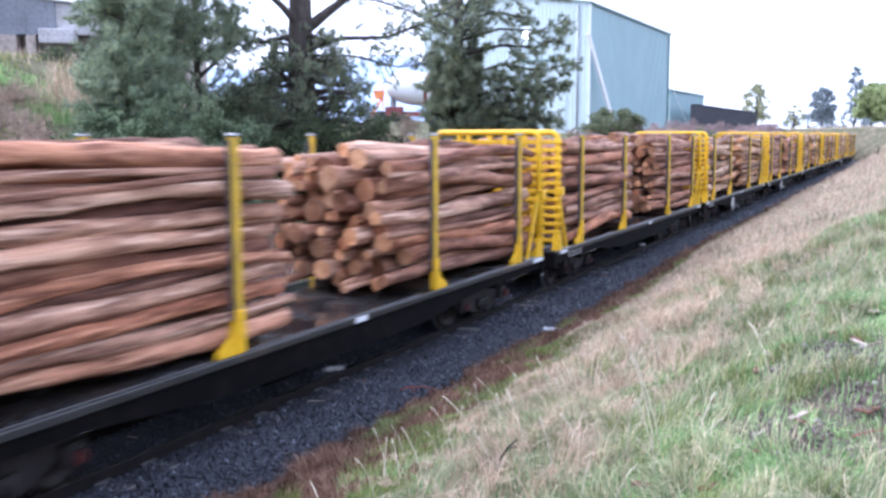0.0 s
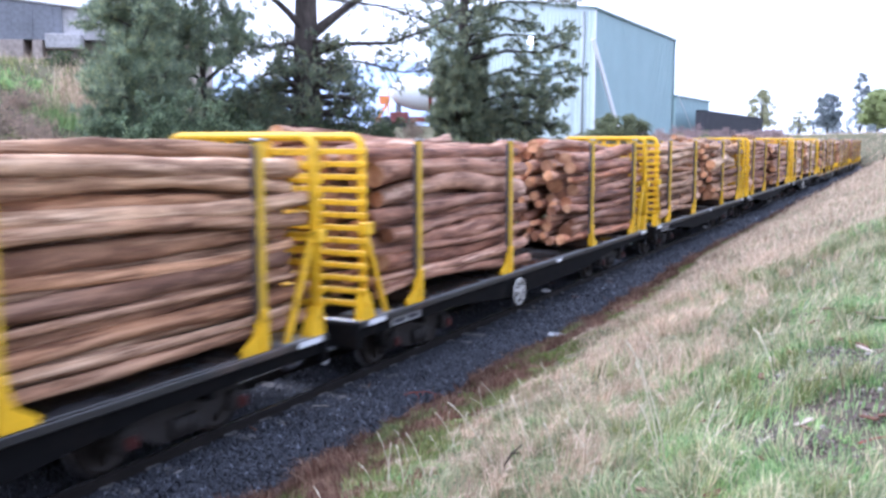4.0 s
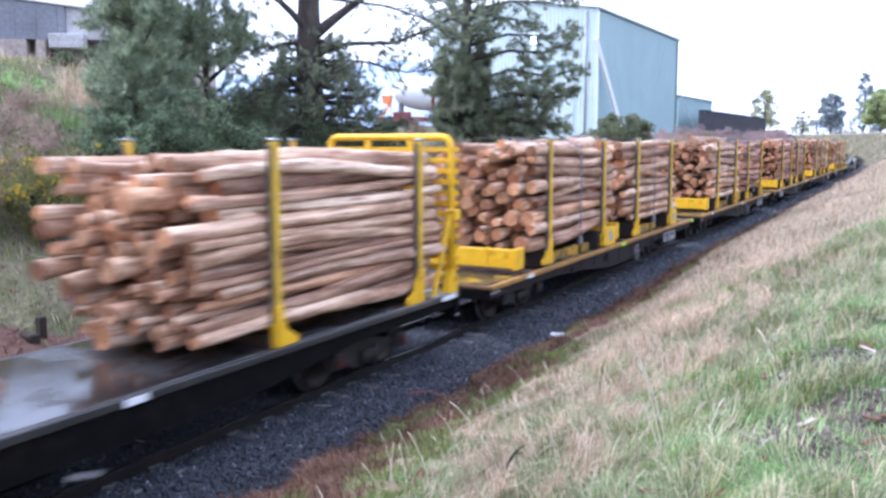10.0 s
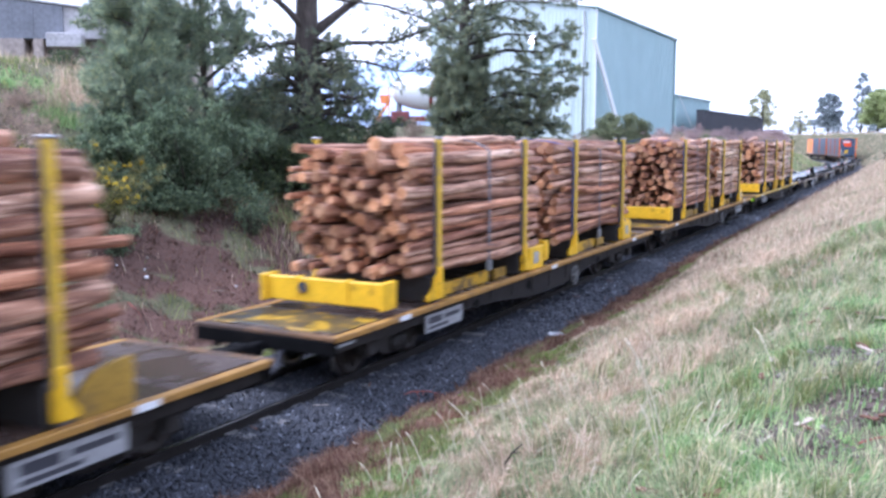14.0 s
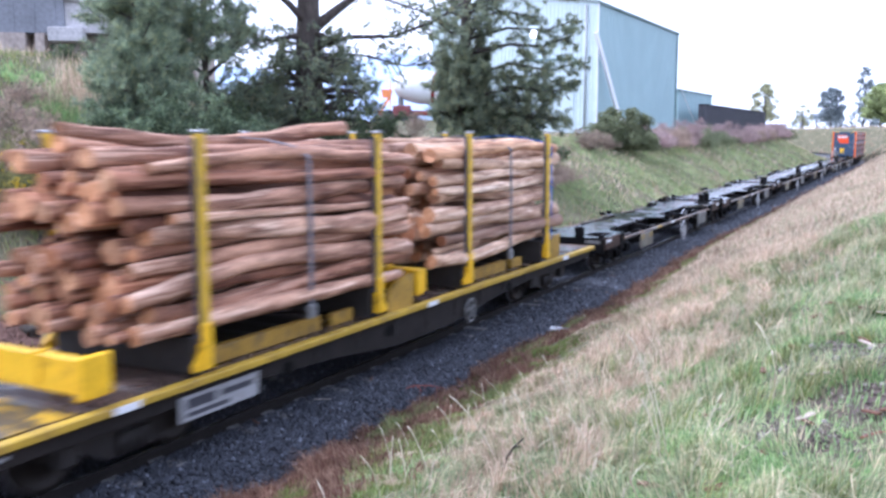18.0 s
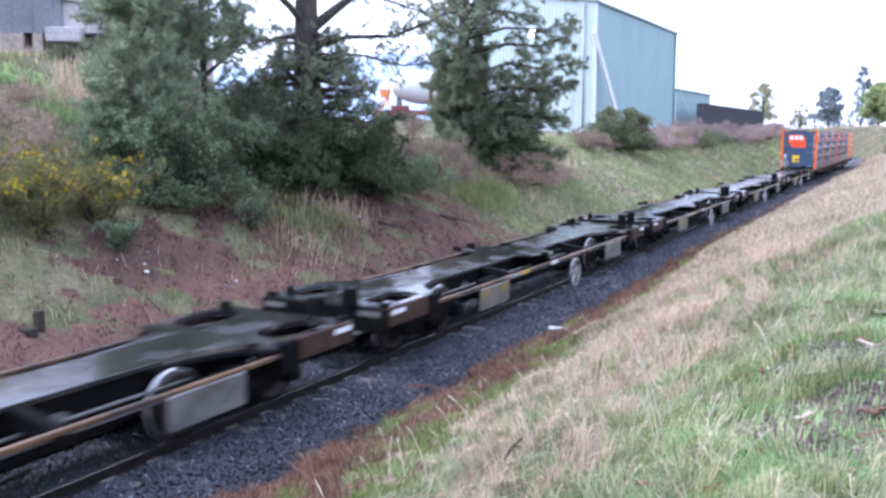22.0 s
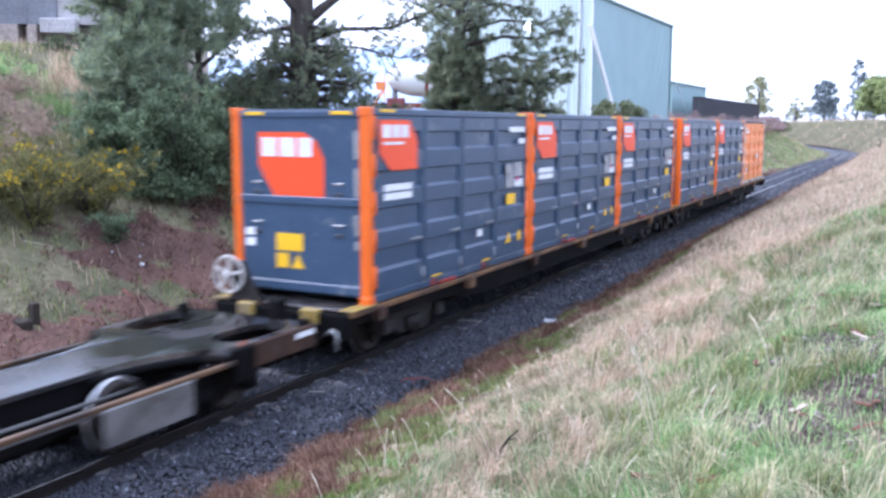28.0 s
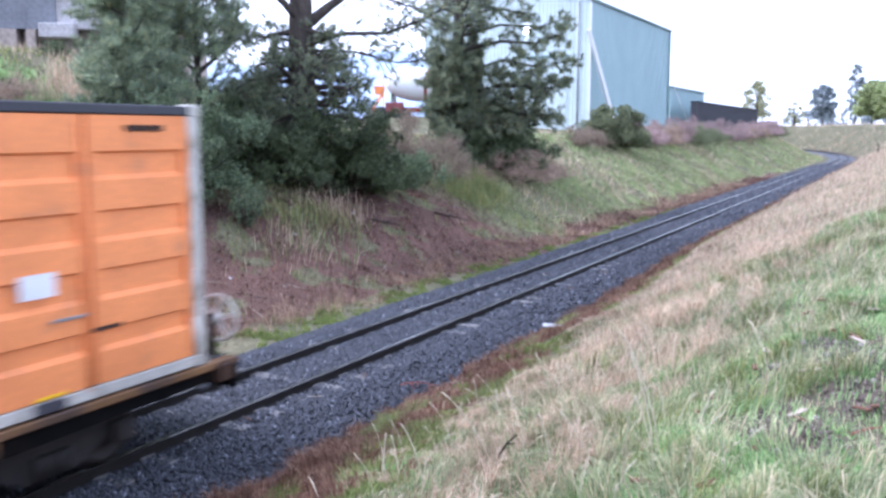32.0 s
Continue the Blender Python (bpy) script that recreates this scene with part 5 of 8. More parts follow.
meadow("hillside_green_grass", "patch of fresh green grass on the hillside", lush,
       [(16000, 17.2, 21.6, -19.0, -15.0, 3.0)],
       lambda x, y, a, s: np.exp(-((x + 16.3) / 0.75) ** 2 - ((y - 19.1) / 0.85) ** 2) * np.clip(0.6 + 0.6 * wave(x, y, 0.9, 5), 0.1, 1), (0.06, 0.18), (0.006, 0.012), (0.7, 0.3), 311)
meadow("outlying_grass", "rough grass on the bank's top", mixed,
       [(36000, -6, 2.7, 2.2, 13, 2.2), (30000, 2.5, 24, 8.9, 14, 2.4), (9000, -16, -5, 2.0, 16, 4.0), (9000, -12, 30, 13, 22, 4.5)],
       lambda x, y, a, s: np.clip(0.7 + 0.5 * wave(x, y, 1.9, 3), 0.1, 1) * (1 - smooth(16, 22, s)) * smooth(-16, -8, a) * smooth(2.8, 3.6, s), (0.05, 0.16), (0.005, 0.009), (0.65, 0.3), 309)
meadow("russet_verge_weeds", "russet dead weeds along the ballast", russet,
       [(200000, 4.0, MID, 1.2, 5.2, 1.2), (60000, MID, FAR, 1.0, 3.3, 2.4), (16000, FAR, BENDS, 1.0, 2.6, 6.0)],
       lambda x, y, a, s: np.clip(0.55 + 0.9 * wave(x, y, 1.5, 9) + 0.5 * wave(x, y, 0.45, 5) + 0.3 * (1 - smooth(0.2, 0.5, verge(a, s))), 0.03, 1) * smooth(-0.16, 0.1, verge(a, s) + 0.1 * wave(x, y, 0.8, 6)) * (1 - smooth(0.7, 1.05, verge(a, s) + 0.15 * wave(x, y, 1.1, 6))) * (1 - 0.9 * mossy(a, s)) * (1 - 0.6 * strawy(a, s)), (0.05, 0.24), (0.006, 0.011), (0.7, 0.3), 304)
meadow("bright_verge_moss", "bright green moss and clover along the ballast", moss,
       [(150000, 4.0, MID, 1.7, 5.2, 1.2), (30000, MID, FAR, 1.5, 3.3, 2.4), (34000, 9, 26, -3.1, -1.75, 2.0), (16000, 26, 46, -2.7, -1.9, 2.4)],
       lambda x, y, a, s: np.where(s < 0, np.clip(0.3 - 1.2 * wave(x, y, 1.7, 9) + 0.8 * wave(x, y, 0.6, 3), 0, 1), np.clip(0.42 - 1.0 * wave(x, y, 1.5, 9) + 0.7 * wave(x, y, 0.6, 3) + 1.2 * mossy(a, s), 0, 1) * smooth(0.22, 0.5, verge(a, s) + 0.35 * mossy(a, s)) * (1 - smooth(1.0, 1.25, verge(a, s)))), (0.03, 0.09), (0.008, 0.016), (0.6, 0.3), 305)
meadow("olive_verge_weeds", "olive-green weeds crowding the verge", left_grass,
       [(90000, 4.5, 18, 1.8, 5.0, 1.1)],
       lambda x, y, a, s: smooth(0.2, 0.7, mossy(a, s) + 0.2 * wave(x, y, 0.5, 4)), (0.06, 0.2), (0.006, 0.011), (0.7, 0.3), 312)
withered = plant_material("withered_grass", (0.50, 0.375, 0.285), ((0, (0.4, 0.36, 0.34)), (0.5, (0.9, 0.86, 0.8)), (1, (1.45, 1.4, 1.3))), 0.8, 0.6)
meadow("withered_bank_weeds", "withered brown weeds where the bank meets the verge", withered,
       [(70000, 4.2, MID, 1.8, 6.4, 1.1), (26000, MID, FAR, 1.7, 5.0, 2.4), (12000, FAR, BENDS, 1.6, 4.5, 6.0), (16000, 12, 30, -4.6, -2.5, 1.5), (16000, 30, 70, -4.2, -2.5, 2.6)],
       lambda x, y, a, s: np.where(s < 0, smooth(0, 0.6, 0.35 + 0.6 * wave(x, y, 2.2, 4)) * np.exp(-((s + 3.2) / 0.6) ** 2), smooth(0.72, 1.0, verge(a, s) + 0.7 * strawy(a, s)) * (1 - smooth(0.5, 1.9, s - grass_edge(a) + 0.4 * wave(x, y, 1.2, 3))) * np.clip(0.55 + 0.6 * wave(x, y, 0.8, 6), 0.1, 1)), (0.10, 0.34), (0.004, 0.007), (0.6, 0.3), 311)
left_keep = lambda x, y, a, s: np.clip(0.5 + 0.6 * wave(x, y, 3.0, 5) + 0.55 * wave(x, y, 0.8, 7) + 0.35 * (1 - smooth(9, 13.5, y)), 0.03, 1) * (1 - 0.96 * smooth(0.12, 0.5, soil_amount(x, y))) * (1 - 0.85 * np.exp(-((y - 15.3) / 1.9) ** 2 - ((x + 6.7) / 0.9) ** 2))
meadow("cutting_grass", "rough green and dry grass on the cutting side", left_grass,
       [(56000, 7, 34, -13, -3.0, 1.6), (14000, 34, 80, -13, -3.2, 3.6), (8000, 80, 175, -13, -3.2, 7.0), (22000, 10, 34, -24, -12, 3.2)],
       left_keep, (0.08, 0.26), (0.006, 0.011), (0.6, 0.3), 306)
meadow("slope_grass", "fresh pale green grass on the cutting slope", fresh,
       [(30000, 24, 44, -10.5, -3.4, 2.4), (52000, 40, 80, -12, -3.4, 3.6), (34000, 80, 175, -13, -3.0, 7.0)],
       lambda x, y, a, s: np.clip(0.7 + 0.5 * wave(x, y, 4.0, 15) + 0.45 * wave(x, y, 11.0, 3), 0.08, 1) * smooth(24, 36, y) * (1 - 0.95 * smooth(0.15, 0.6, soil_amount(x, y))), (0.05, 0.16), (0.006, 0.011), (0.7, 0.3), 308)
meadow("dry_cutting_grass", "dead straw grass on the cutting side", straw,
       [(9000, 8, 34, -13, -3.4, 1.8), (13000, 34, 80, -13, -2.9, 3.4), (7000, 80, 190, -14, -2.8, 7.0), (9000, 10, 32, -24, -12, 3.0), (16000, 110, 260, 1.8, 16, 8.0)],
       lambda x, y, a, s: np.clip(0.25 + 0.6 * wave(x, y, 2.4, 8) - 0.4 * wave(x, y, 11.0, 3), 0.03, 1) * (1 - 0.92 * smooth(0.15, 0.6, soil_amount(x, y))), (0.14, 0.42), (0.005, 0.009), (0.5, 0.3), 307)
litter_mat = plant_material("leaf_litter", (0.20, 0.125, 0.10), ((0, (0.25, 0.25, 0.27)), (0.5, (0.8, 0.75, 0.7)), (0.85, (1.3, 1.2, 1.1)), (0.97, (2.2, 2.2, 2.1)), (1, (3.6, 3.6, 3.4))), 0.9, 0.8)
meadow("ground_litter", "dead needles and broken stems on the red earth", litter_mat,
       [(30000, 8, 34, -9.0, -2.6, 1.5), (14000, 14, 42, -13, -7, 2.2), (9000, 34, 80, -4.4, -2.4, 3.0)],
       lambda x, y, a, s: np.clip(0.25 + soil_amount(x, y) + 0.5 * wave(x, y, 1.1, 3), 0.05, 1), (0.03, 0.15), (0.008, 0.018), (1.05, 0.2), 310)


def tussocks(name, label, mat, n, span, blades, tall, seed, spread=0.05):
    """Grass in separate tufts that lean outwards."""
    rnd = np.random.RandomState(seed)
    a0, a1, s0, s1 = span
    cx, cy = rnd.uniform(s0, s1, n), a0 + (a1 - a0) * rnd.uniform(0, 1, n) ** 1.3
    ok = rnd.uniform(0, 1, n) < BARE(cx, cy) * GROWN(cx, cy, cy, cx)
    cx, cy = cx[ok], cy[ok]
    size = rnd.uniform(0.6, 1.25, len(cx))
    x = np.repeat(cx, blades) + rnd.normal(0, spread, len(cx) * blades) * np.repeat(size, blades)
    y = np.repeat(cy, blades) + rnd.normal(0, spread, len(cx) * blades) * np.repeat(size, blades)
    k = len(x)
    me = blade_mesh(name, mat, x, y, height(x, y), rnd.uniform(*tall, k) * np.repeat(size * growth(cy, cx), blades), rnd.uniform(0.005, 0.009, k), np.clip(np.abs(rnd.normal(0.85, 0.3, k)), 0.05, 1.2), rnd)
    return tagged(new(name, me), label, "grass", kind="stuff")


tussocks("pale_tussocks", "pale straw tussocks on the bank", straw, 360, (2.8, 18, 3.2, 6.6), 60, (0.14, 0.34), 331)
tussocks("green_tussocks", "coarse grey-green tussocks on the bank", mixed, 420, (2.8, 15, 4.2, 8.0), 60, (0.10, 0.28), 332)
tussocks("dark_tussocks", "dull dark green tussocks on the bank", left_grass, 300, (2.8, 16, 4.0, 7.8), 70, (0.08, 0.24), 333)


# ---- ballast stones ----
def stones(name, label, mat, spans, size, seed, keep=None):
    rnd = np.random.RandomState(seed)
    vs, ts, base = [], [], 0
    octa = np.array([(1, 0, 0), (-1, 0, 0), (0, 1, 0), (0, -1, 0), (0, 0, 1), (0, 0, -1)], float)
    tri = np.array([(0, 2, 4), (2, 1, 4), (1, 3, 4), (3, 0, 4), (2, 0, 5), (1, 2, 5), (3, 1, 5), (0, 3, 5)])
    for n, a0, a1, s0, s1, grow in spans:
        x, y, a, s = spread_points(n, a0, a1, s0, s1, rnd)
        ok = np.minimum(np.abs(s - 0.57), np.abs(s + 0.57)) > 0.10
        if keep is not None:
            ok &= rnd.uniform(0, 1, n) < keep(x, y, a, s)
        x, y, s = x[ok], y[ok], s[ok]
        k = len(x)
        z = np.interp(s, [-2.4, -1.75, -1.25, -0.62, 0, 0.62, 1.2, 1.65, 2.1], [-0.45, -0.26, -0.15, -0.13, -0.12, -0.13, -0.15, -0.28, -0.45])
        if keep is not None:
            z = height(x, y)
        r = rnd.uniform(*size, k) * grow
        o = octa[None] * rnd.uniform(0.55, 1.15, (k, 6, 1)) + rnd.normal(0, 0.22, (k, 6, 3))
        v = o * r[:, None, None] + np.stack([x, y, z + r * 0.15], -1)[:, None]
        vs.append(v.reshape(-1, 3))
        ts.append((tri[None] + (np.arange(k) * 6)[:, None, None]).reshape(-1, 3) + base)
        base += k * 6
    return tagged(new(name, tri_mesh(name, np.concatenate(vs), np.concatenate(ts), mat)), label, "stones", kind="stuff")


stone_mat = material("ballast_chips", (0.049, 0.053, 0.065), 0.55, 0, 5, 0.2, fine=40, bump=0.3, spec=0.4)
rainbow(stone_mat, ((0, (0.45, 0.46, 0.5)), (0.5, (0.85, 0.86, 0.9)), (0.86, (1.2, 1.2, 1.2)), (0.96, (1.9, 1.9, 1.9)), (1, (4.5, 4.4, 4.2))))
stones("ballast_stones", "dark blue-grey crushed ballast stones", stone_mat, [(52000, 4, 16, -2.2, 2.0, 1.0), (34000, 16, 40, -2.2, 2.0, 1.5), (22000, 40, 110, -2.2, 2.0, 3.0)], (0.022, 0.042), 401)
soil_mat = material("earth_clods", (0.195, 0.13, 0.105), 0.95, 0, 4, 0.4, fine=20, bump=0.6)
rainbow(soil_mat, ((0, (0.5, 0.5, 0.5)), (0.7, (1.2, 1.2, 1.2)), (0.96, (1.5, 1.5, 1.5)), (1, (3.0, 3.6, 4.0))))
stones("earth_clods", "clods and stones on the bare red earth", soil_mat, [(14000, 8, 34, -9, -3.0, 0.5), (2500, 5, 30, 1.5, 2.6, 1.0)], (0.02, 0.05), 402, lambda x, y, a, s: np.maximum(soil_amount(x, y), worn_amount(x, y)))


path_mat = material("path_crumbs", (0.20, 0.165, 0.14), 0.95, 0, 4, 0.4, fine=20, bump=0.6)
rainbow(path_mat, ((0, (0.4, 0.4, 0.4)), (0.7, (1.0, 1.0, 1.0)), (0.95, (1.6, 1.6, 1.6)), (1, (2.6, 2.7, 2.8))))
stones("path_crumbs", "crumbs of earth and small stones on the trodden path", path_mat, [(14000, 2.8, 8, 6.8, 8.6, 0.4)], (0.014, 0.04), 403, lambda x, y, a, s: worn_amount(x, y))


# ---- the train: wagons roll towards the camera; along a wagon y runs to its rear, x to the near side, z = 0 is the rail's head ----
def run(t):
    """How far the train has come."""
    return 9.881 * t + 0.005 * t * t


MOVING = []  # (thing, place of its middle in the train, half the distance of its bogies, wheels)


def bogie(t, y, material_frame, rolling, caps=False):
    """A three-piece bogie: two side frames, a bolster, springs and two axles with wheels."""
    b = part("bogie", Geo().box(-0.85, 0.85, y - 0.17, y + 0.17, 0.42, 0.7, 0.03), material_frame, t, "sooty cast bogie")
    for s in (-1, 1):
        g = Geo().prism([(y - 1.05, 0.52), (y - 0.95, 0.66), (y - 0.5, 0.68), (y + 0.5, 0.68), (y + 0.95, 0.66), (y + 1.05, 0.52), (y + 1.05, 0.40), (y + 0.72, 0.40), (y + 0.3, 0.20), (y - 0.3, 0.20), (y - 0.72, 0.40), (y - 1.05, 0.40)], 0, s * 0.80 - 0.06, s * 0.80 + 0.06)
        part("side_frame", g, material_frame, b)
        for e in (-1, 1):
            part("axle_box", Geo().box(s * 0.78, s * 0.98, y + e * 0.87 - 0.13, y + e * 0.87 + 0.13, 0.30, 0.55, 0.04), material_frame, b)
        g = Geo()
        for e in (-0.14, 0.0, 0.14):
            g.tube([(s * 0.9, y + e, 0.24), (s * 0.9, y + e, 0.46)], 0.06, 8)
        part("spring_nest", g, material_frame, b)
    for e in (-1, 1):
        g = Geo()
        g.tube([(-0.95, 0, 0), (0.95, 0, 0)], 0.07, 10)
        for s in (-1, 1):
            g.wheel((s * 0.61, 0, 0), 0.40, 0.12, 24, -s, 0, 1)
        g.box(0.585, 0.60, -0.3, 0.3, -0.03, 0.03)
        w = part("wheelset", g, [wheel_steel, tread], t, "steel wheelset with bright treads", pose(0, y + e * 0.87, 0.40))
        rolling.append(w)
        for s in (-1, 1) if caps else ():
            part("axle_cap", Geo().tube([(s * 0.97, y + e * 0.87, 0.41), (s * 1.03, y + e * 0.87, 0.41)], 0.075, 10), cap_red, b, "red axle cap")


def coupler(t, y, s):
    g = Geo().beam((0, y, 0.62), (0, y + s * 0.42, 0.62), 0.16, 0.18, 0.02)
    g.box(-0.16, 0.16, y + s * 0.36, y + s * 0.6, 0.48, 0.76, 0.04)
    part("coupler", g, black_steel, t)
    part("brake_hose", Geo().tube([(0.35, y, 0.6), (0.38, y + s * 0.2, 0.35), (0.30, y + s * 0.4, 0.3), (0.2, y + s * 0.5, 0.42)], 0.03, 7), dark_mark, t)


def hand_wheel(t, x, y, z, r=0.28, mat=None, rot=0):
    g = Geo()
    g.tube([(0, r * math.cos(a * math.pi / 10), r * math.sin(a * math.pi / 10)) for a in range(20)], 0.022, 7, close=True)
    for a in range(5):
        d = (0, r * math.cos(a * math.pi * 0.4 + 0.4), r * math.sin(a * math.pi * 0.4 + 0.4))
        g.beam((0, 0, 0), d, 0.03, 0.045)
    g.tube([(-0.12, 0, 0), (0.04, 0, 0)], 0.05, 8)
    return part("brake_wheel", g, mat or pale_metal, t, "spoked handbrake wheel", pose(x, y, z, 0, 0, rot))


def stake(t, x, y, z0, z1, s, gusset=1):
    """A load stake: slim post on a flared foot."""
    p = part("stake", Geo().box(x - 0.045, x + 0.045, y - 0.05, y + 0.05, z0, z1, 0.012), mustard, t, "tarnished yellow steel load stake")
    g = Geo().box(x - 0.06, x + 0.06, y - 0.065, y + 0.065, z0, z0 + 0.52, 0.012)
    g.prism([(y, z0), (y - gusset * 0.38, z0), (y - gusset * 0.38, z0 + 0.07), (y - gusset * 0.16, z0 + 0.20), (y - gusset * 0.07, z0 + 0.42), (y, z0 + 0.42)], 0, x - 0.03, x + 0.03)
    part("stake_foot", g, yellow, p)
    part("stake_cap", Geo().box(x - 0.06, x + 0.06, y - 0.065, y + 0.065, z1, z1 + 0.035, 0.01), pale_metal, p)
    part("winch_strap", Geo().box(x - 0.052, x + 0.0, y - 0.085, y - 0.052, z0 + 0.3, z1 - 0.05, 0.005), dark_strap, p, "dark tie-down strap")


def bulkhead(t, y, s):
    """A slatted end frame with rounded top corners; s: which way its braces lean."""
    f = Geo()
    w, z0, z1, r = 1.19, 0.98, 3.56, 0.16
    pts = [(-w, y, z0), (-w, y, z1 - r)]
    pts += [(-w + r - r * math.cos(a), y, z1 - r + r * math.sin(a)) for a in (0.4, 0.8, 1.2)]
    pts += [(-w + r, y, z1), (w - r, y, z1)]
    pts += [(w - r + r * math.sin(a), y, z1 - r + r * math.cos(a)) for a in (0.4, 0.8, 1.2)]
    pts += [(w, y, z1 - r), (w, y, z0)]
    f.tube(pts, 0.062, 8)
    b = part("bulkhead", f, yellow, t, "yellow slatted steel end frame")
    for x in (-0.42, 0.42):
        part("upright", Geo().box(x - 0.05, x + 0.05, y - 0.04, y + 0.04, z0, z1, 0.012), yellow, b)
    for i in range(13):
        z = z0 + 0.24 + i * 0.178
        part("slat", Geo().box(-w - 0.11, w + 0.11, y - 0.022 - s * 0.05, y + 0.022 - s * 0.05, z - 0.04, z + 0.04, 0.008), yellow, b)
    for x in (-w, w):
        part("brace", Geo().beam((x, y + s * 0.05, z0 + 1.3), (x, y + s * 0.62, z0), 0.08, 0.07, 0.01, up=(1, 0, 0)), yellow, b)
        g = Geo().prism([(y - 0.12, z0), (y + 0.24 * s, z0), (y + 0.07 * s, z0 + 0.4), (y - 0.06, z0 + 0.4)] if s > 0 else [(y + 0.12, z0), (y - 0.24, z0), (y - 0.07, z0 + 0.4), (y + 0.06, z0 + 0.4)], 0, x - 0.07, x + 0.07)
        part("post_foot", g, yellow, b)
    part("mid_latch", Geo().box(w - 0.02, w + 0.14, y - 0.09, y + 0.09, z0 + 1.22, z0 + 1.4, 0.015), yellow, b)


def plank_deck(t, x, y0, y1, z, mat, n=26):
    step = (y1 - y0) / n
    me = Geo().box(-x, x, -step * 0.47, step * 0.47, -0.045, 0.0, 0.008).mesh("deck_board", [mat])
    for i in range(n):
        part("deck_board", me, None, t, m=pose(0, y0 + (i + 0.5) * step, z + 0.004 * math.sin(i * 7.3)))


def log_wagon():
    """A flat wagon with slatted end frames and eight stakes; y = 0 is its middle."""
    t = thing("log_wagon", "black flat wagon with yellow stakes and slatted ends", "railway wagon", "log wagons")
    rolling = []
    half, dz = 7.48, 1.0
    for s in (-1, 1):
        g = Geo().prism([(-half, 0.74), (-half, dz - 0.05), (half, dz - 0.05), (half, 0.74), (4.4, 0.72), (2.2, 0.52), (-2.2, 0.52), (-4.4, 0.72)], 0, s * 1.17 - 0.04, s * 1.17 + 0.04)
        part("side_sill", g, black_steel, t)
        part("sill_flange", Geo().box(s * 1.192, s * 1.275, -half, half, dz - 0.10, dz - 0.004, 0.012), scuffed_edge, t, "scuffed grey deck edge")
        part("centre_beam", Geo().box(s * 0.3 - 0.05, s * 0.3 + 0.05, -half, half, 0.5, 0.95, 0.01), black_steel, t)
        part("head_stock", Geo().box(-1.25, 1.25, s * half - 0.08, s * half + 0.08, 0.6, 0.97, 0.02), black_steel, t)
        coupler(t, s * (half + 0.08), s)
        part("corner_plate", Geo().box(0.7, 1.26, s * (half - 0.62) - 0.3, s * (half - 0.62) + 0.3, 0.998, 1.012, 0.003), pale_metal, t, "worn bright corner plate")
    part("deck", Geo().box(-1.19, 1.19, -half, half, dz - 0.045, dz, 0.01), wet_deck, t)
    for i in range(7):
        part("cross_member", Geo().box(-1.13, 1.13, -5.4 + i * 1.8 - 0.06, -5.4 + i * 1.8 + 0.06, 0.6, 0.94, 0.01), black_steel, t)
    for y in (-5.2, 5.2):
        bogie(t, y, grimy_cast, rolling, True)
    for y, gs in ((-5.72, 1), (-2.177, 1), (2.697, -1), (6.235, 1)):
        for s in (-1, 1):
            stake(t, s * 1.20, y, dz, 3.5, s, gs)
        part("bearer", Geo().box(-1.14, 1.14, y - 0.09, y + 0.09, dz, dz + 0.15, 0.015), rusty, t, "dark timber load bearer")
    bulkhead(t, -7.32, 1)
    bulkhead(t, 7.32, -1)
    for s in (-1, 1):
        plate = part("number_panel", Geo().box(s * 1.212, s * 1.222, -6.6, -5.7, 0.76, 0.88, 0.002), pale_metal, t, "worn pale marking panel")
        for y0, y1 in ((-6.52, -6.2), (-6.1, -5.8)):
            part("print_bar", Geo().box(s * 1.222, s * 1.225, y0, y1, 0.79, 0.85), dark_mark, plate)
        for y0, y1 in ((0.2, 0.5), (-7.3, -6.85), (6.85, 7.35)):
            part("white_tab", Geo().box(s * 1.276, s * 1.283, y0, y1, 0.91, 0.985), white_paint, t)
        part("hanging_tag", Geo().box(s * 1.235, s * 1.25, 7.42, 7.5, 0.58, 0.74, 0.003), old_panel, t, "pale hanging tag")
        part("step_iron", Geo().tube([(s * 1.2, -6.9, 0.9), (s * 1.22, -6.9, 0.42), (s * 1.22, -6.55, 0.42), (s * 1.2, -6.55, 0.9)], 0.018, 6), black_steel, t, "thin black step iron")
    part("brake_cylinder", Geo().tube([(0.7, -1.2, 0.45), (0.7, -0.3, 0.45)], 0.17, 12), black_steel, t)
    part("brake_rod", Geo().tube([(0.6, -4, 0.4), (0.6, 4, 0.4)], 0.03, 6), black_steel, t)
    part("release_lever", Geo().beam((1.2, -0.45, 0.40), (1.24, -0.1, 0.34), 0.04, 0.05), pale_metal, t, "pale brake release lever")
    return t


def low_bulkhead(t, y, s):
    g = Geo().box(-1.12, 1.12, y - 0.05, y + 0.05, 1.0, 1.38, 0.015)
    b = part("end_board", g, yellow, t, "low yellow end board")
    for x in (-1.1, 1.1):
        part("end_plate", Geo().box(x - 0.05, x + 0.05, y - 0.12, y + 0.26 * s, 0.98, 1.40, 0.012), yellow, b)
    for x in (-0.46, 0.46):
        part("rib", Geo().box(x - 0.03, x + 0.03, y - 0.075, y + 0.075, 1.08, 1.40, 0.008), yellow, b)
    part("round_badge", Geo().tube([(-0.35, y - 0.08, 1.23), (-0.35, y - 0.06, 1.23)], 0.09, 14), dark_mark, b)


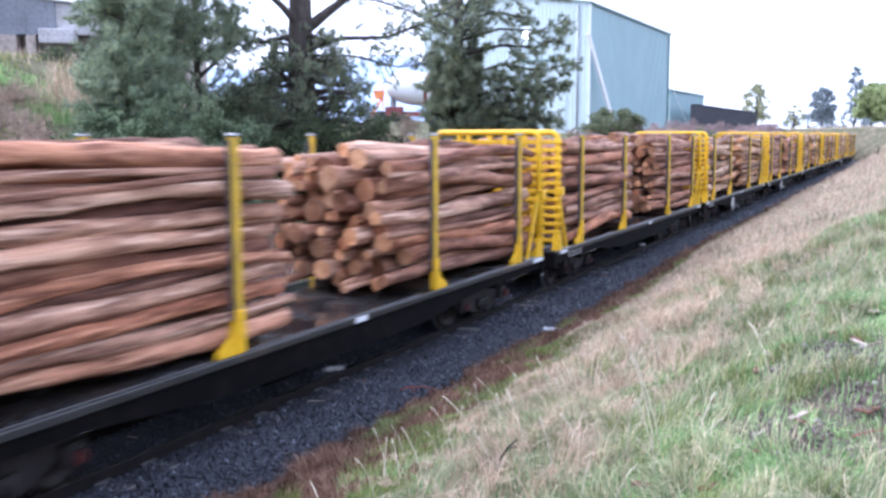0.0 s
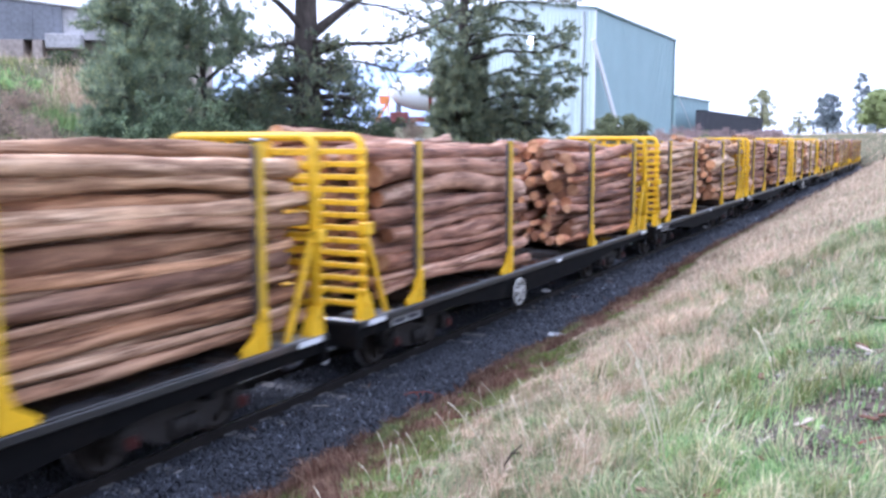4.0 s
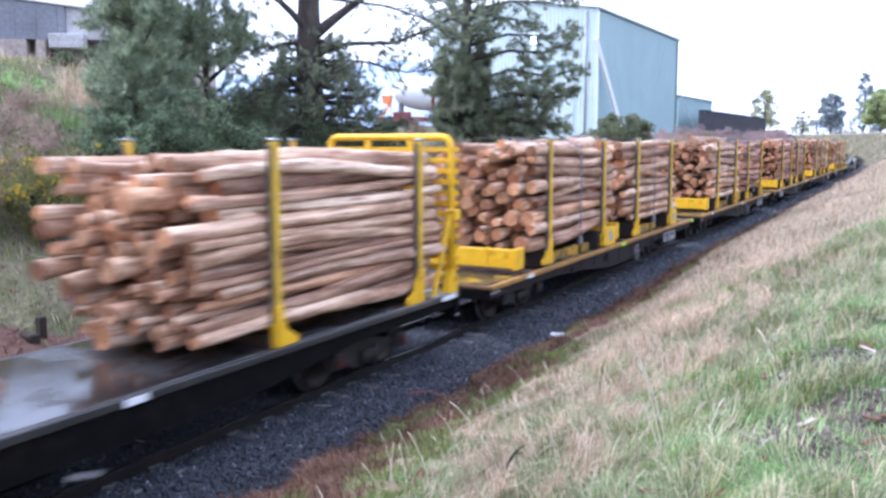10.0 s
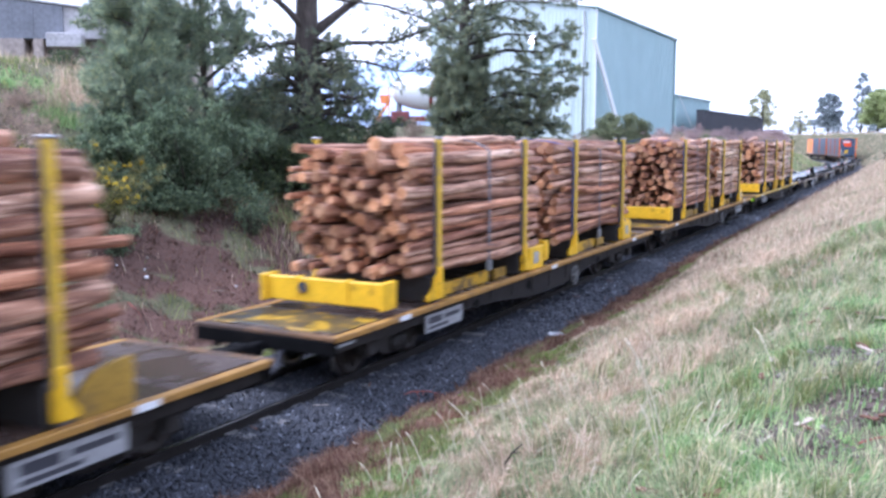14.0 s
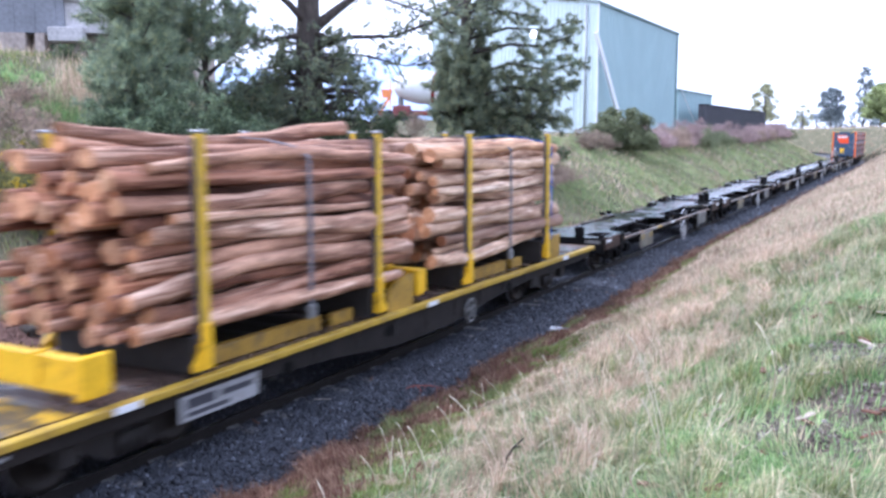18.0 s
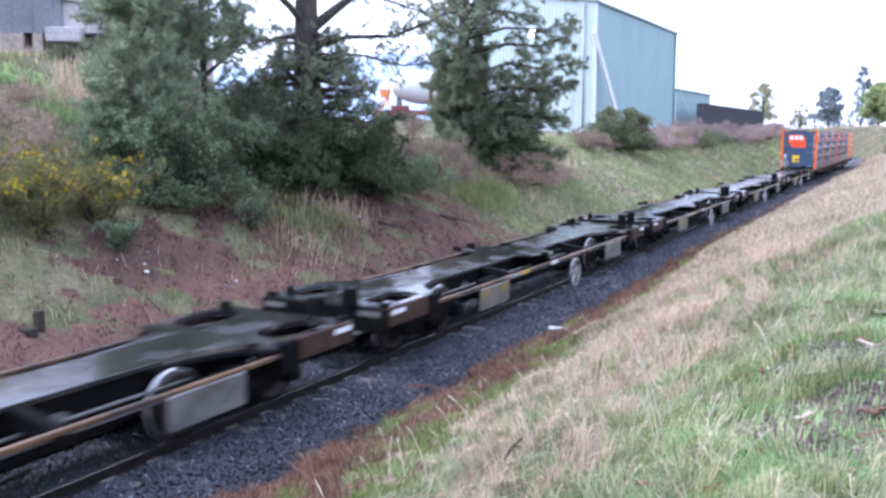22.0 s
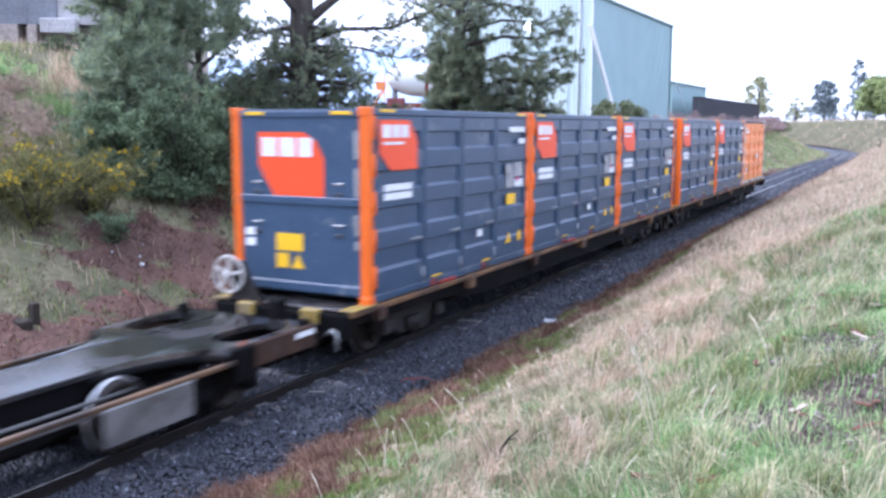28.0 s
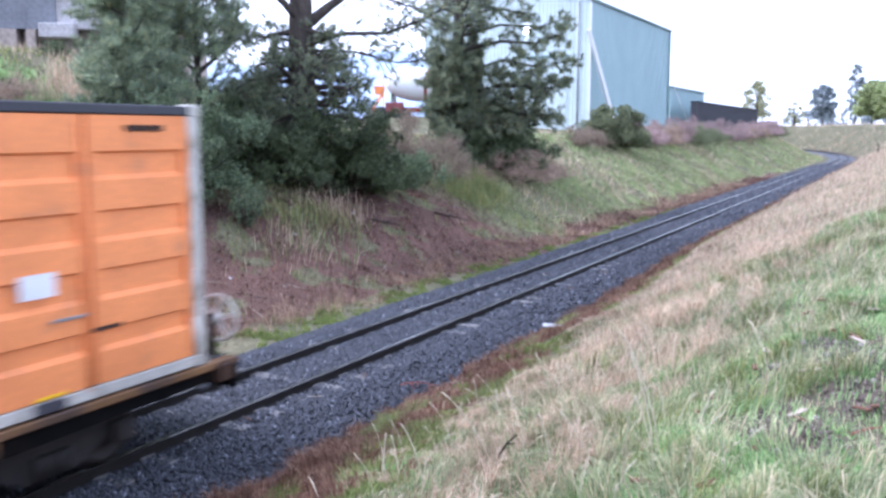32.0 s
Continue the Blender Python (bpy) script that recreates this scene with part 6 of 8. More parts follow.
ochre = material("dirty_ochre_paint", (0.36, 0.215, 0.03), 0.6, 0, 3, 0.35, fine=20, extra=wear((0.10, 0.07, 0.04), 0.7, 4.0, (0.5, 0.66)))
sooty_sill = material("sooty_brown_sill", (0.022, 0.018, 0.016), 0.75, 0, 3, 0.45, fine=25, bump=0.3, spec=0.25)
yellow_edge = material("dull_yellow_edge", (0.46, 0.30, 0.03), 0.55, 0, 3, 0.3, fine=30, extra=wear((0.2, 0.12, 0.04), 0.7, 5))


def cradle_wagon(label, panels, boxed, lettered, lime_marks, lime_end, edge):
    """A longer flat wagon with low end boards and stakes on cradles; y = 0 is its middle. panels: the marking panels on its sill;
    boxed: whether its two cradles end in yellow boxes rather than rounded plates; lettered: whether their rails are bright."""
    t = thing("cradle_wagon", label, "railway wagon", "cradle wagons")
    rolling = []
    half, dz = 8.1, 0.86
    for s in (-1, 1):
        g = Geo().prism([(-half, 0.62), (-half, dz - 0.03), (half, dz - 0.03), (half, 0.62), (4.6, 0.61), (2.6, 0.50), (0.9, 0.33), (-0.9, 0.33), (-2.6, 0.50), (-4.6, 0.61)], 0, s * 1.12 - 0.04, s * 1.12 + 0.04)
        part("side_sill", g, sooty_sill, t, "sooty brown fishbelly sill")
        for y in (-1.15, 3.3, -3.6):
            # Black discs put the openings' inner shade onto the closed sill.
            ring = [(y + 0.11 * math.cos(a * math.pi / 6), 0.60 + 0.09 * math.sin(a * math.pi / 6)) for a in range(12)]
            part("sill_hole", Geo().prism(ring, 0, s * 1.163 - 0.004, s * 1.163 + 0.004), black_steel, t, "black disc for a shaded opening in the sill")
        for i in range(9):
            part("sill_rib", Geo().box(s * 1.16, s * 1.185, -4.0 + i - 0.02, -4.0 + i + 0.02, 0.62 - 0.2 * max(0, 1 - abs(i - 4) / 3.5), 0.78, 0.005), grimy_cast, t)
        part("sill_flange", Geo().box(s * 1.14, s * 1.27, -half, half, dz - 0.07, dz + 0.015, 0.012), edge, t, "weathered edge flange")
        part("head_stock", Geo().box(-1.22, 1.22, s * half - 0.05, s * half + 0.07, 0.60, 0.82, 0.02), black_steel, t)
        part("deck_edge", Geo().box(-1.24, 1.24, s * half - 0.04, s * half + 0.085, 0.81, 0.868, 0.01), rust_flange, t, "rusty worn deck edge")
        for x in (-0.95, -0.4, 0.4, 0.95):
            part("end_bracket", Geo().box(x - 0.05, x + 0.05, s * half + 0.06, s * half + 0.13, 0.50, 0.80, 0.01), black_steel, t)
        coupler(t, s * (half + 0.07), s)
        part("end_floor_plate", Geo().box(-1.1, 1.1, s * (half - 0.75) - 0.6, s * (half - 0.75) + 0.6, dz + 0.006, dz + 0.02, 0.003), worn_plate if s < 0 else timber_deck, t, "worn painted end plate")
        for y0, y1 in panels:
            plate = part("number_panel", Geo().box(s * 1.162, s * 1.18, y0, y1, 0.42, 0.70, 0.002), old_panel, t, "white marking panel")
            for k, (u0, u1, z0, z1) in enumerate(((0.08, 0.42, 0.55, 0.66), (0.5, 0.92, 0.57, 0.64), (0.08, 0.6, 0.46, 0.51))):
                part("print_bar", Geo().box(s * 1.18, s * 1.183, y0 + (y1 - y0) * u0, y0 + (y1 - y0) * u1, z0, z1), dark_mark, plate)
        for y, mt in ((-6.3, white_paint), (0.02, lime if lime_marks else white_paint), (half - 0.2 if lime_marks else 6.1, lime if lime_marks else white_paint)):
            part("reflector", Geo().box(s * 1.272, s * 1.278, y - 0.16, y + 0.16, dz - 0.065, dz + 0.01), mt, t, "reflective marker")
        hand_wheel(t, s * 1.2, 1.53, 0.45, 0.2, dull_grey)
        if lime_end:
            part("end_reflector", Geo().box(s * 0.86, s * 1.16, -half - 0.078, -half - 0.07, 0.66, 0.76), lime, t, "lime reflector")
        part("edge_strip", Geo().box(s * 1.165, s * 1.2, -half + 0.02, -half + 0.5, 0.70, 0.735, 0.004), old_panel, t, "pale strip below the deck edge")
    plank_deck(t, 1.13, -half, half, dz, timber_deck, 22)
    for y in (-5.9, 5.9):
        bogie(t, y, grimy_cast, rolling)
    ys = (-5.096, -1.493, 1.471, 5.12)
    for i, y in enumerate(ys):
        gs = (1, -1, 1, -1)[i] * (1.0 if lettered[i // 2] else 0.5)
        for s in (-1, 1):
            stake(t, s * 1.19, y, 0.94, 3.52, s, gs)
        part("bolster", Geo().box(-1.1, 1.1, y - 0.10, y + 0.10, dz + 0.006, 1.29, 0.015), grimy_cast, t, "dark cross bolster under the logs")
    # Unseen sill, added to block light coming under from the far side.
    part("centre_sill", Geo().box(-0.32, 0.32, -half + 0.1, half - 0.1, 0.55, dz - 0.06, 0.01), black_steel, t)
    low_bulkhead(t, -6.62, 1)
    low_bulkhead(t, 0.02, -1)
    if boxed[1]:
        low_bulkhead(t, 6.1, -1)
    for (y0, y1), bright in zip(((-4.75, -2.6), (1.72, 3.6)), lettered):
        for x in (-0.9, 0.9):
            part("cradle_rail", Geo().box(x - 0.06, x + 0.06, y0, y1, dz + 0.004, 1.07, 0.012), worn_yellow if bright else ochre, t, "worn yellow cradle rail")
            part("rail_end", Geo().box(x - 0.05, x + 0.05, y1 + 0.28, y1 + 0.8, dz + 0.004, 1.04, 0.012), ochre, t, "dull ochre chock")
        for k in range(4):
            y = y0 + 0.3 + k * 0.55
            part("cross_bearer", Geo().box(-0.83, 0.83, y - 0.05, y + 0.05, dz + 0.006, 1.06, 0.01), grimy_cast, t)
    for (y0, y1), box in zip(((-1.15, -0.38), (5.33, 6.06)), boxed):
        for s in (-1, 1):
            if box:
                side = part("corner_box", Geo().box(s * 1.06, s * 1.18, y0, y1, dz + 0.02, 1.34, 0.015), yellow, t, "yellow end box of the cradle")
                part("data_plate", Geo().box(s * 1.18, s * 1.186, y0 + 0.2, y0 + 0.46, 1.0, 1.24, 0.002), old_panel, side, "pale data plate")
            else:
                arc = [(y1 - (y1 - y0) * math.sin(a), dz + 0.12 + 0.38 * math.cos(a)) for a in (0.0, 0.35, 0.7, 1.05, 1.35, 1.57)]
                part("corner_plate", Geo().prism([(y1, dz + 0.01)] + arc + [(y0, dz + 0.01)], 0, s * 1.10 - 0.035, s * 1.10 + 0.035), ochre, t, "dirty ochre rounded end plate")
    return t


def skeletal_wagon(wheel_y):
    """An empty container wagon: a deep spine with bulged ends, outriggers and a thin side rail; y = 0 is its middle."""
    t = thing("skeletal_wagon", "empty black skeletal container wagon with rusted ends", "railway wagon", "skeletal wagons")
    rolling = []
    half = 7.04
    part("spine_top", Geo().box(-0.46, 0.46, -half, half, 0.86, 0.93, 0.01), wet_deck, t, "wide dark steel spine plate")
    for s in (-1, 1):
        part("spine_web", Geo().prism([(-half, 0.6), (-half, 0.86), (half, 0.86), (half, 0.6), (4.6, 0.55), (3.4, 0.3), (-3.4, 0.3), (-4.6, 0.55)], 0, s * 0.36 - 0.03, s * 0.36 + 0.03), black_steel, t)
        for y in (-2.9, -1.1, 1.0, 2.7):
            # Flat pale grey ovals laid on the closed web.
            hole = [(0.07 * math.sin(a * math.pi / 5) + 0.62, y + 0.16 * math.cos(a * math.pi / 5)) for a in range(10)]
            part("web_patch", Geo().prism([(q, p) for p, q in hole], 0, s * 0.393, s * 0.397), dull_grey, t, "pale oval disc on the web")
        # flared ends with a round opening in the floor plate
        for e in (-1, 1):
            # Leading end takes the bright glint colour, rear end the dark deck plate.
            plate_mat = wet_glint_plate if e < 0 else wet_deck
            g = Geo()
            ring_o, ring_i, n = [], [], 20
            cx, cy = s * 0.74, e * (half - 0.85)
            for i in range(n):
                a = 2 * math.pi * i / n
                ring_i.append((cx + 0.29 * math.copysign(abs(math.cos(a)) ** 0.7, math.cos(a)), cy + 0.56 * math.copysign(abs(math.sin(a)) ** 0.8, math.sin(a))))
                k = max(abs(math.cos(a)), abs(math.sin(a)))
                ring_o.append((cx + 0.40 * math.cos(a) / k, cy + 0.82 * math.sin(a) / k))
            for z in (0.86, 0.94):
                g.v += [(x, y, z) for x, y in ring_o] + [(x, y, z) for x, y in ring_i]
            for i in range(n):
                j = (i + 1) % n
                g.face((i, j, n + j, n + i)), g.face((2 * n + i, 2 * n + j, 3 * n + j, 3 * n + i))
                g.face((i, j, 2 * n + j, 2 * n + i)), g.face((n + i, n + j, 3 * n + j, 3 * n + i))
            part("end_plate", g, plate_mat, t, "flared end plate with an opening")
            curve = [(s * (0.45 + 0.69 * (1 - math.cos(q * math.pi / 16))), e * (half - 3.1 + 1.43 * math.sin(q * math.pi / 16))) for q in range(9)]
            part("curved_flare", Geo().prism(curve + [(s * 0.45, e * (half - 1.67))], 2, 0.862, 0.938), wet_glint_plate, t, "curved flare of the spine plate")
            lip = [(x, y, 0.82) for x, y in curve]
            part("flare_web", Geo().tube(lip, 0.05, 6), black_steel, t)
            part("end_sill", Geo().box(s * 1.14 - 0.03, s * 1.14 + 0.05, e * (half - 0.04), e * (half - 1.25), 0.64, 0.935, 0.015), rusty, t, "rusted end sill")
            part("sill_bracket", Geo().box(s * 1.14 - 0.03, s * 1.14 + 0.06, e * (half - 1.27), e * (half - 1.6), 0.52, 0.93, 0.02), black_steel, t)
            part("reflector", Geo().box(s * 1.191, s * 1.198, e * (half - 0.28) - 0.2, e * (half - 0.28) + 0.2, 0.82, 0.89), white_paint, t, "grimy white reflector")
            part("twist_lock", Geo().box(s * 1.05 - 0.07, s * 1.05 + 0.07, e * (half - 0.1) - 0.07, e * (half - 0.1) + 0.07, 0.94, 1.0, 0.02), black_steel, t)
            part("twist_lock", Geo().box(s * 1.05 - 0.08, s * 1.05 + 0.08, e * 0.35 - 0.08, e * 0.35 + 0.08, 0.92, 1.0, 0.02), black_steel, t)
            part("end_step", Geo().tube([(s * 1.1, e * (half - 0.2), 0.62), (s * 1.1, e * (half - 0.2), 0.28), (s * 0.8, e * (half - 0.2), 0.28)], 0.022, 6), black_steel, t)
        part("side_rail", Geo().box(s * 1.14 - 0.035, s * 1.14 + 0.035, -half + 1.6, half - 1.6, 0.74, 0.80, 0.012), dull_rail, t, "thin rusted orange side rail")
        for y in (-2.2, 0.0, 2.2):
            part("outrigger", Geo().prism([(s * 0.36, 0.5), (s * 0.36, 0.92), (s * 1.12, 0.80), (s * 1.12, 0.7)], 1, y - 0.07, y + 0.07), black_steel, t)
        part("outrigger_plate", Geo().prism([(s * 0.40, -0.7), (s * 1.13, -0.3), (s * 1.13, 0.3), (s * 0.40, 0.7)], 2, 0.905, 0.928), wet_deck, t)
        part("side_panel", Geo().box(s * 1.17, s * 1.21, -3.85, -2.6, 0.34, 0.74, 0.02), cream_panel, t, "dented pale grey side panel")
        for y in (-3.84, -2.98):
            part("panel_mark", Geo().box(s * 1.212, s * 1.216, y, y + 0.34, 0.58, 0.72), tarnished_mark, t, "faded yellow paint mark")
        part("reflector", Geo().box(s * 1.178, s * 1.184, -0.3, 0.1, 0.735, 0.805), white_paint, t, "grimy white reflector")
        part("paint_patch", Geo().box(s * 1.177, s * 1.181, -2.5, -1.95, 0.742, 0.798), pale_metal, t, "bare bright patch on the rail")
        part("paint_patch", Geo().box(s * 1.177, s * 1.181, -1.95, -1.5, 0.742, 0.798), mustard, t, "faded yellow paint mark")
        part("side_panel", Geo().box(s * 1.17, s * 1.21, 3.45, 4.7, 0.36, 0.76, 0.02), dull_grey, t, "dented grey side panel")
        for x, z in ((0.60, 0.66), (0.82, 0.60)):
            part("air_pipe", Geo().tube([(s * x, -4.2, z), (s * x, 4.4, z)], 0.022, 7), dull_grey, t, "thin grey air pipe")
    for e in (-1, 1):
        part("head_stock", Geo().box(-1.15, 1.15, e * half - 0.06, e * half + 0.06, 0.55, 0.93, 0.02), black_steel, t)
        for s in (-1, 1):
            part("reflector", Geo().box(s * 0.88 - 0.2, s * 0.88 + 0.2, e * (half + 0.061), e * (half + 0.067), 0.80, 0.88), dull_grey, t)
        coupler(t, e * half, e)
        part("buffer_block", Geo().box(0.42, 0.62, e * (half + 0.02) - 0.09, e * (half + 0.02) + 0.09, 0.93, 1.2, 0.02), black_steel, t)
        part("end_bracket", Geo().box(-0.9, -0.78, e * (half - 0.3) - 0.05, e * (half - 0.3) + 0.05, 0.93, 1.08, 0.02), black_steel, t)
    for y in (-5.1, 5.1):
        bogie(t, y, black_steel, rolling)
    hand_wheel(t, 1.28, wheel_y, 0.42, 0.30)
    part("brake_cylinder", Geo().tube([(0.7, -2.9, 0.55), (0.7, -2.0, 0.55)], 0.2, 12), black_steel, t)
    part("brake_rod", Geo().tube([(1.1, 0.2, 0.42), (1.1, 1.9, 0.5)], 0.02, 6), black_steel, t)
    return t


def container_wagon(e):
    """A long flat container wagon, its handbrake at the front (e = -1) or at the rear; y = 0 is its middle."""
    t = thing("container_wagon", "long container wagon with rusty orange sills", "railway wagon", "container wagons")
    rolling = []
    half = 9.62
    for s in (-1, 1):
        part("side_sill", Geo().prism([(-half, 0.72), (-half, 0.93), (half, 0.93), (half, 0.72), (6.5, 0.66), (5.2, 0.5), (-5.2, 0.5), (-6.5, 0.66)], 0, s * 1.13 - 0.03, s * 1.13 + 0.03), black_steel, t)
        part("sill_flange", Geo().box(s * 1.10, s * 1.24, -half, half, 0.85, 0.935, 0.012), rust_flange, t, "weathered rusty orange flange")
        part("head_stock", Geo().box(-1.2, 1.2, s * half - 0.07, s * half + 0.07, 0.55, 0.90, 0.02), black_steel, t)
        part("sill_end", Geo().box(s * 1.02, s * 1.26, -half - 0.02, -half + 0.62, 0.938, 0.958, 0.006), tarnished_mark, t, "worn yellow sill end")
        part("step_block", Geo().box(s * 0.42, s * 0.72, -half - 0.12, -half + 0.02, 0.72, 0.95, 0.02), tarnished_mark, t, "grimy yellow step block")
        coupler(t, s * (half + 0.07), s)
        for i in range(7):
            part("lock_bracket", Geo().box(s * 1.10, s * 1.29, -half + 0.75 + i * 3.04 - 0.12, -half + 0.75 + i * 3.04 + 0.12, 0.70, 0.9, 0.015), rust_flange if i % 2 else rusty, t)
        for i in range(3):
            part("pocket_plate", Geo().box(s * 1.20, s * 1.25, -half + 2.6 + i * 6.1, -half + 3.2 + i * 6.1, 0.945, 1.0, 0.01), red_paint, t, "red pocket plate")
    part("centre_beam", Geo().box(-0.4, 0.4, -half, half, 0.45, 0.9, 0.02), black_steel, t)
    for i in range(10):
        part("cross_member", Geo().box(-1.1, 1.1, -8.6 + i * 1.91 - 0.07, -8.6 + i * 1.91 + 0.07, 0.65, 0.925, 0.01), black_steel, t)
    for s in (-1, 1):
        part("end_platform", Geo().box(-1.1, 1.1, s * (half - 0.5) - 0.45, s * (half - 0.5) + 0.45, 0.925, 0.945, 0.004), wet_deck, t)
    for y in (-7.3, 7.3):
        bogie(t, y, grimy_cast, rolling)
    for s in (-1, 1):
        part("hose_cock", Geo().tube([(0.85, s * (half + 0.06), 0.6), (0.95, s * (half + 0.1), 0.68), (1.05, s * (half + 0.12), 0.64), (1.06, s * (half + 0.12), 0.4)], 0.026, 8), pale_metal, t, "pale air hose cock")
    part("brake_pedestal", Geo().prism([(e * 0.9 - 0.05, 0.94), (e * 0.9 - e * 0.48, 0.94), (e * 0.9 - e * 0.2, 1.52), (e * 0.9 + 0.03, 1.52)] if e < 0 else [(0.85, 0.94), (0.95, 0.94), (0.93, 1.4), (0.87, 1.4)], 1, e * (half - 0.06) - 0.03, e * (half - 0.06) + 0.03), grimy_cast, t)
    hand_wheel(t, e * 0.9, e * (half + 0.06), 1.33, 0.27, wheel_white, 90)
    return t


# ---- the loads ----
def log_meshes(skin):
    made = []
    for i in range(14):
        rnd = random.Random(40 + i)
        g = Geo()
        ln = rnd.uniform(5.6, 6.05)
        r0 = 0.1
        n, k = 9, 13
        bx, bz, px, pz = rnd.uniform(-0.11, 0.11), rnd.uniform(-0.085, 0.085), rnd.uniform(0, 6), rnd.uniform(0, 6)
        pts, rad = [], []
        for j in range(k):
            u = j / (k - 1)
            pts.append((bx * math.sin(math.pi * u * 1.6 + px) + rnd.uniform(-0.012, 0.012), (u - 0.5) * ln, bz * math.sin(math.pi * u * 1.4 + pz) + rnd.uniform(-0.01, 0.01)))
            rad.append(r0 * (1.14 - 0.36 * u) * rnd.uniform(0.86, 1.08))
        g.tube(pts, rad, n, 0, 1)
        for j in range(len(g.v)):
            x, y, z = g.v[j]
            g.v[j] = (x * rnd.uniform(0.95, 1.05), y + (rnd.uniform(-0.02, 0.02) if j < n or j >= n * (k - 1) else 0), z * rnd.uniform(0.95, 1.05))
        made.append(g.mesh("log", [skin, cut_end]))
    return made


LOGS = {skin: log_meshes(skin) for skin in (bark, amber_bark, tan_bark)}


def stack(seed, width, base, top, mean, spread):
    """Round logs dropped one by one between two stakes: (x, z, radius)."""
    rnd = np.random.RandomState(seed)
    put = np.zeros((0, 3))
    for _ in range(420):
        r = float(np.clip(rnd.normal(mean, spread), 0.05, 0.19))
        xs = rnd.uniform(-width / 2 + r, width / 2 - r, 26)
        xs[0], xs[1] = -width / 2 + r, width / 2 - r
        if len(put):
            dx = np.abs(xs[:, None] - put[None, :, 0])
            reach = r + put[None, :, 2]
            z = np.where(dx < reach, put[None, :, 1] + np.sqrt(np.maximum(reach ** 2 - dx ** 2, 0)), base + r).max(1)
            z = np.maximum(z, base + r)
        else:
            z = np.full(len(xs), base + r)
        i = int(np.argmin(z))
        crown = top + 0.1 * math.cos(xs[i] / width * math.pi)
        if z[i] + r * 0.4 > crown:
            break
        put = np.vstack([put, (xs[i], z[i], r)])
    return put


def log_load(seed, base, top, mean, spread, label, straps, length=1.0, skin=bark, ragged=0.17):
    t = thing("log_load", label, "log stack", "log loads")
    rnd = random.Random(seed)
    pile = stack(seed, 2.26, base, top, mean, spread)
    for _ in range(rnd.choice((0, 0, 1, 1))):
        x, r = rnd.uniform(-0.75, 0.75), mean * rnd.uniform(0.85, 1.2)
        z = max(b + math.sqrt((r + c) ** 2 - (x - a) ** 2) for a, b, c in pile if abs(x - a) < r + c)
        pile = np.vstack([pile, (x, z, r)])
    for x, z, r in pile:
        k = r / 0.1
        short = rnd.choice((1.0, 1.0, 0.98, 0.95, 0.9))
        q = pose(x, max(-0.4, min(0.36, rnd.gauss(0, ragged))) + (1 - short) * 2.6, z, rnd.uniform(-0.8, 0.8), rnd.uniform(0, 360), rnd.uniform(-0.9, 0.9) + (180 if rnd.random() < 0.5 else 0))
        part("log", rnd.choice(LOGS[skin]), None, t, m=q @ Matrix.Diagonal((k, rnd.uniform(0.98, 1.02) * short * length, k, 1)))
    for y, mat, lab in straps:
        g = Geo()
        w = 0.04
        hull = [(1.17, base), (1.175, (base + top) / 2), (1.16, top - 0.12), (0.9, top + 0.02), (0.45, top + 0.10), (0, top + 0.13), (-0.45, top + 0.10), (-0.9, top + 0.02), (-1.16, top - 0.12), (-1.175, base)]
        for x, z in hull:
            g.v += [(x, y - w, z), (x, y + w, z), (x * 1.008, y - w, z + 0.012), (x * 1.008, y + w, z + 0.012)]
        for i in range(len(hull) - 1):
            a, b = 4 * i, 4 * i + 4
            for p, q2 in ((2, 3), (0, 2), (1, 3), (0, 1)):
                g.face((a + p, a + q2, b + q2, b + p))
        part("tie_strap", g, mat, t, lab)
        if mat is strap_grey:
            part("ratchet", Geo().box(1.13, 1.21, y - 0.08, y + 0.08, base - 0.16, base + 0.03, 0.02), dull_grey, t, "grey strap ratchet")
    return t


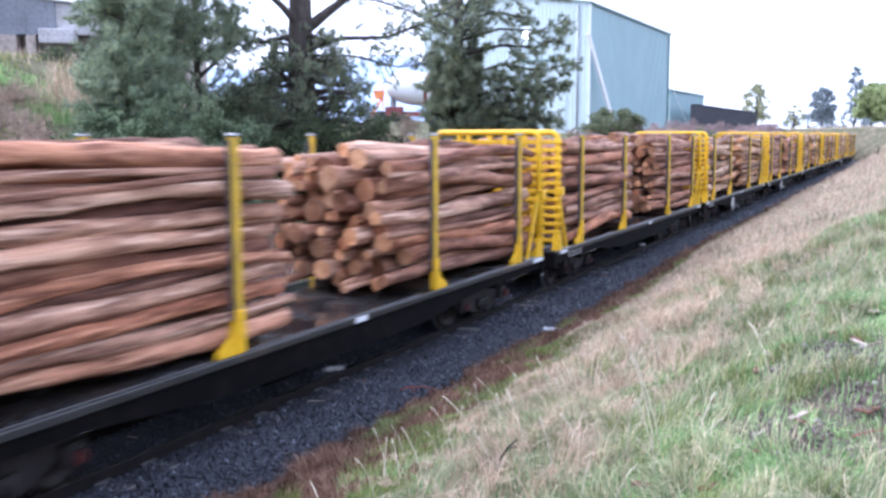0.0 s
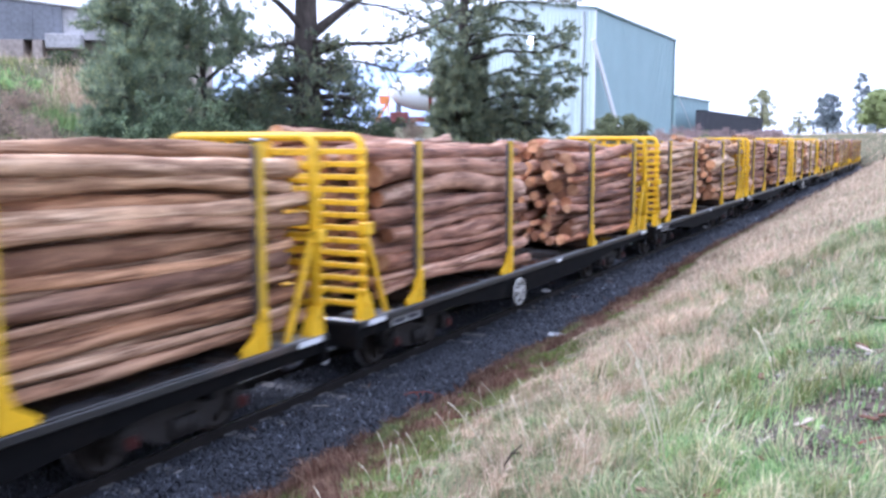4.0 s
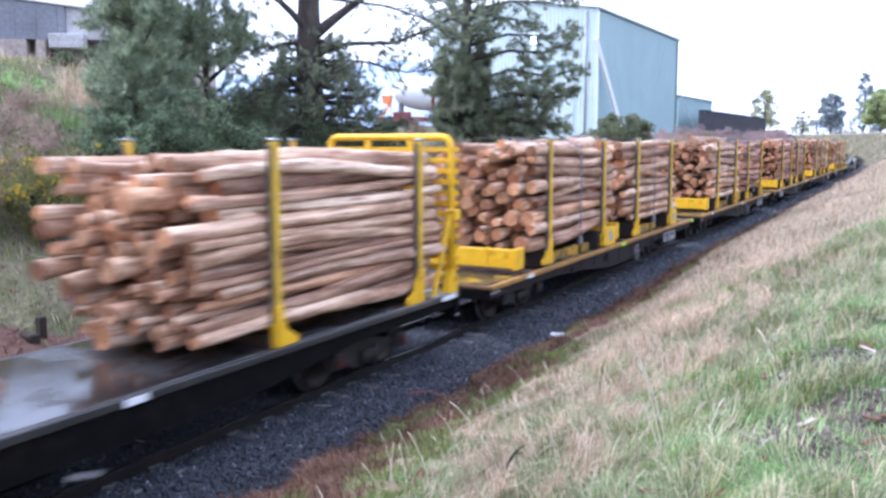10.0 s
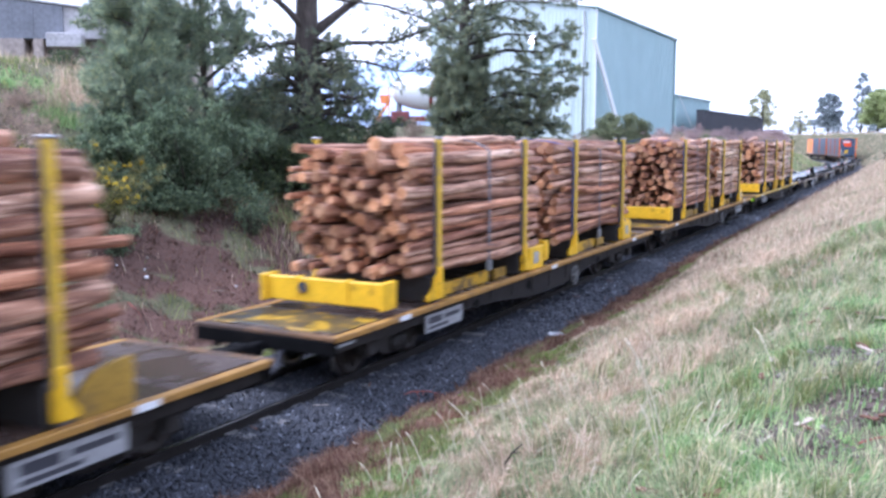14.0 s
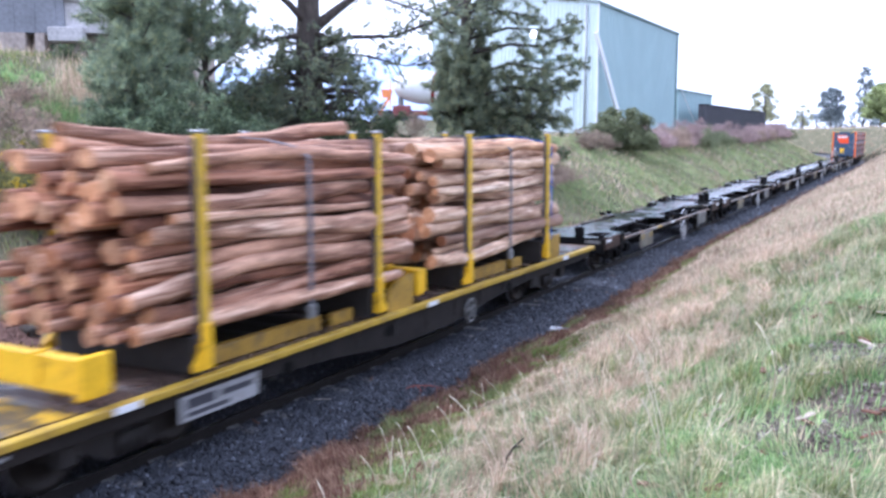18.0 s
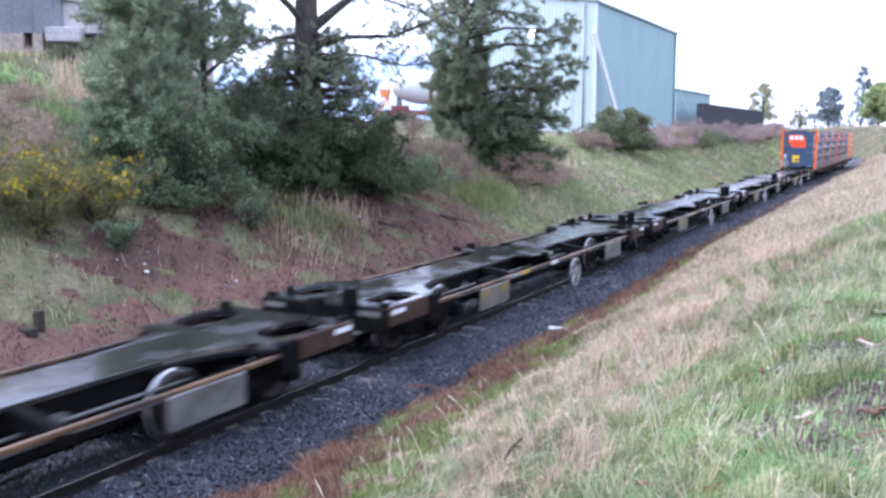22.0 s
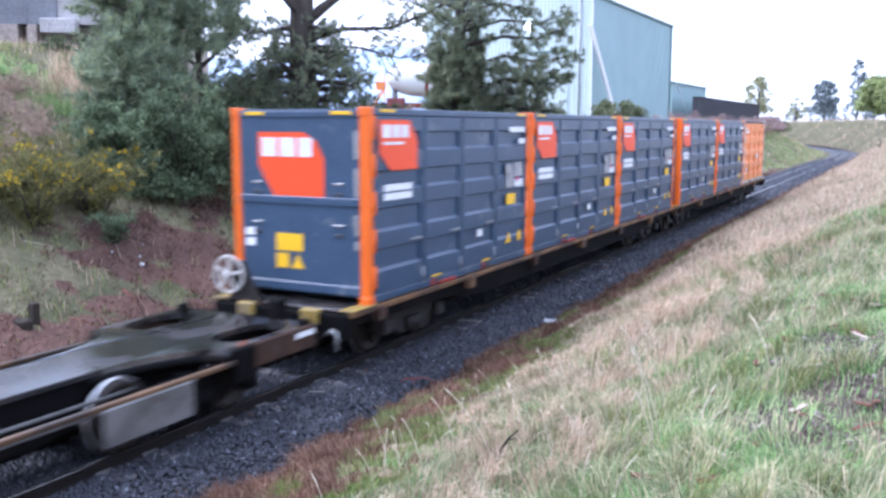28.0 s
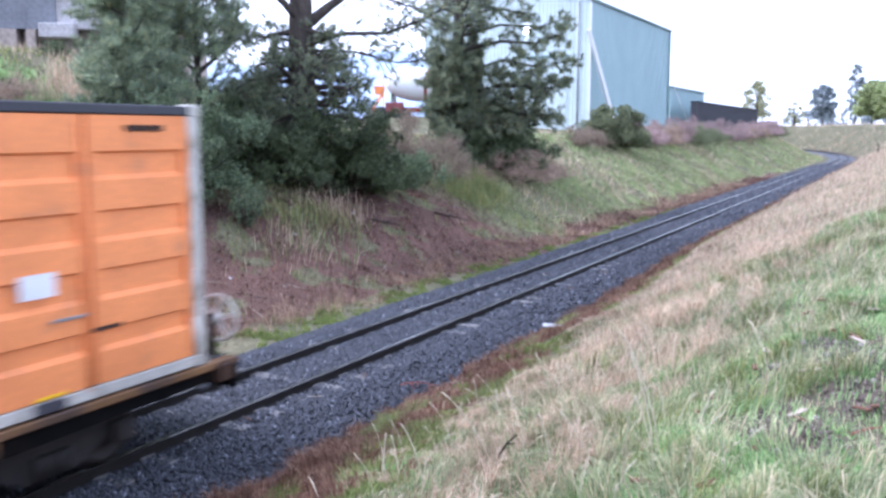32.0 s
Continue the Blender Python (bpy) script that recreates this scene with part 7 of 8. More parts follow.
def container(first, body, frame_mat, corner, label, recesses, columns, logo):
    """A 20-foot box; y from 0 to its rear, its near side at x = 1.22."""
    t = thing("shipping_container", label, "container", "containers")
    ln, w, h, z0 = 6.05, 1.22, 2.83, 0.0
    part("core", Geo().box(-w + 0.06, w - 0.06, 0.05, ln - 0.05, z0 + 0.1, z0 + h - 0.04, 0.01), body, t)
    for s in (-1, 1):
        for y in (0.075, ln - 0.075):
            post = part("corner_post", Geo().box(s * w - s * 0.15, s * w, y - 0.075, y + 0.075, z0, z0 + h, 0.02), corner, t, "bright corner post" if corner is hire_orange else "")
            for z in (z0 + 0.06, z0 + h - 0.06):
                part("corner_casting", Geo().box(s * (w - 0.165), s * (w + 0.006), y - 0.083, y + 0.083, z - 0.066, z + 0.066, 0.015), corner, post)
            for i in range(5):
                part("hinge", Geo().tube([(s * (w - 0.006), y + (0.085 if y < 1 else -0.085), z0 + 0.22 + i * 0.54), (s * (w - 0.006), y + (0.085 if y < 1 else -0.085), z0 + 0.55 + i * 0.54)], 0.034, 7), corner if corner is hire_orange else frame_mat, post)
        part("top_rail", Geo().box(s * (w - 0.09), s * (w - 0.005), 0.15, ln - 0.15, z0 + h - 0.11, z0 + h - 0.01, 0.012), body if corner is hire_orange else dark_mark, t)
        part("bottom_rail", Geo().box(s * (w - 0.1), s * (w - 0.004), 0.15, ln - 0.15, z0 + 0.01, z0 + 0.13, 0.012), frame_mat, t)
        if s < 0:
            part("plain_side", Geo().box(-w + 0.03, -w + 0.06, 0.15, ln - 0.15, z0 + 0.13, z0 + h - 0.11, 0.005), body, t)
            continue
        x_in, x_out = w - 0.058, w - 0.008
        bounds = [0.16 + (ln - 0.32) * k for k in columns]
        for c in range(len(bounds) - 1):
            y0, y1 = bounds[c] + 0.02, bounds[c + 1] - 0.02
            leaf = part("door_leaf", Geo().box(s * (w - 0.062), s * x_in, y0, y1, z0 + 0.14, z0 + h - 0.12, 0.004), body, t)
            part("leaf_edge", Geo().box(s * x_in, s * x_out, y0, y0 + 0.09, z0 + 0.14, z0 + h - 0.12, 0.01), body, leaf)
            part("leaf_edge", Geo().box(s * x_in, s * x_out, y1 - 0.09, y1, z0 + 0.14, z0 + h - 0.12, 0.01), body, leaf)
            ya, yb = y0 + 0.09, y1 - 0.09
            cuts = [0.14] + [(recesses[r][1] + recesses[r + 1][0]) / 2 for r in range(len(recesses) - 1)] + [h - 0.12]
            for (low, high), za, zb in zip(recesses, cuts, cuts[1:]):
                prof = [(x_out, za), (x_out, low - 0.035), (x_in + 0.005, low + 0.012), (x_in + 0.005, high - 0.012), (x_out, high + 0.012), (x_out, zb)]
                g = Geo()
                for px, pz in prof:
                    g.v += [(s * px, ya, z0 + pz), (s * px, yb, z0 + pz)]
                for i in range(len(prof) - 1):
                    g.face((2 * i, 2 * i + 1, 2 * i + 3, 2 * i + 2))
                part("pressed_panel", g, body, leaf)
            if c < len(bounds) - 2:
                rod = Geo().tube([(s * (w + 0.0), y1 - 0.05, z0 + 0.1), (s * (w + 0.0), y1 - 0.05, z0 + 0.36 if corner is hire_orange else z0 + h - 0.2)], 0.016, 6)
                part("locking_bar", rod, pale_metal if corner is hire_orange else body, leaf)
                part("bar_handle", Geo().box(s * (w + 0.0), s * (w + 0.02), y1 - 0.45, y1 - 0.08, z0 + 0.83, z0 + 0.86, 0.004), pale_metal, leaf)
        for k in (0.34, 0.66):
            y = ln * k
            # A solid dark block stands for the shade inside the pocket.
            part("fork_pocket", Geo().box(s * (w - 0.02), s * (w + 0.004), y - 0.18, y + 0.18, z0 + 0.015, z0 + 0.12, 0.01), dark_mark, t, "dark block for a shaded fork pocket")
            if corner is hire_orange:
                part("pocket_liner", Geo().box(s * (w + 0.002), s * (w + 0.012), y - 0.18, y - 0.08, z0 + 0.0, z0 + 0.125, 0.004), red_paint, t, "red fork pocket liner")
            part("pocket_mark", Geo().box(s * (w + 0.0), s * (w + 0.006), y - 0.16, y + 0.16, z0 + 0.15, z0 + 0.18), sign_yellow, t)
        if logo:
            x = s * (w + 0.003)
            g = Geo().prism([(0.30, 2.66), (1.18, 2.66), (1.42, 2.36), (1.42, 1.92), (0.62, 1.92), (0.30, 2.18)], 0, x, x + s * 0.006)
            plate = part("logo_panel", g, logo_orange, t, "orange-red logo shape")
            for i, (ya, yb, za, zb) in enumerate(((0.38, 0.62, 2.40, 2.59), (0.67, 0.88, 2.40, 2.59), (0.93, 1.14, 2.40, 2.59), (0.40, 1.0, 2.30, 2.34))):
                part("white_shape", Geo().box(x + s * 0.006, x + s * 0.012, ya, yb, za, zb), white_paint, plate)
            for ya, yb, za, zb, mt in ((0.42, 1.25, 1.62, 1.72, white_paint), (0.42, 1.25, 1.49, 1.59, white_paint), (5.0, 5.75, 2.46, 2.56, white_paint), (5.45, 5.75, 2.24, 2.34, white_paint),
                                       (4.85, 5.2, 1.42, 1.86, pale_metal), (5.26, 5.66, 1.62, 1.88, pale_metal), (5.26, 5.66, 1.42, 1.56, white_paint), (4.9, 5.3, 1.1, 1.3, sign_yellow), (5.45, 5.6, 0.36, 0.55, sign_yellow),
                                       (3.6, 3.8, 0.62, 0.75, white_paint), (5.34, 5.46, 1.52, 1.6, magenta_mark)):
                part("placard", Geo().box(x, x + s * 0.006, ya, yb, za, zb), mt, t)
            part("warning_triangle", Geo().prism([(4.88, 0.37), (5.12, 0.37), (5.0, 0.58)], 0, x, x + s * 0.006), sign_yellow, t, "yellow warning triangle")
            for y in (0.35, 5.4):
                part("edge_marker", Geo().box(s * (w - 0.004), s * (w + 0.005), y, y + 0.4, z0 + h - 0.06, z0 + h - 0.02), sign_yellow, t)
        else:
            x = s * (w + 0.003)
            for ya, yb, za, zb, mt in ((0.35, 0.75, 2.42, 2.52, white_paint), (0.35, 1.35, 2.28, 2.37, white_paint), (3.72, 4.1, 1.08, 1.3, white_paint), (0.8, 1.05, 0.5, 0.72, white_paint), (4.5, 4.85, 0.66, 0.70, rusty), (5.0, 5.5, 2.56, 2.62, rusty)):
                part("placard", Geo().box(x, x + s * 0.006, ya, yb, za, zb), mt, t)
    part("roof", Geo().box(-w + 0.03, w - 0.03, 0.05, ln - 0.05, z0 + h - 0.04, z0 + h - 0.015, 0.005), dark_mark if corner is not hire_orange else body, t)
    # end walls
    for e, y in ((-1, 0.0), (1, ln)):
        g = Geo().box(-w + 0.15, w - 0.15, y + 0.02 if e < 0 else y - 0.08, y + 0.08 if e < 0 else y - 0.02, z0 + 0.12, z0 + h - 0.05, 0.01)
        wall = part("end_wall", g, body, t)
        yo = y + 0.02 if e < 0 else y - 0.02
        part("mid_rail", Geo().box(-w + 0.15, w - 0.15, yo - 0.025, yo + 0.025, z0 + 1.42, z0 + 1.54, 0.012), body, wall)
        part("mid_rail", Geo().box(-w + 0.15, w - 0.15, yo - 0.02, yo + 0.02, z0 + 0.12, z0 + 0.26, 0.012), body, wall)
        part("mid_rail", Geo().box(-w + 0.15, w - 0.15, yo - 0.02, yo + 0.02, z0 + h - 0.14, z0 + h - 0.04, 0.012), body, wall)
        if first and e < 0:
            yf = yo - 0.004
            lg = part("logo_panel", Geo().prism([(-0.72, 2.48), (0.10, 2.48), (0.32, 2.36), (0.46, 2.10), (0.46, 1.50), (-0.42, 1.50), (-0.72, 1.98)], 1, yf - 0.005, yf), logo_orange, t, "orange-red logo shape")
            for xa, xb in ((-0.66, -0.38), (-0.32, -0.04), (0.02, 0.26)):
                part("white_shape", Geo().box(xa, xb, yf - 0.012, yf - 0.005, 2.12, 2.40, 0.002), white_paint, lg)
            part("hazard_sign", Geo().box(-0.42, 0.06, yf - 0.006, yf, 0.72, 0.98), sign_yellow, t)
            part("hazard_sign", Geo().box(-0.42, -0.20, yf - 0.006, yf, 0.46, 0.68), sign_yellow, t)
            part("hazard_sign", Geo().prism([(-0.14, 0.46), (0.08, 0.46), (-0.03, 0.68)], 1, yf - 0.006, yf), sign_yellow, t)
            for z in (0.92, 0.76):
                part("placard", Geo().box(-1.0, -0.82, yf - 0.006, yf, z, z + 0.12), white_paint, t)
            for z, hh in ((2.1, 0.4), (1.55, 0.42), (1.0, 0.3), (0.8, 0.12)):
                part("placard", Geo().box(0.98, 1.05, yf - 0.006, yf, z, z + hh), pale_metal, t)
            for x in (-0.85, 0.62):
                for z in (1.72, 1.12):
                    part("vent", Geo().box(x, x + 0.18, yf - 0.02, yf, z, z + 0.03, 0.006), pale_metal, t)
                    part("vent", Geo().box(x + 0.02, x + 0.16, yf - 0.02, yf, z - 0.16, z - 0.11, 0.006), dark_mark, t)
            for x in (-0.95, 0.6):
                part("edge_marker", Geo().box(x, x + 0.35, yf - 0.026, yf - 0.018, z0 + h - 0.1, z0 + h - 0.05), sign_yellow, t)
    return t


def bogies_of(t):
    return [o for o in t.children if o.name.startswith("wheelset")]


def add(ob, u, bc, offset=0.0):
    """Puts a thing on the train: its wagon's middle, its wagon's half bogie distance, and its own place along the wagon."""
    MOVING.append((ob, u, bc, offset))
    return ob


def build_train():
    rnd = random.Random(3)
    # wagons with slatted ends: the place of the first stake of each
    first = log_wagon()
    for i, u in enumerate((4.57, 20.32, 36.11, 51.90, 67.84, 83.67, 99.59)):
        w = first if i == 0 else copy_thing(first, pose(0, 0, 0))
        mid = u + 5.717
        add(w, mid, 5.2)
        if i in (2, 3, 6):
            hand_wheel(w, 1.3, -1.9, 0.60, 0.25, wheel_white)
        for j, c in enumerate((1.65 - 5.717 + 0.05, 9.95 - 5.717)):
            mean = rnd.choice((0.105, 0.118)) if i < 4 else rnd.choice((0.108, 0.122)) if i < 6 else 0.092
            straps = []
            if (i, j) in ((4, 1), (5, 0)):
                straps = [(-1.35, strap_blue, "blue tie-down strap")]
            load = log_load(100 + 2 * i + j, 1.15, 3.36 + rnd.uniform(-0.1, 0.14), mean, 0.027, "stack of debarked tan logs between yellow stakes" if i in (2, 4, 6) else "stack of debarked reddish logs between yellow stakes", straps, skin=tan_bark if i == 6 else amber_bark if i in (2, 4) else bark)
            add(load, mid, 5.2, c)
    TAN = ((0, 0), (0, 1), (1, 0), (3, 1), (4, 1))
    front, rear = (-5.5, -4.2), (4.55, 5.9)
    kinds = (("flat wagon with orange sills and lime markers under a log load", (rear,), (True, True), (True, True), True, False, orange_sill),
             ("flat wagon with tan sills and ochre cradle plates", (rear,), (False, False), (False, False), False, False, orange_sill),
             ("flat wagon with tan sills and bright yellow cradles", (front,), (True, True), (True, True), False, False, orange_sill),
             ("flat wagon with orange sills and mixed yellow cradles", (rear,), (False, True), (False, True), False, False, orange_sill),
             ("flat wagon with dull yellow sills and ochre cradle plates", (front,), (False, False), (False, False), False, True, yellow_edge))
    for i, u in enumerate((117.13, 134.65, 152.26, 169.51, 186.92)):
        w = cradle_wagon(*kinds[i])
        mid = u + 5.096
        add(w, mid, 5.9)
        for j, c in enumerate((1.85 - 5.096, 8.25 - 5.096)):
            mean = 0.114 if i in (0, 4) else 0.105 if i == 1 else rnd.choice((0.08, 0.088, 0.094))
            straps = [(0.15, strap_grey, "dark tie-down strap")]
            if (i, j) in ((0, 0), (3, 0)):
                straps.append((-1.9, strap_blue if i else strap_grey, "blue tie-down strap"))
            if (i, j) in ((1, 1), (4, 1), (2, 1)):
                straps.append((2.25 if i == 4 else -1.75, strap_blue, "blue tie-down strap"))
            load = log_load(200 + 2 * i + j, 1.30, 3.38 + rnd.uniform(-0.06, 0.1), mean, 0.02, "stack of pale tan logs strapped on a cradle" if (i, j) in TAN else "stack of reddish brown logs strapped on a cradle", straps, 0.94, tan_bark if (i, j) in TAN else bark, 0.1)
            add(load, mid, 5.9, c)
    third, fourth = skeletal_wagon(0.94), skeletal_wagon(-1.06)
    for i in range(6):
        src = third if i < 4 else fourth
        w = src if i in (0, 4) else copy_thing(src, pose(0, 0, 0))
        add(w, 200.25 + 7.96 + i * 15.0, 5.1)
    last = container_wagon(-1)
    box_a = container(True, slate, slate, hire_orange, "slate blue container with orange corner posts", ((0.49, 0.78), (1.07, 1.38), (1.66, 1.92), (2.23, 2.485)), (0, 0.265, 0.5, 0.745, 1), True)
    box_o = container(False, faded_orange, grey_frame, grey_frame, "faded orange container with a weathered grey frame", ((0.48, 0.66), (0.98, 1.24), (1.54, 1.80), (2.13, 2.36)), (0, 0.27, 0.53, 0.76, 1), False)
    for k, u0 in enumerate((291.49, 310.59)):
        w = last if k == 0 else container_wagon(1)
        mid = u0 + 9.15
        add(w, mid, 7.3)
        for j in range(3):
            if k == 1 and j == 2:
                b = box_o
            elif k == 0 and j == 0:
                b = box_a
            else:
                b = copy_thing(box_a, pose(0, 0, 0))
            add(b, mid, 7.3, u0 + j * 6.11 - mid)


build_train()


def train_pose(u, bc, off, lift, t):
    """A wagon rests on two bogies; what it carries goes with it."""
    a = u - run(t)
    x1, y1, _ = on_track(a - bc)
    x2, y2, _ = on_track(a + bc)
    turn = math.degrees(math.atan2(-(x2 - x1), y2 - y1))
    return pose((x1 + x2) / 2, (y1 + y2) / 2, 0, 0, 0, turn) @ pose(0, off, lift)


# ---- small things along the line ----
stalk_mat = material("pale_stalk", (0.66, 0.58, 0.43), 0.7, 0, 10, 0.2)


def scatter_stalks():
    """Single tall seed stalks that stand out of the bank."""
    rnd, g = random.Random(77), Geo()
    for _ in range(150):
        y = 4.0 + 10 * rnd.random() ** 1.3
        x = rnd.uniform(float(grass_edge(y)) + 0.2, 7.5)
        z, h = ground_z(x, y), rnd.uniform(0.22, 0.5)
        lx, ly = rnd.uniform(-0.5, 0.7), rnd.uniform(-0.4, 0.4)
        path = [(x + lx * h * u ** 2, y + ly * h * u ** 2, z - 0.02 + h * (u - 0.12 * u ** 4)) for u in (0, 0.3, 0.55, 0.75, 0.9, 1.0)]
        g.tube(path, [0.0026, 0.0024, 0.002, 0.0018, 0.0036, 0.001], 4)
    # the tallest, bent ones: place, height, lean
    for x, y, h, lean in ((5.77, 5.16, 0.52, -0.31), (4.97, 5.10, 0.34, 0.02), (5.14, 5.03, 0.32, -0.05), (5.26, 5.12, 0.36, -0.13), (5.31, 6.83, 0.3, -0.05), (6.88, 4.95, 0.66, -0.22),
                          (6.85, 4.94, 0.56, -0.14), (6.49, 4.91, 0.34, -0.17), (6.31, 4.78, 0.40, -0.08), (6.95, 4.6, 0.42, -0.12), (5.9, 6.2, 0.36, -0.1), (7.1, 4.75, 0.36, 0.1)):
        z, h, lean = ground_z(x, y), h * 1.18, lean * 1.1
        path = [(x + 0.885 * lean * u ** 1.5, y + 0.465 * lean * u ** 1.5, z - 0.02 + h * (u - 0.08 * u ** 5)) for u in (0, 0.25, 0.5, 0.7, 0.85, 0.93, 1.0)]
        g.tube(path, [0.004, 0.004, 0.0036, 0.0032, 0.0032, 0.0056, 0.0015], 5)
    tagged(part("grass_stalks", g, stalk_mat), "single tall pale seed stalks on the bank", "grass", kind="stuff")


scatter_stalks()


def stick(name, label, pts, r, mat, side=()):
    t = thing(name, label, "stick")
    x, y = pts[0][0], pts[0][1]
    z = ground_z(x, y)
    t.matrix_basis = pose(x, y, z)
    rel = [(p[0] - x, p[1] - y, p[2]) for p in pts]
    part("stem", Geo().tube(rel, [r * (1 - 0.55 * i / (len(rel) - 1)) for i in range(len(rel))], 7), mat, t)
    for q in side:
        part("side_twig", Geo().tube([(a[0] - x, a[1] - y, a[2]) for a in q], [r * 0.6, r * 0.3], 6), mat, t)
    return t


dark_twig = material("dark_twig", (0.05, 0.04, 0.03), 0.9, 0, 20, 0.4)
red_root = material("red_root", (0.40, 0.13, 0.10), 0.8, 0, 10, 0.4)
pale_wood = material("pale_splinter", (0.55, 0.45, 0.36), 0.8, 0, 10, 0.4)
brown_bark = material("bark_scrap", (0.20, 0.10, 0.06), 0.9, 0, 10, 0.5)
pale_stone = material("pale_stone", (0.36, 0.32, 0.28), 0.8, 0, 12, 0.3)
stick("dead_twig", "dark dead twig standing in the grass", [(5.77, 5.17, 0.0), (5.80, 5.175, 0.12), (5.84, 5.19, 0.20), (5.90, 5.22, 0.26)], 0.011, dark_twig, [[(5.84, 5.19, 0.20), (5.91, 5.18, 0.22)]])
stick("root_scrap", "tangle of reddish roots beside the ballast", [(1.42, 11.2, 0.16), (1.55, 11.42, 0.22), (1.72, 11.62, 0.2), (1.9, 11.8, 0.12)], 0.010, red_root,
      [[(1.6, 11.5, 0.2), (1.46, 11.5, 0.02)], [(1.65, 11.6, 0.2), (1.7, 11.45, 0.02)], [(1.55, 11.45, 0.2), (1.34, 11.5, 0.05)], [(1.5, 11.35, 0.2), (1.4, 11.3, 0.03)], [(1.72, 11.62, 0.2), (1.66, 11.9, 0.08)],
       [(1.6, 11.5, 0.21), (1.75, 11.35, 0.1)], [(1.5, 11.35, 0.2), (1.62, 11.2, 0.06)], [(1.8, 11.7, 0.16), (1.86, 11.55, 0.04)]])
stick("fallen_branch", "dark fallen branch on the red earth", [(-6.2, 23.0, 0.04), (-5.95, 23.25, -0.05), (-5.75, 23.35, -0.09), (-5.5, 23.5, -0.16)], 0.035, dark_twig, [[(-5.9, 23.3, -0.05), (-5.8, 23.6, -0.02)]])
stick("fallen_branch", "dark fallen branch on the red earth", [(-6.0, 26.6, 0.04), (-5.7, 26.9, -0.07), (-5.4, 27.05, -0.14), (-5.1, 27.3, -0.25)], 0.035, dark_twig, [[(-5.6, 26.95, -0.08), (-5.65, 27.3, -0.02)]])
stick("red_stick", "red-brown stripped stick on the path", [(7.86, 4.98, 0.03), (7.93, 5.04, 0.05), (8.0, 5.08, 0.06)], 0.006, red_root)

rag = thing("white_rag", "flat white scrap of plastic by the ballast", "litter")
rag.matrix_basis = pose(2.25, 15.9, ground_z(2.25, 15.9) + 0.06, 4, 6, 20)
part("sheet", Geo().prism([(-0.26, -0.1), (0.22, -0.14), (0.32, 0.02), (0.1, 0.14), (-0.24, 0.1)], 2, 0.0, 0.02), material("grubby_plastic", (0.46, 0.47, 0.48), 0.6, 0, 5, 0.3), rag)

stub = thing("timber_stub", "dark cut timber stump with a fallen sleeper end", "stump")
stub.matrix_basis = pose(-5.0, 10.2, ground_z(-5.0, 10.2) - 0.08)
part("upright", Geo().box(-0.07, 0.07, -0.07, 0.07, 0, 0.42, 0.015), dark_twig, stub)
part("fallen_piece", Geo().box(-0.5, 0.25, -0.42, -0.2, 0.0, 0.2, 0.03), dark_twig, stub, "weathered fallen sleeper end")


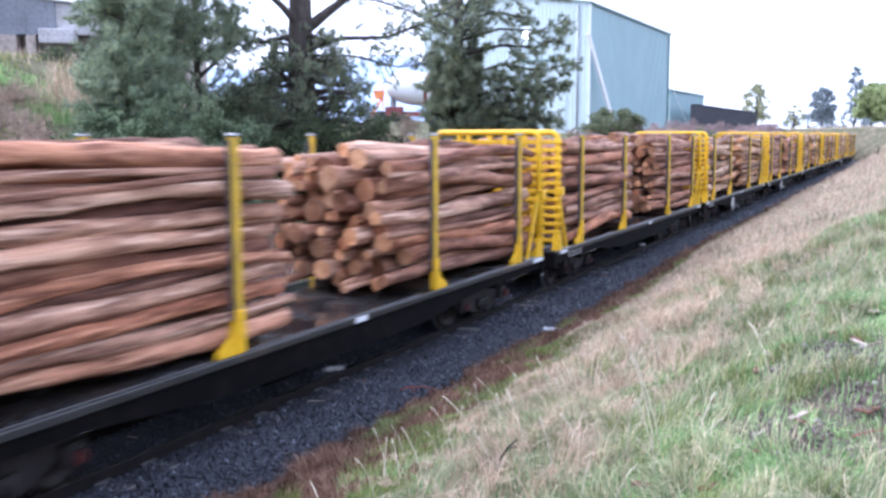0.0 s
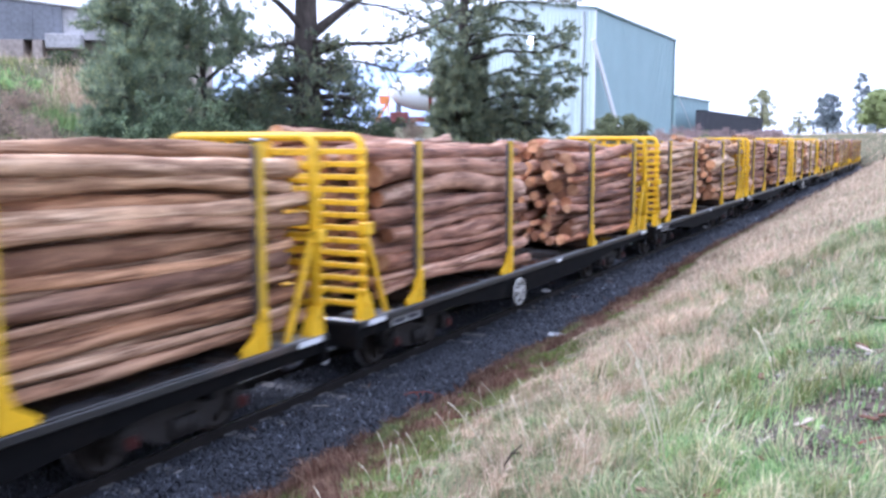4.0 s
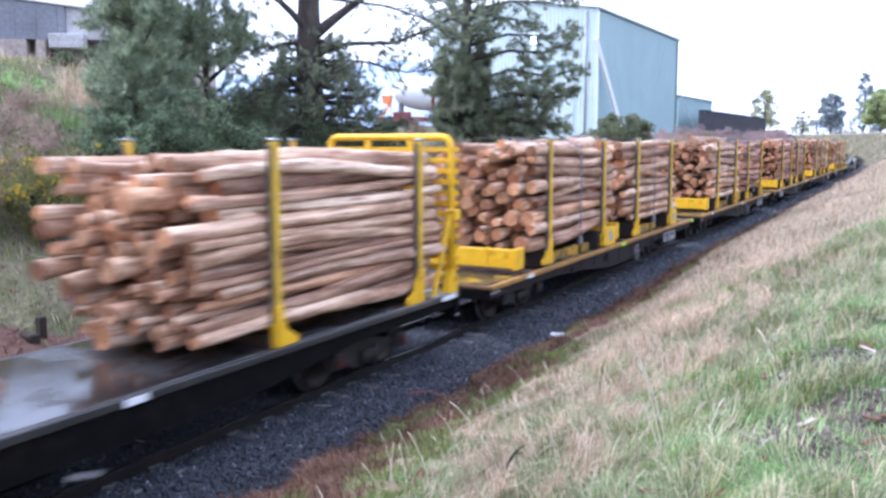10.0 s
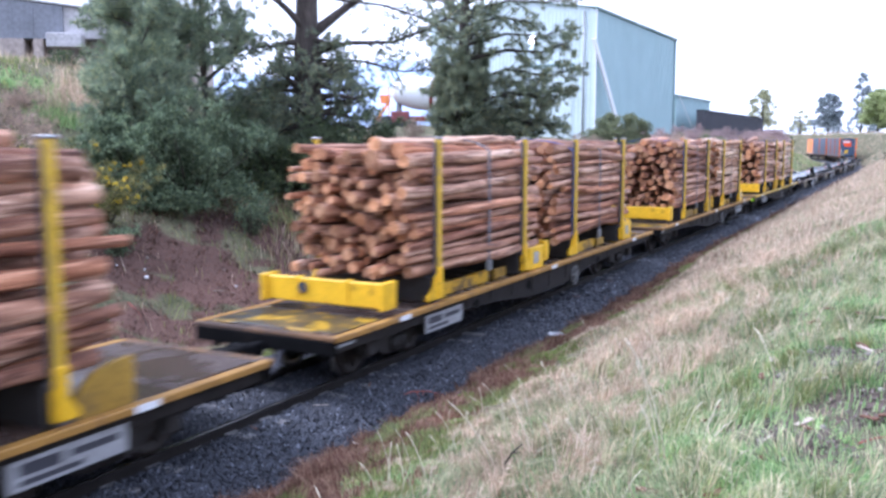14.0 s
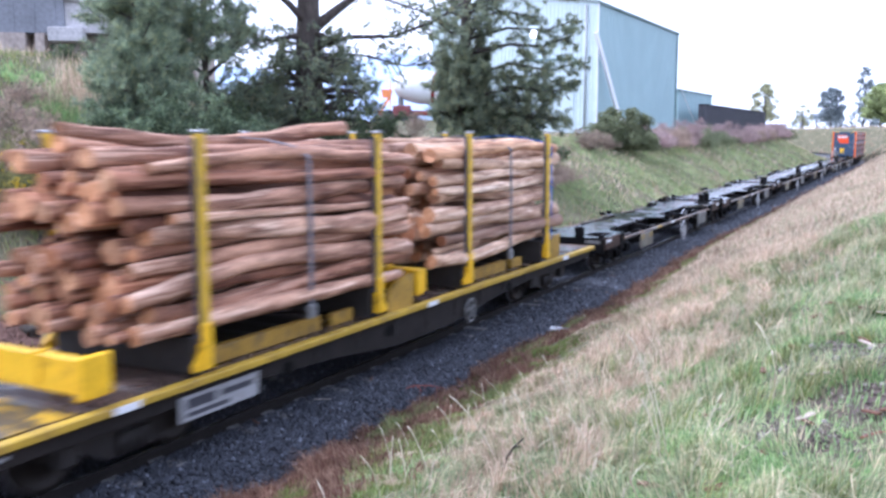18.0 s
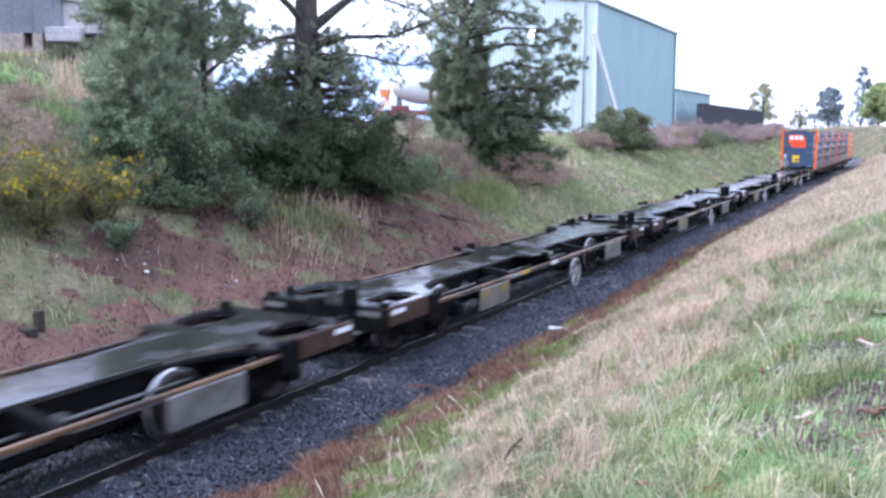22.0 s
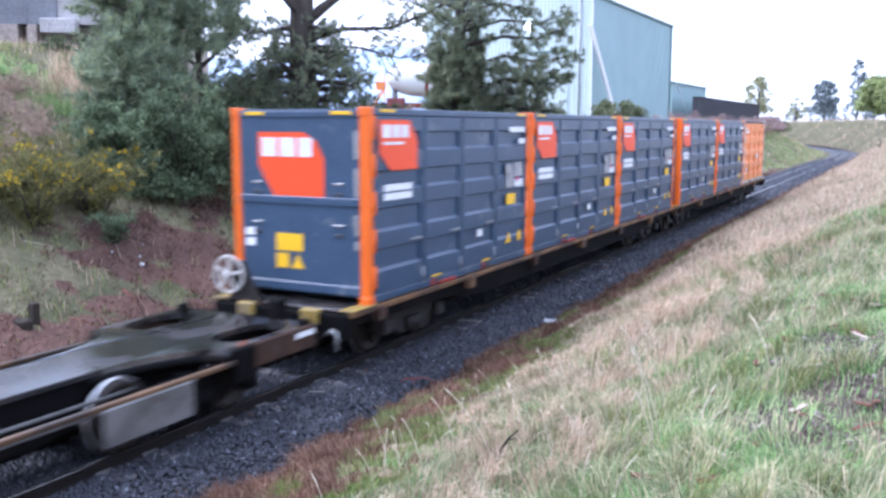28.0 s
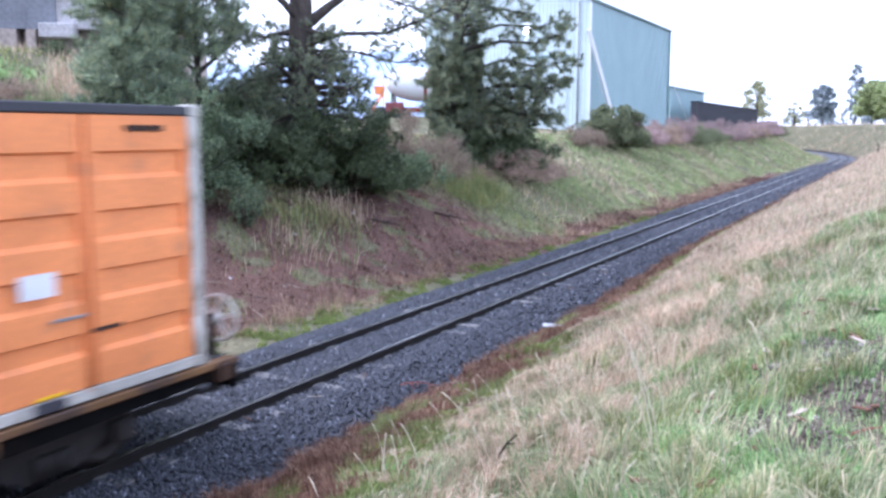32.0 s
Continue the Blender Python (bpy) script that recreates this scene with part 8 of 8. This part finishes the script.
def litter():
    """Bark, splinters and pale stones on the worn path and along the line."""
    rnd = random.Random(12)
    for _ in range(40):
        x, y = rnd.uniform(6.7, 8.0), rnd.uniform(3.4, 8.5)
        if y < 4 and x > 7.6:
            continue
        o = part("bark_chip", Geo().box(-rnd.uniform(0.03, 0.1), rnd.uniform(0.03, 0.1), -0.02, 0.02, 0, 0.012, 0.004), rnd.choice((brown_bark, brown_bark, pale_wood)), None, "", pose(x, y, ground_z(x, y) + 0.04, rnd.uniform(-15, 15), rnd.uniform(-15, 15), rnd.uniform(0, 180)))
        tagged(o, "loose scrap of bark on the path", "bark", "bark chips")
    for _ in range(16):
        x, y = rnd.uniform(7.2, 7.95), rnd.uniform(3.6, 7.0)
        g = Geo()
        r = rnd.uniform(0.010, 0.026)
        g.tube([(0, -r, 0), (r * 0.2, -r * 0.5, r * 0.2), (0, r * 0.4, r * 0.3), (0.1 * r, r, 0)], [r * 0.4, r * 0.8, r * 0.9, r * 0.4], 7)
        tagged(part("pale_stone", g, pale_stone, None, "", pose(x, y, ground_z(x, y) + 0.03, 0, 0, rnd.uniform(0, 180))), "pale angular stone on the path", "stone", "pale stones")
    for _ in range(46):
        a, s = rnd.uniform(7, 40), rnd.choice((rnd.uniform(0.75, 1.9), rnd.uniform(-0.45, 0.45), rnd.uniform(1.3, 2.2)))
        ln = rnd.uniform(0.06, 0.28)
        z = -0.10 if abs(s) < 1.2 else -0.24 if s < 1.7 else ground_z(s, a) + 0.05
        o = part("wood_splinter", Geo().beam((0, -ln / 2, 0), (0, ln / 2, rnd.uniform(0, 0.04)), 0.018, 0.012, 0.003), rnd.choice((pale_wood, pale_wood, pale_stone, brown_bark)), None, "", pose(s, a, z, 0, 0, rnd.uniform(0, 180)))
        tagged(o, "pale splinter of wood on the ballast", "splinter", "wood splinters")
    # twigs, dead stems and pale chips strewn over the red earth
    for _ in range(70):
        x, y = rnd.uniform(-7.6, -3.3), rnd.uniform(10.5, 30)
        ln, az = rnd.uniform(0.15, 0.7), rnd.uniform(0, 6.283)
        dx, dy = math.cos(az) * ln, math.sin(az) * ln
        z = ground_z(x, y)
        g = Geo().tube([(0, 0, 0), (dx * 0.5 + rnd.gauss(0, 0.03), dy * 0.5, ground_z(x + dx * 0.5, y + dy * 0.5) - z + 0.03), (dx, dy, ground_z(x + dx, y + dy) - z + rnd.uniform(0.0, 0.1))], [rnd.uniform(0.006, 0.016), 0.008, 0.004], 5)
        o = part("fallen_twig", g, rnd.choice((dark_twig, brown_bark, brown_bark, red_root, pale_wood, twig_mat)), None, "", pose(x, y, z + 0.012))
        tagged(o, "thin dead twig lying on the red earth", "twig", "fallen twigs")
    for _ in range(26):
        x, y = rnd.uniform(-7.0, -3.2), rnd.uniform(10.5, 30)
        q = rnd.uniform(0.02, 0.05)
        g = Geo().tube([(0, -q, 0), (q * 0.2, -q * 0.5, q * 0.2), (0, q * 0.4, q * 0.3), (0.1 * q, q, 0)], [q * 0.3, q * 0.7, q * 0.8, q * 0.3], 7)
        tagged(part("pale_stone", g, rnd.choice((pale_stone, pale_stone, white_paint)), None, "", pose(x, y, ground_z(x, y) + 0.01, 0, 0, rnd.uniform(0, 180))), "small pale stone on the red earth", "stone", "pale stones")


litter()


def weed_clumps():
    """Tall dead weeds in front of the pines."""
    rnd = np.random.RandomState(91)
    for i, (x, y, n, h, m) in enumerate(((-6.7, 19.8, 260, 0.8, left_grass), (-6.5, 20.9, 380, 0.6, left_grass), (-6.8, 22.0, 260, 0.8, straw), (-6.7, 30.5, 800, 0.9, left_grass), (-6.9, 32.6, 700, 0.9, left_grass),
                                          (-5.6, 18.4, 120, 0.8, straw), (-5.6, 19.4, 200, 0.45, lush), (-5.8, 17.2, 90, 0.5, left_grass), (-14.5, 19.5, 600, 1.2, straw), (-15.5, 21.0, 600, 1.4, straw), (-13.8, 18.3, 700, 0.5, lush), (-14.6, 18.8, 700, 0.5, lush))):
        px, py = rnd.normal(x, 0.45, n), rnd.normal(y, 0.6, n)
        me = blade_mesh("weed_clump", m, px, py, height(px, py), rnd.uniform(0.2, 1.0, n) * h, rnd.uniform(0.010, 0.02, n), np.clip(np.abs(rnd.normal(0.55, 0.35, n)), 0.02, 1.15), rnd)
        tagged(new("weed_clump", me), "clump of tall rank grass on the cutting", "grass", "weed clumps", "stuff")


weed_clumps()


def gap_trackside():
    p = thing("marker_post", "thin dark trackside post near the bend", "post")
    x, y, h = on_track(118, 4.2)
    p.matrix_basis = pose(x, y, ground_z(x, y) - 0.1)
    part("post", Geo().tube([(0, 0, 0), (0, 0, 1.3)], 0.07, 8), dark_twig, p)


gap_trackside()


def motions():
    """The whole train rolls past; wheels turn while their wagon is near."""
    for ob, u, bc, off in MOVING:
        lift = 0.945 if ob.name.startswith("shipping_container") else 0.0
        walk(ob, [(float(t), train_pose(u, bc, off, lift, float(t))) for t in range(33)])
        for w in bogies_of(ob):
            y, z = w.location.y, w.location.z
            start, end = max(0.0, (u - 45) / 9.95), min(32.0, (u + 4) / 9.9)
            turns = [start + 0.06 * k for k in range(int((end - start) / 0.06))] if end > start else []
            turns = sorted({0.0, 32.0, *[round(t * 30) / 30 for t in turns]})
            angle = lambda t: math.degrees((run(t) - run(max(start, 0))) / 0.40) if t > start else 0.0
            stop = turns[-2] if len(turns) > 2 else 0.0
            walk(w, [(t, pose(0, y, z, angle(min(t, stop)), 0, 0)) for t in turns])


motions()
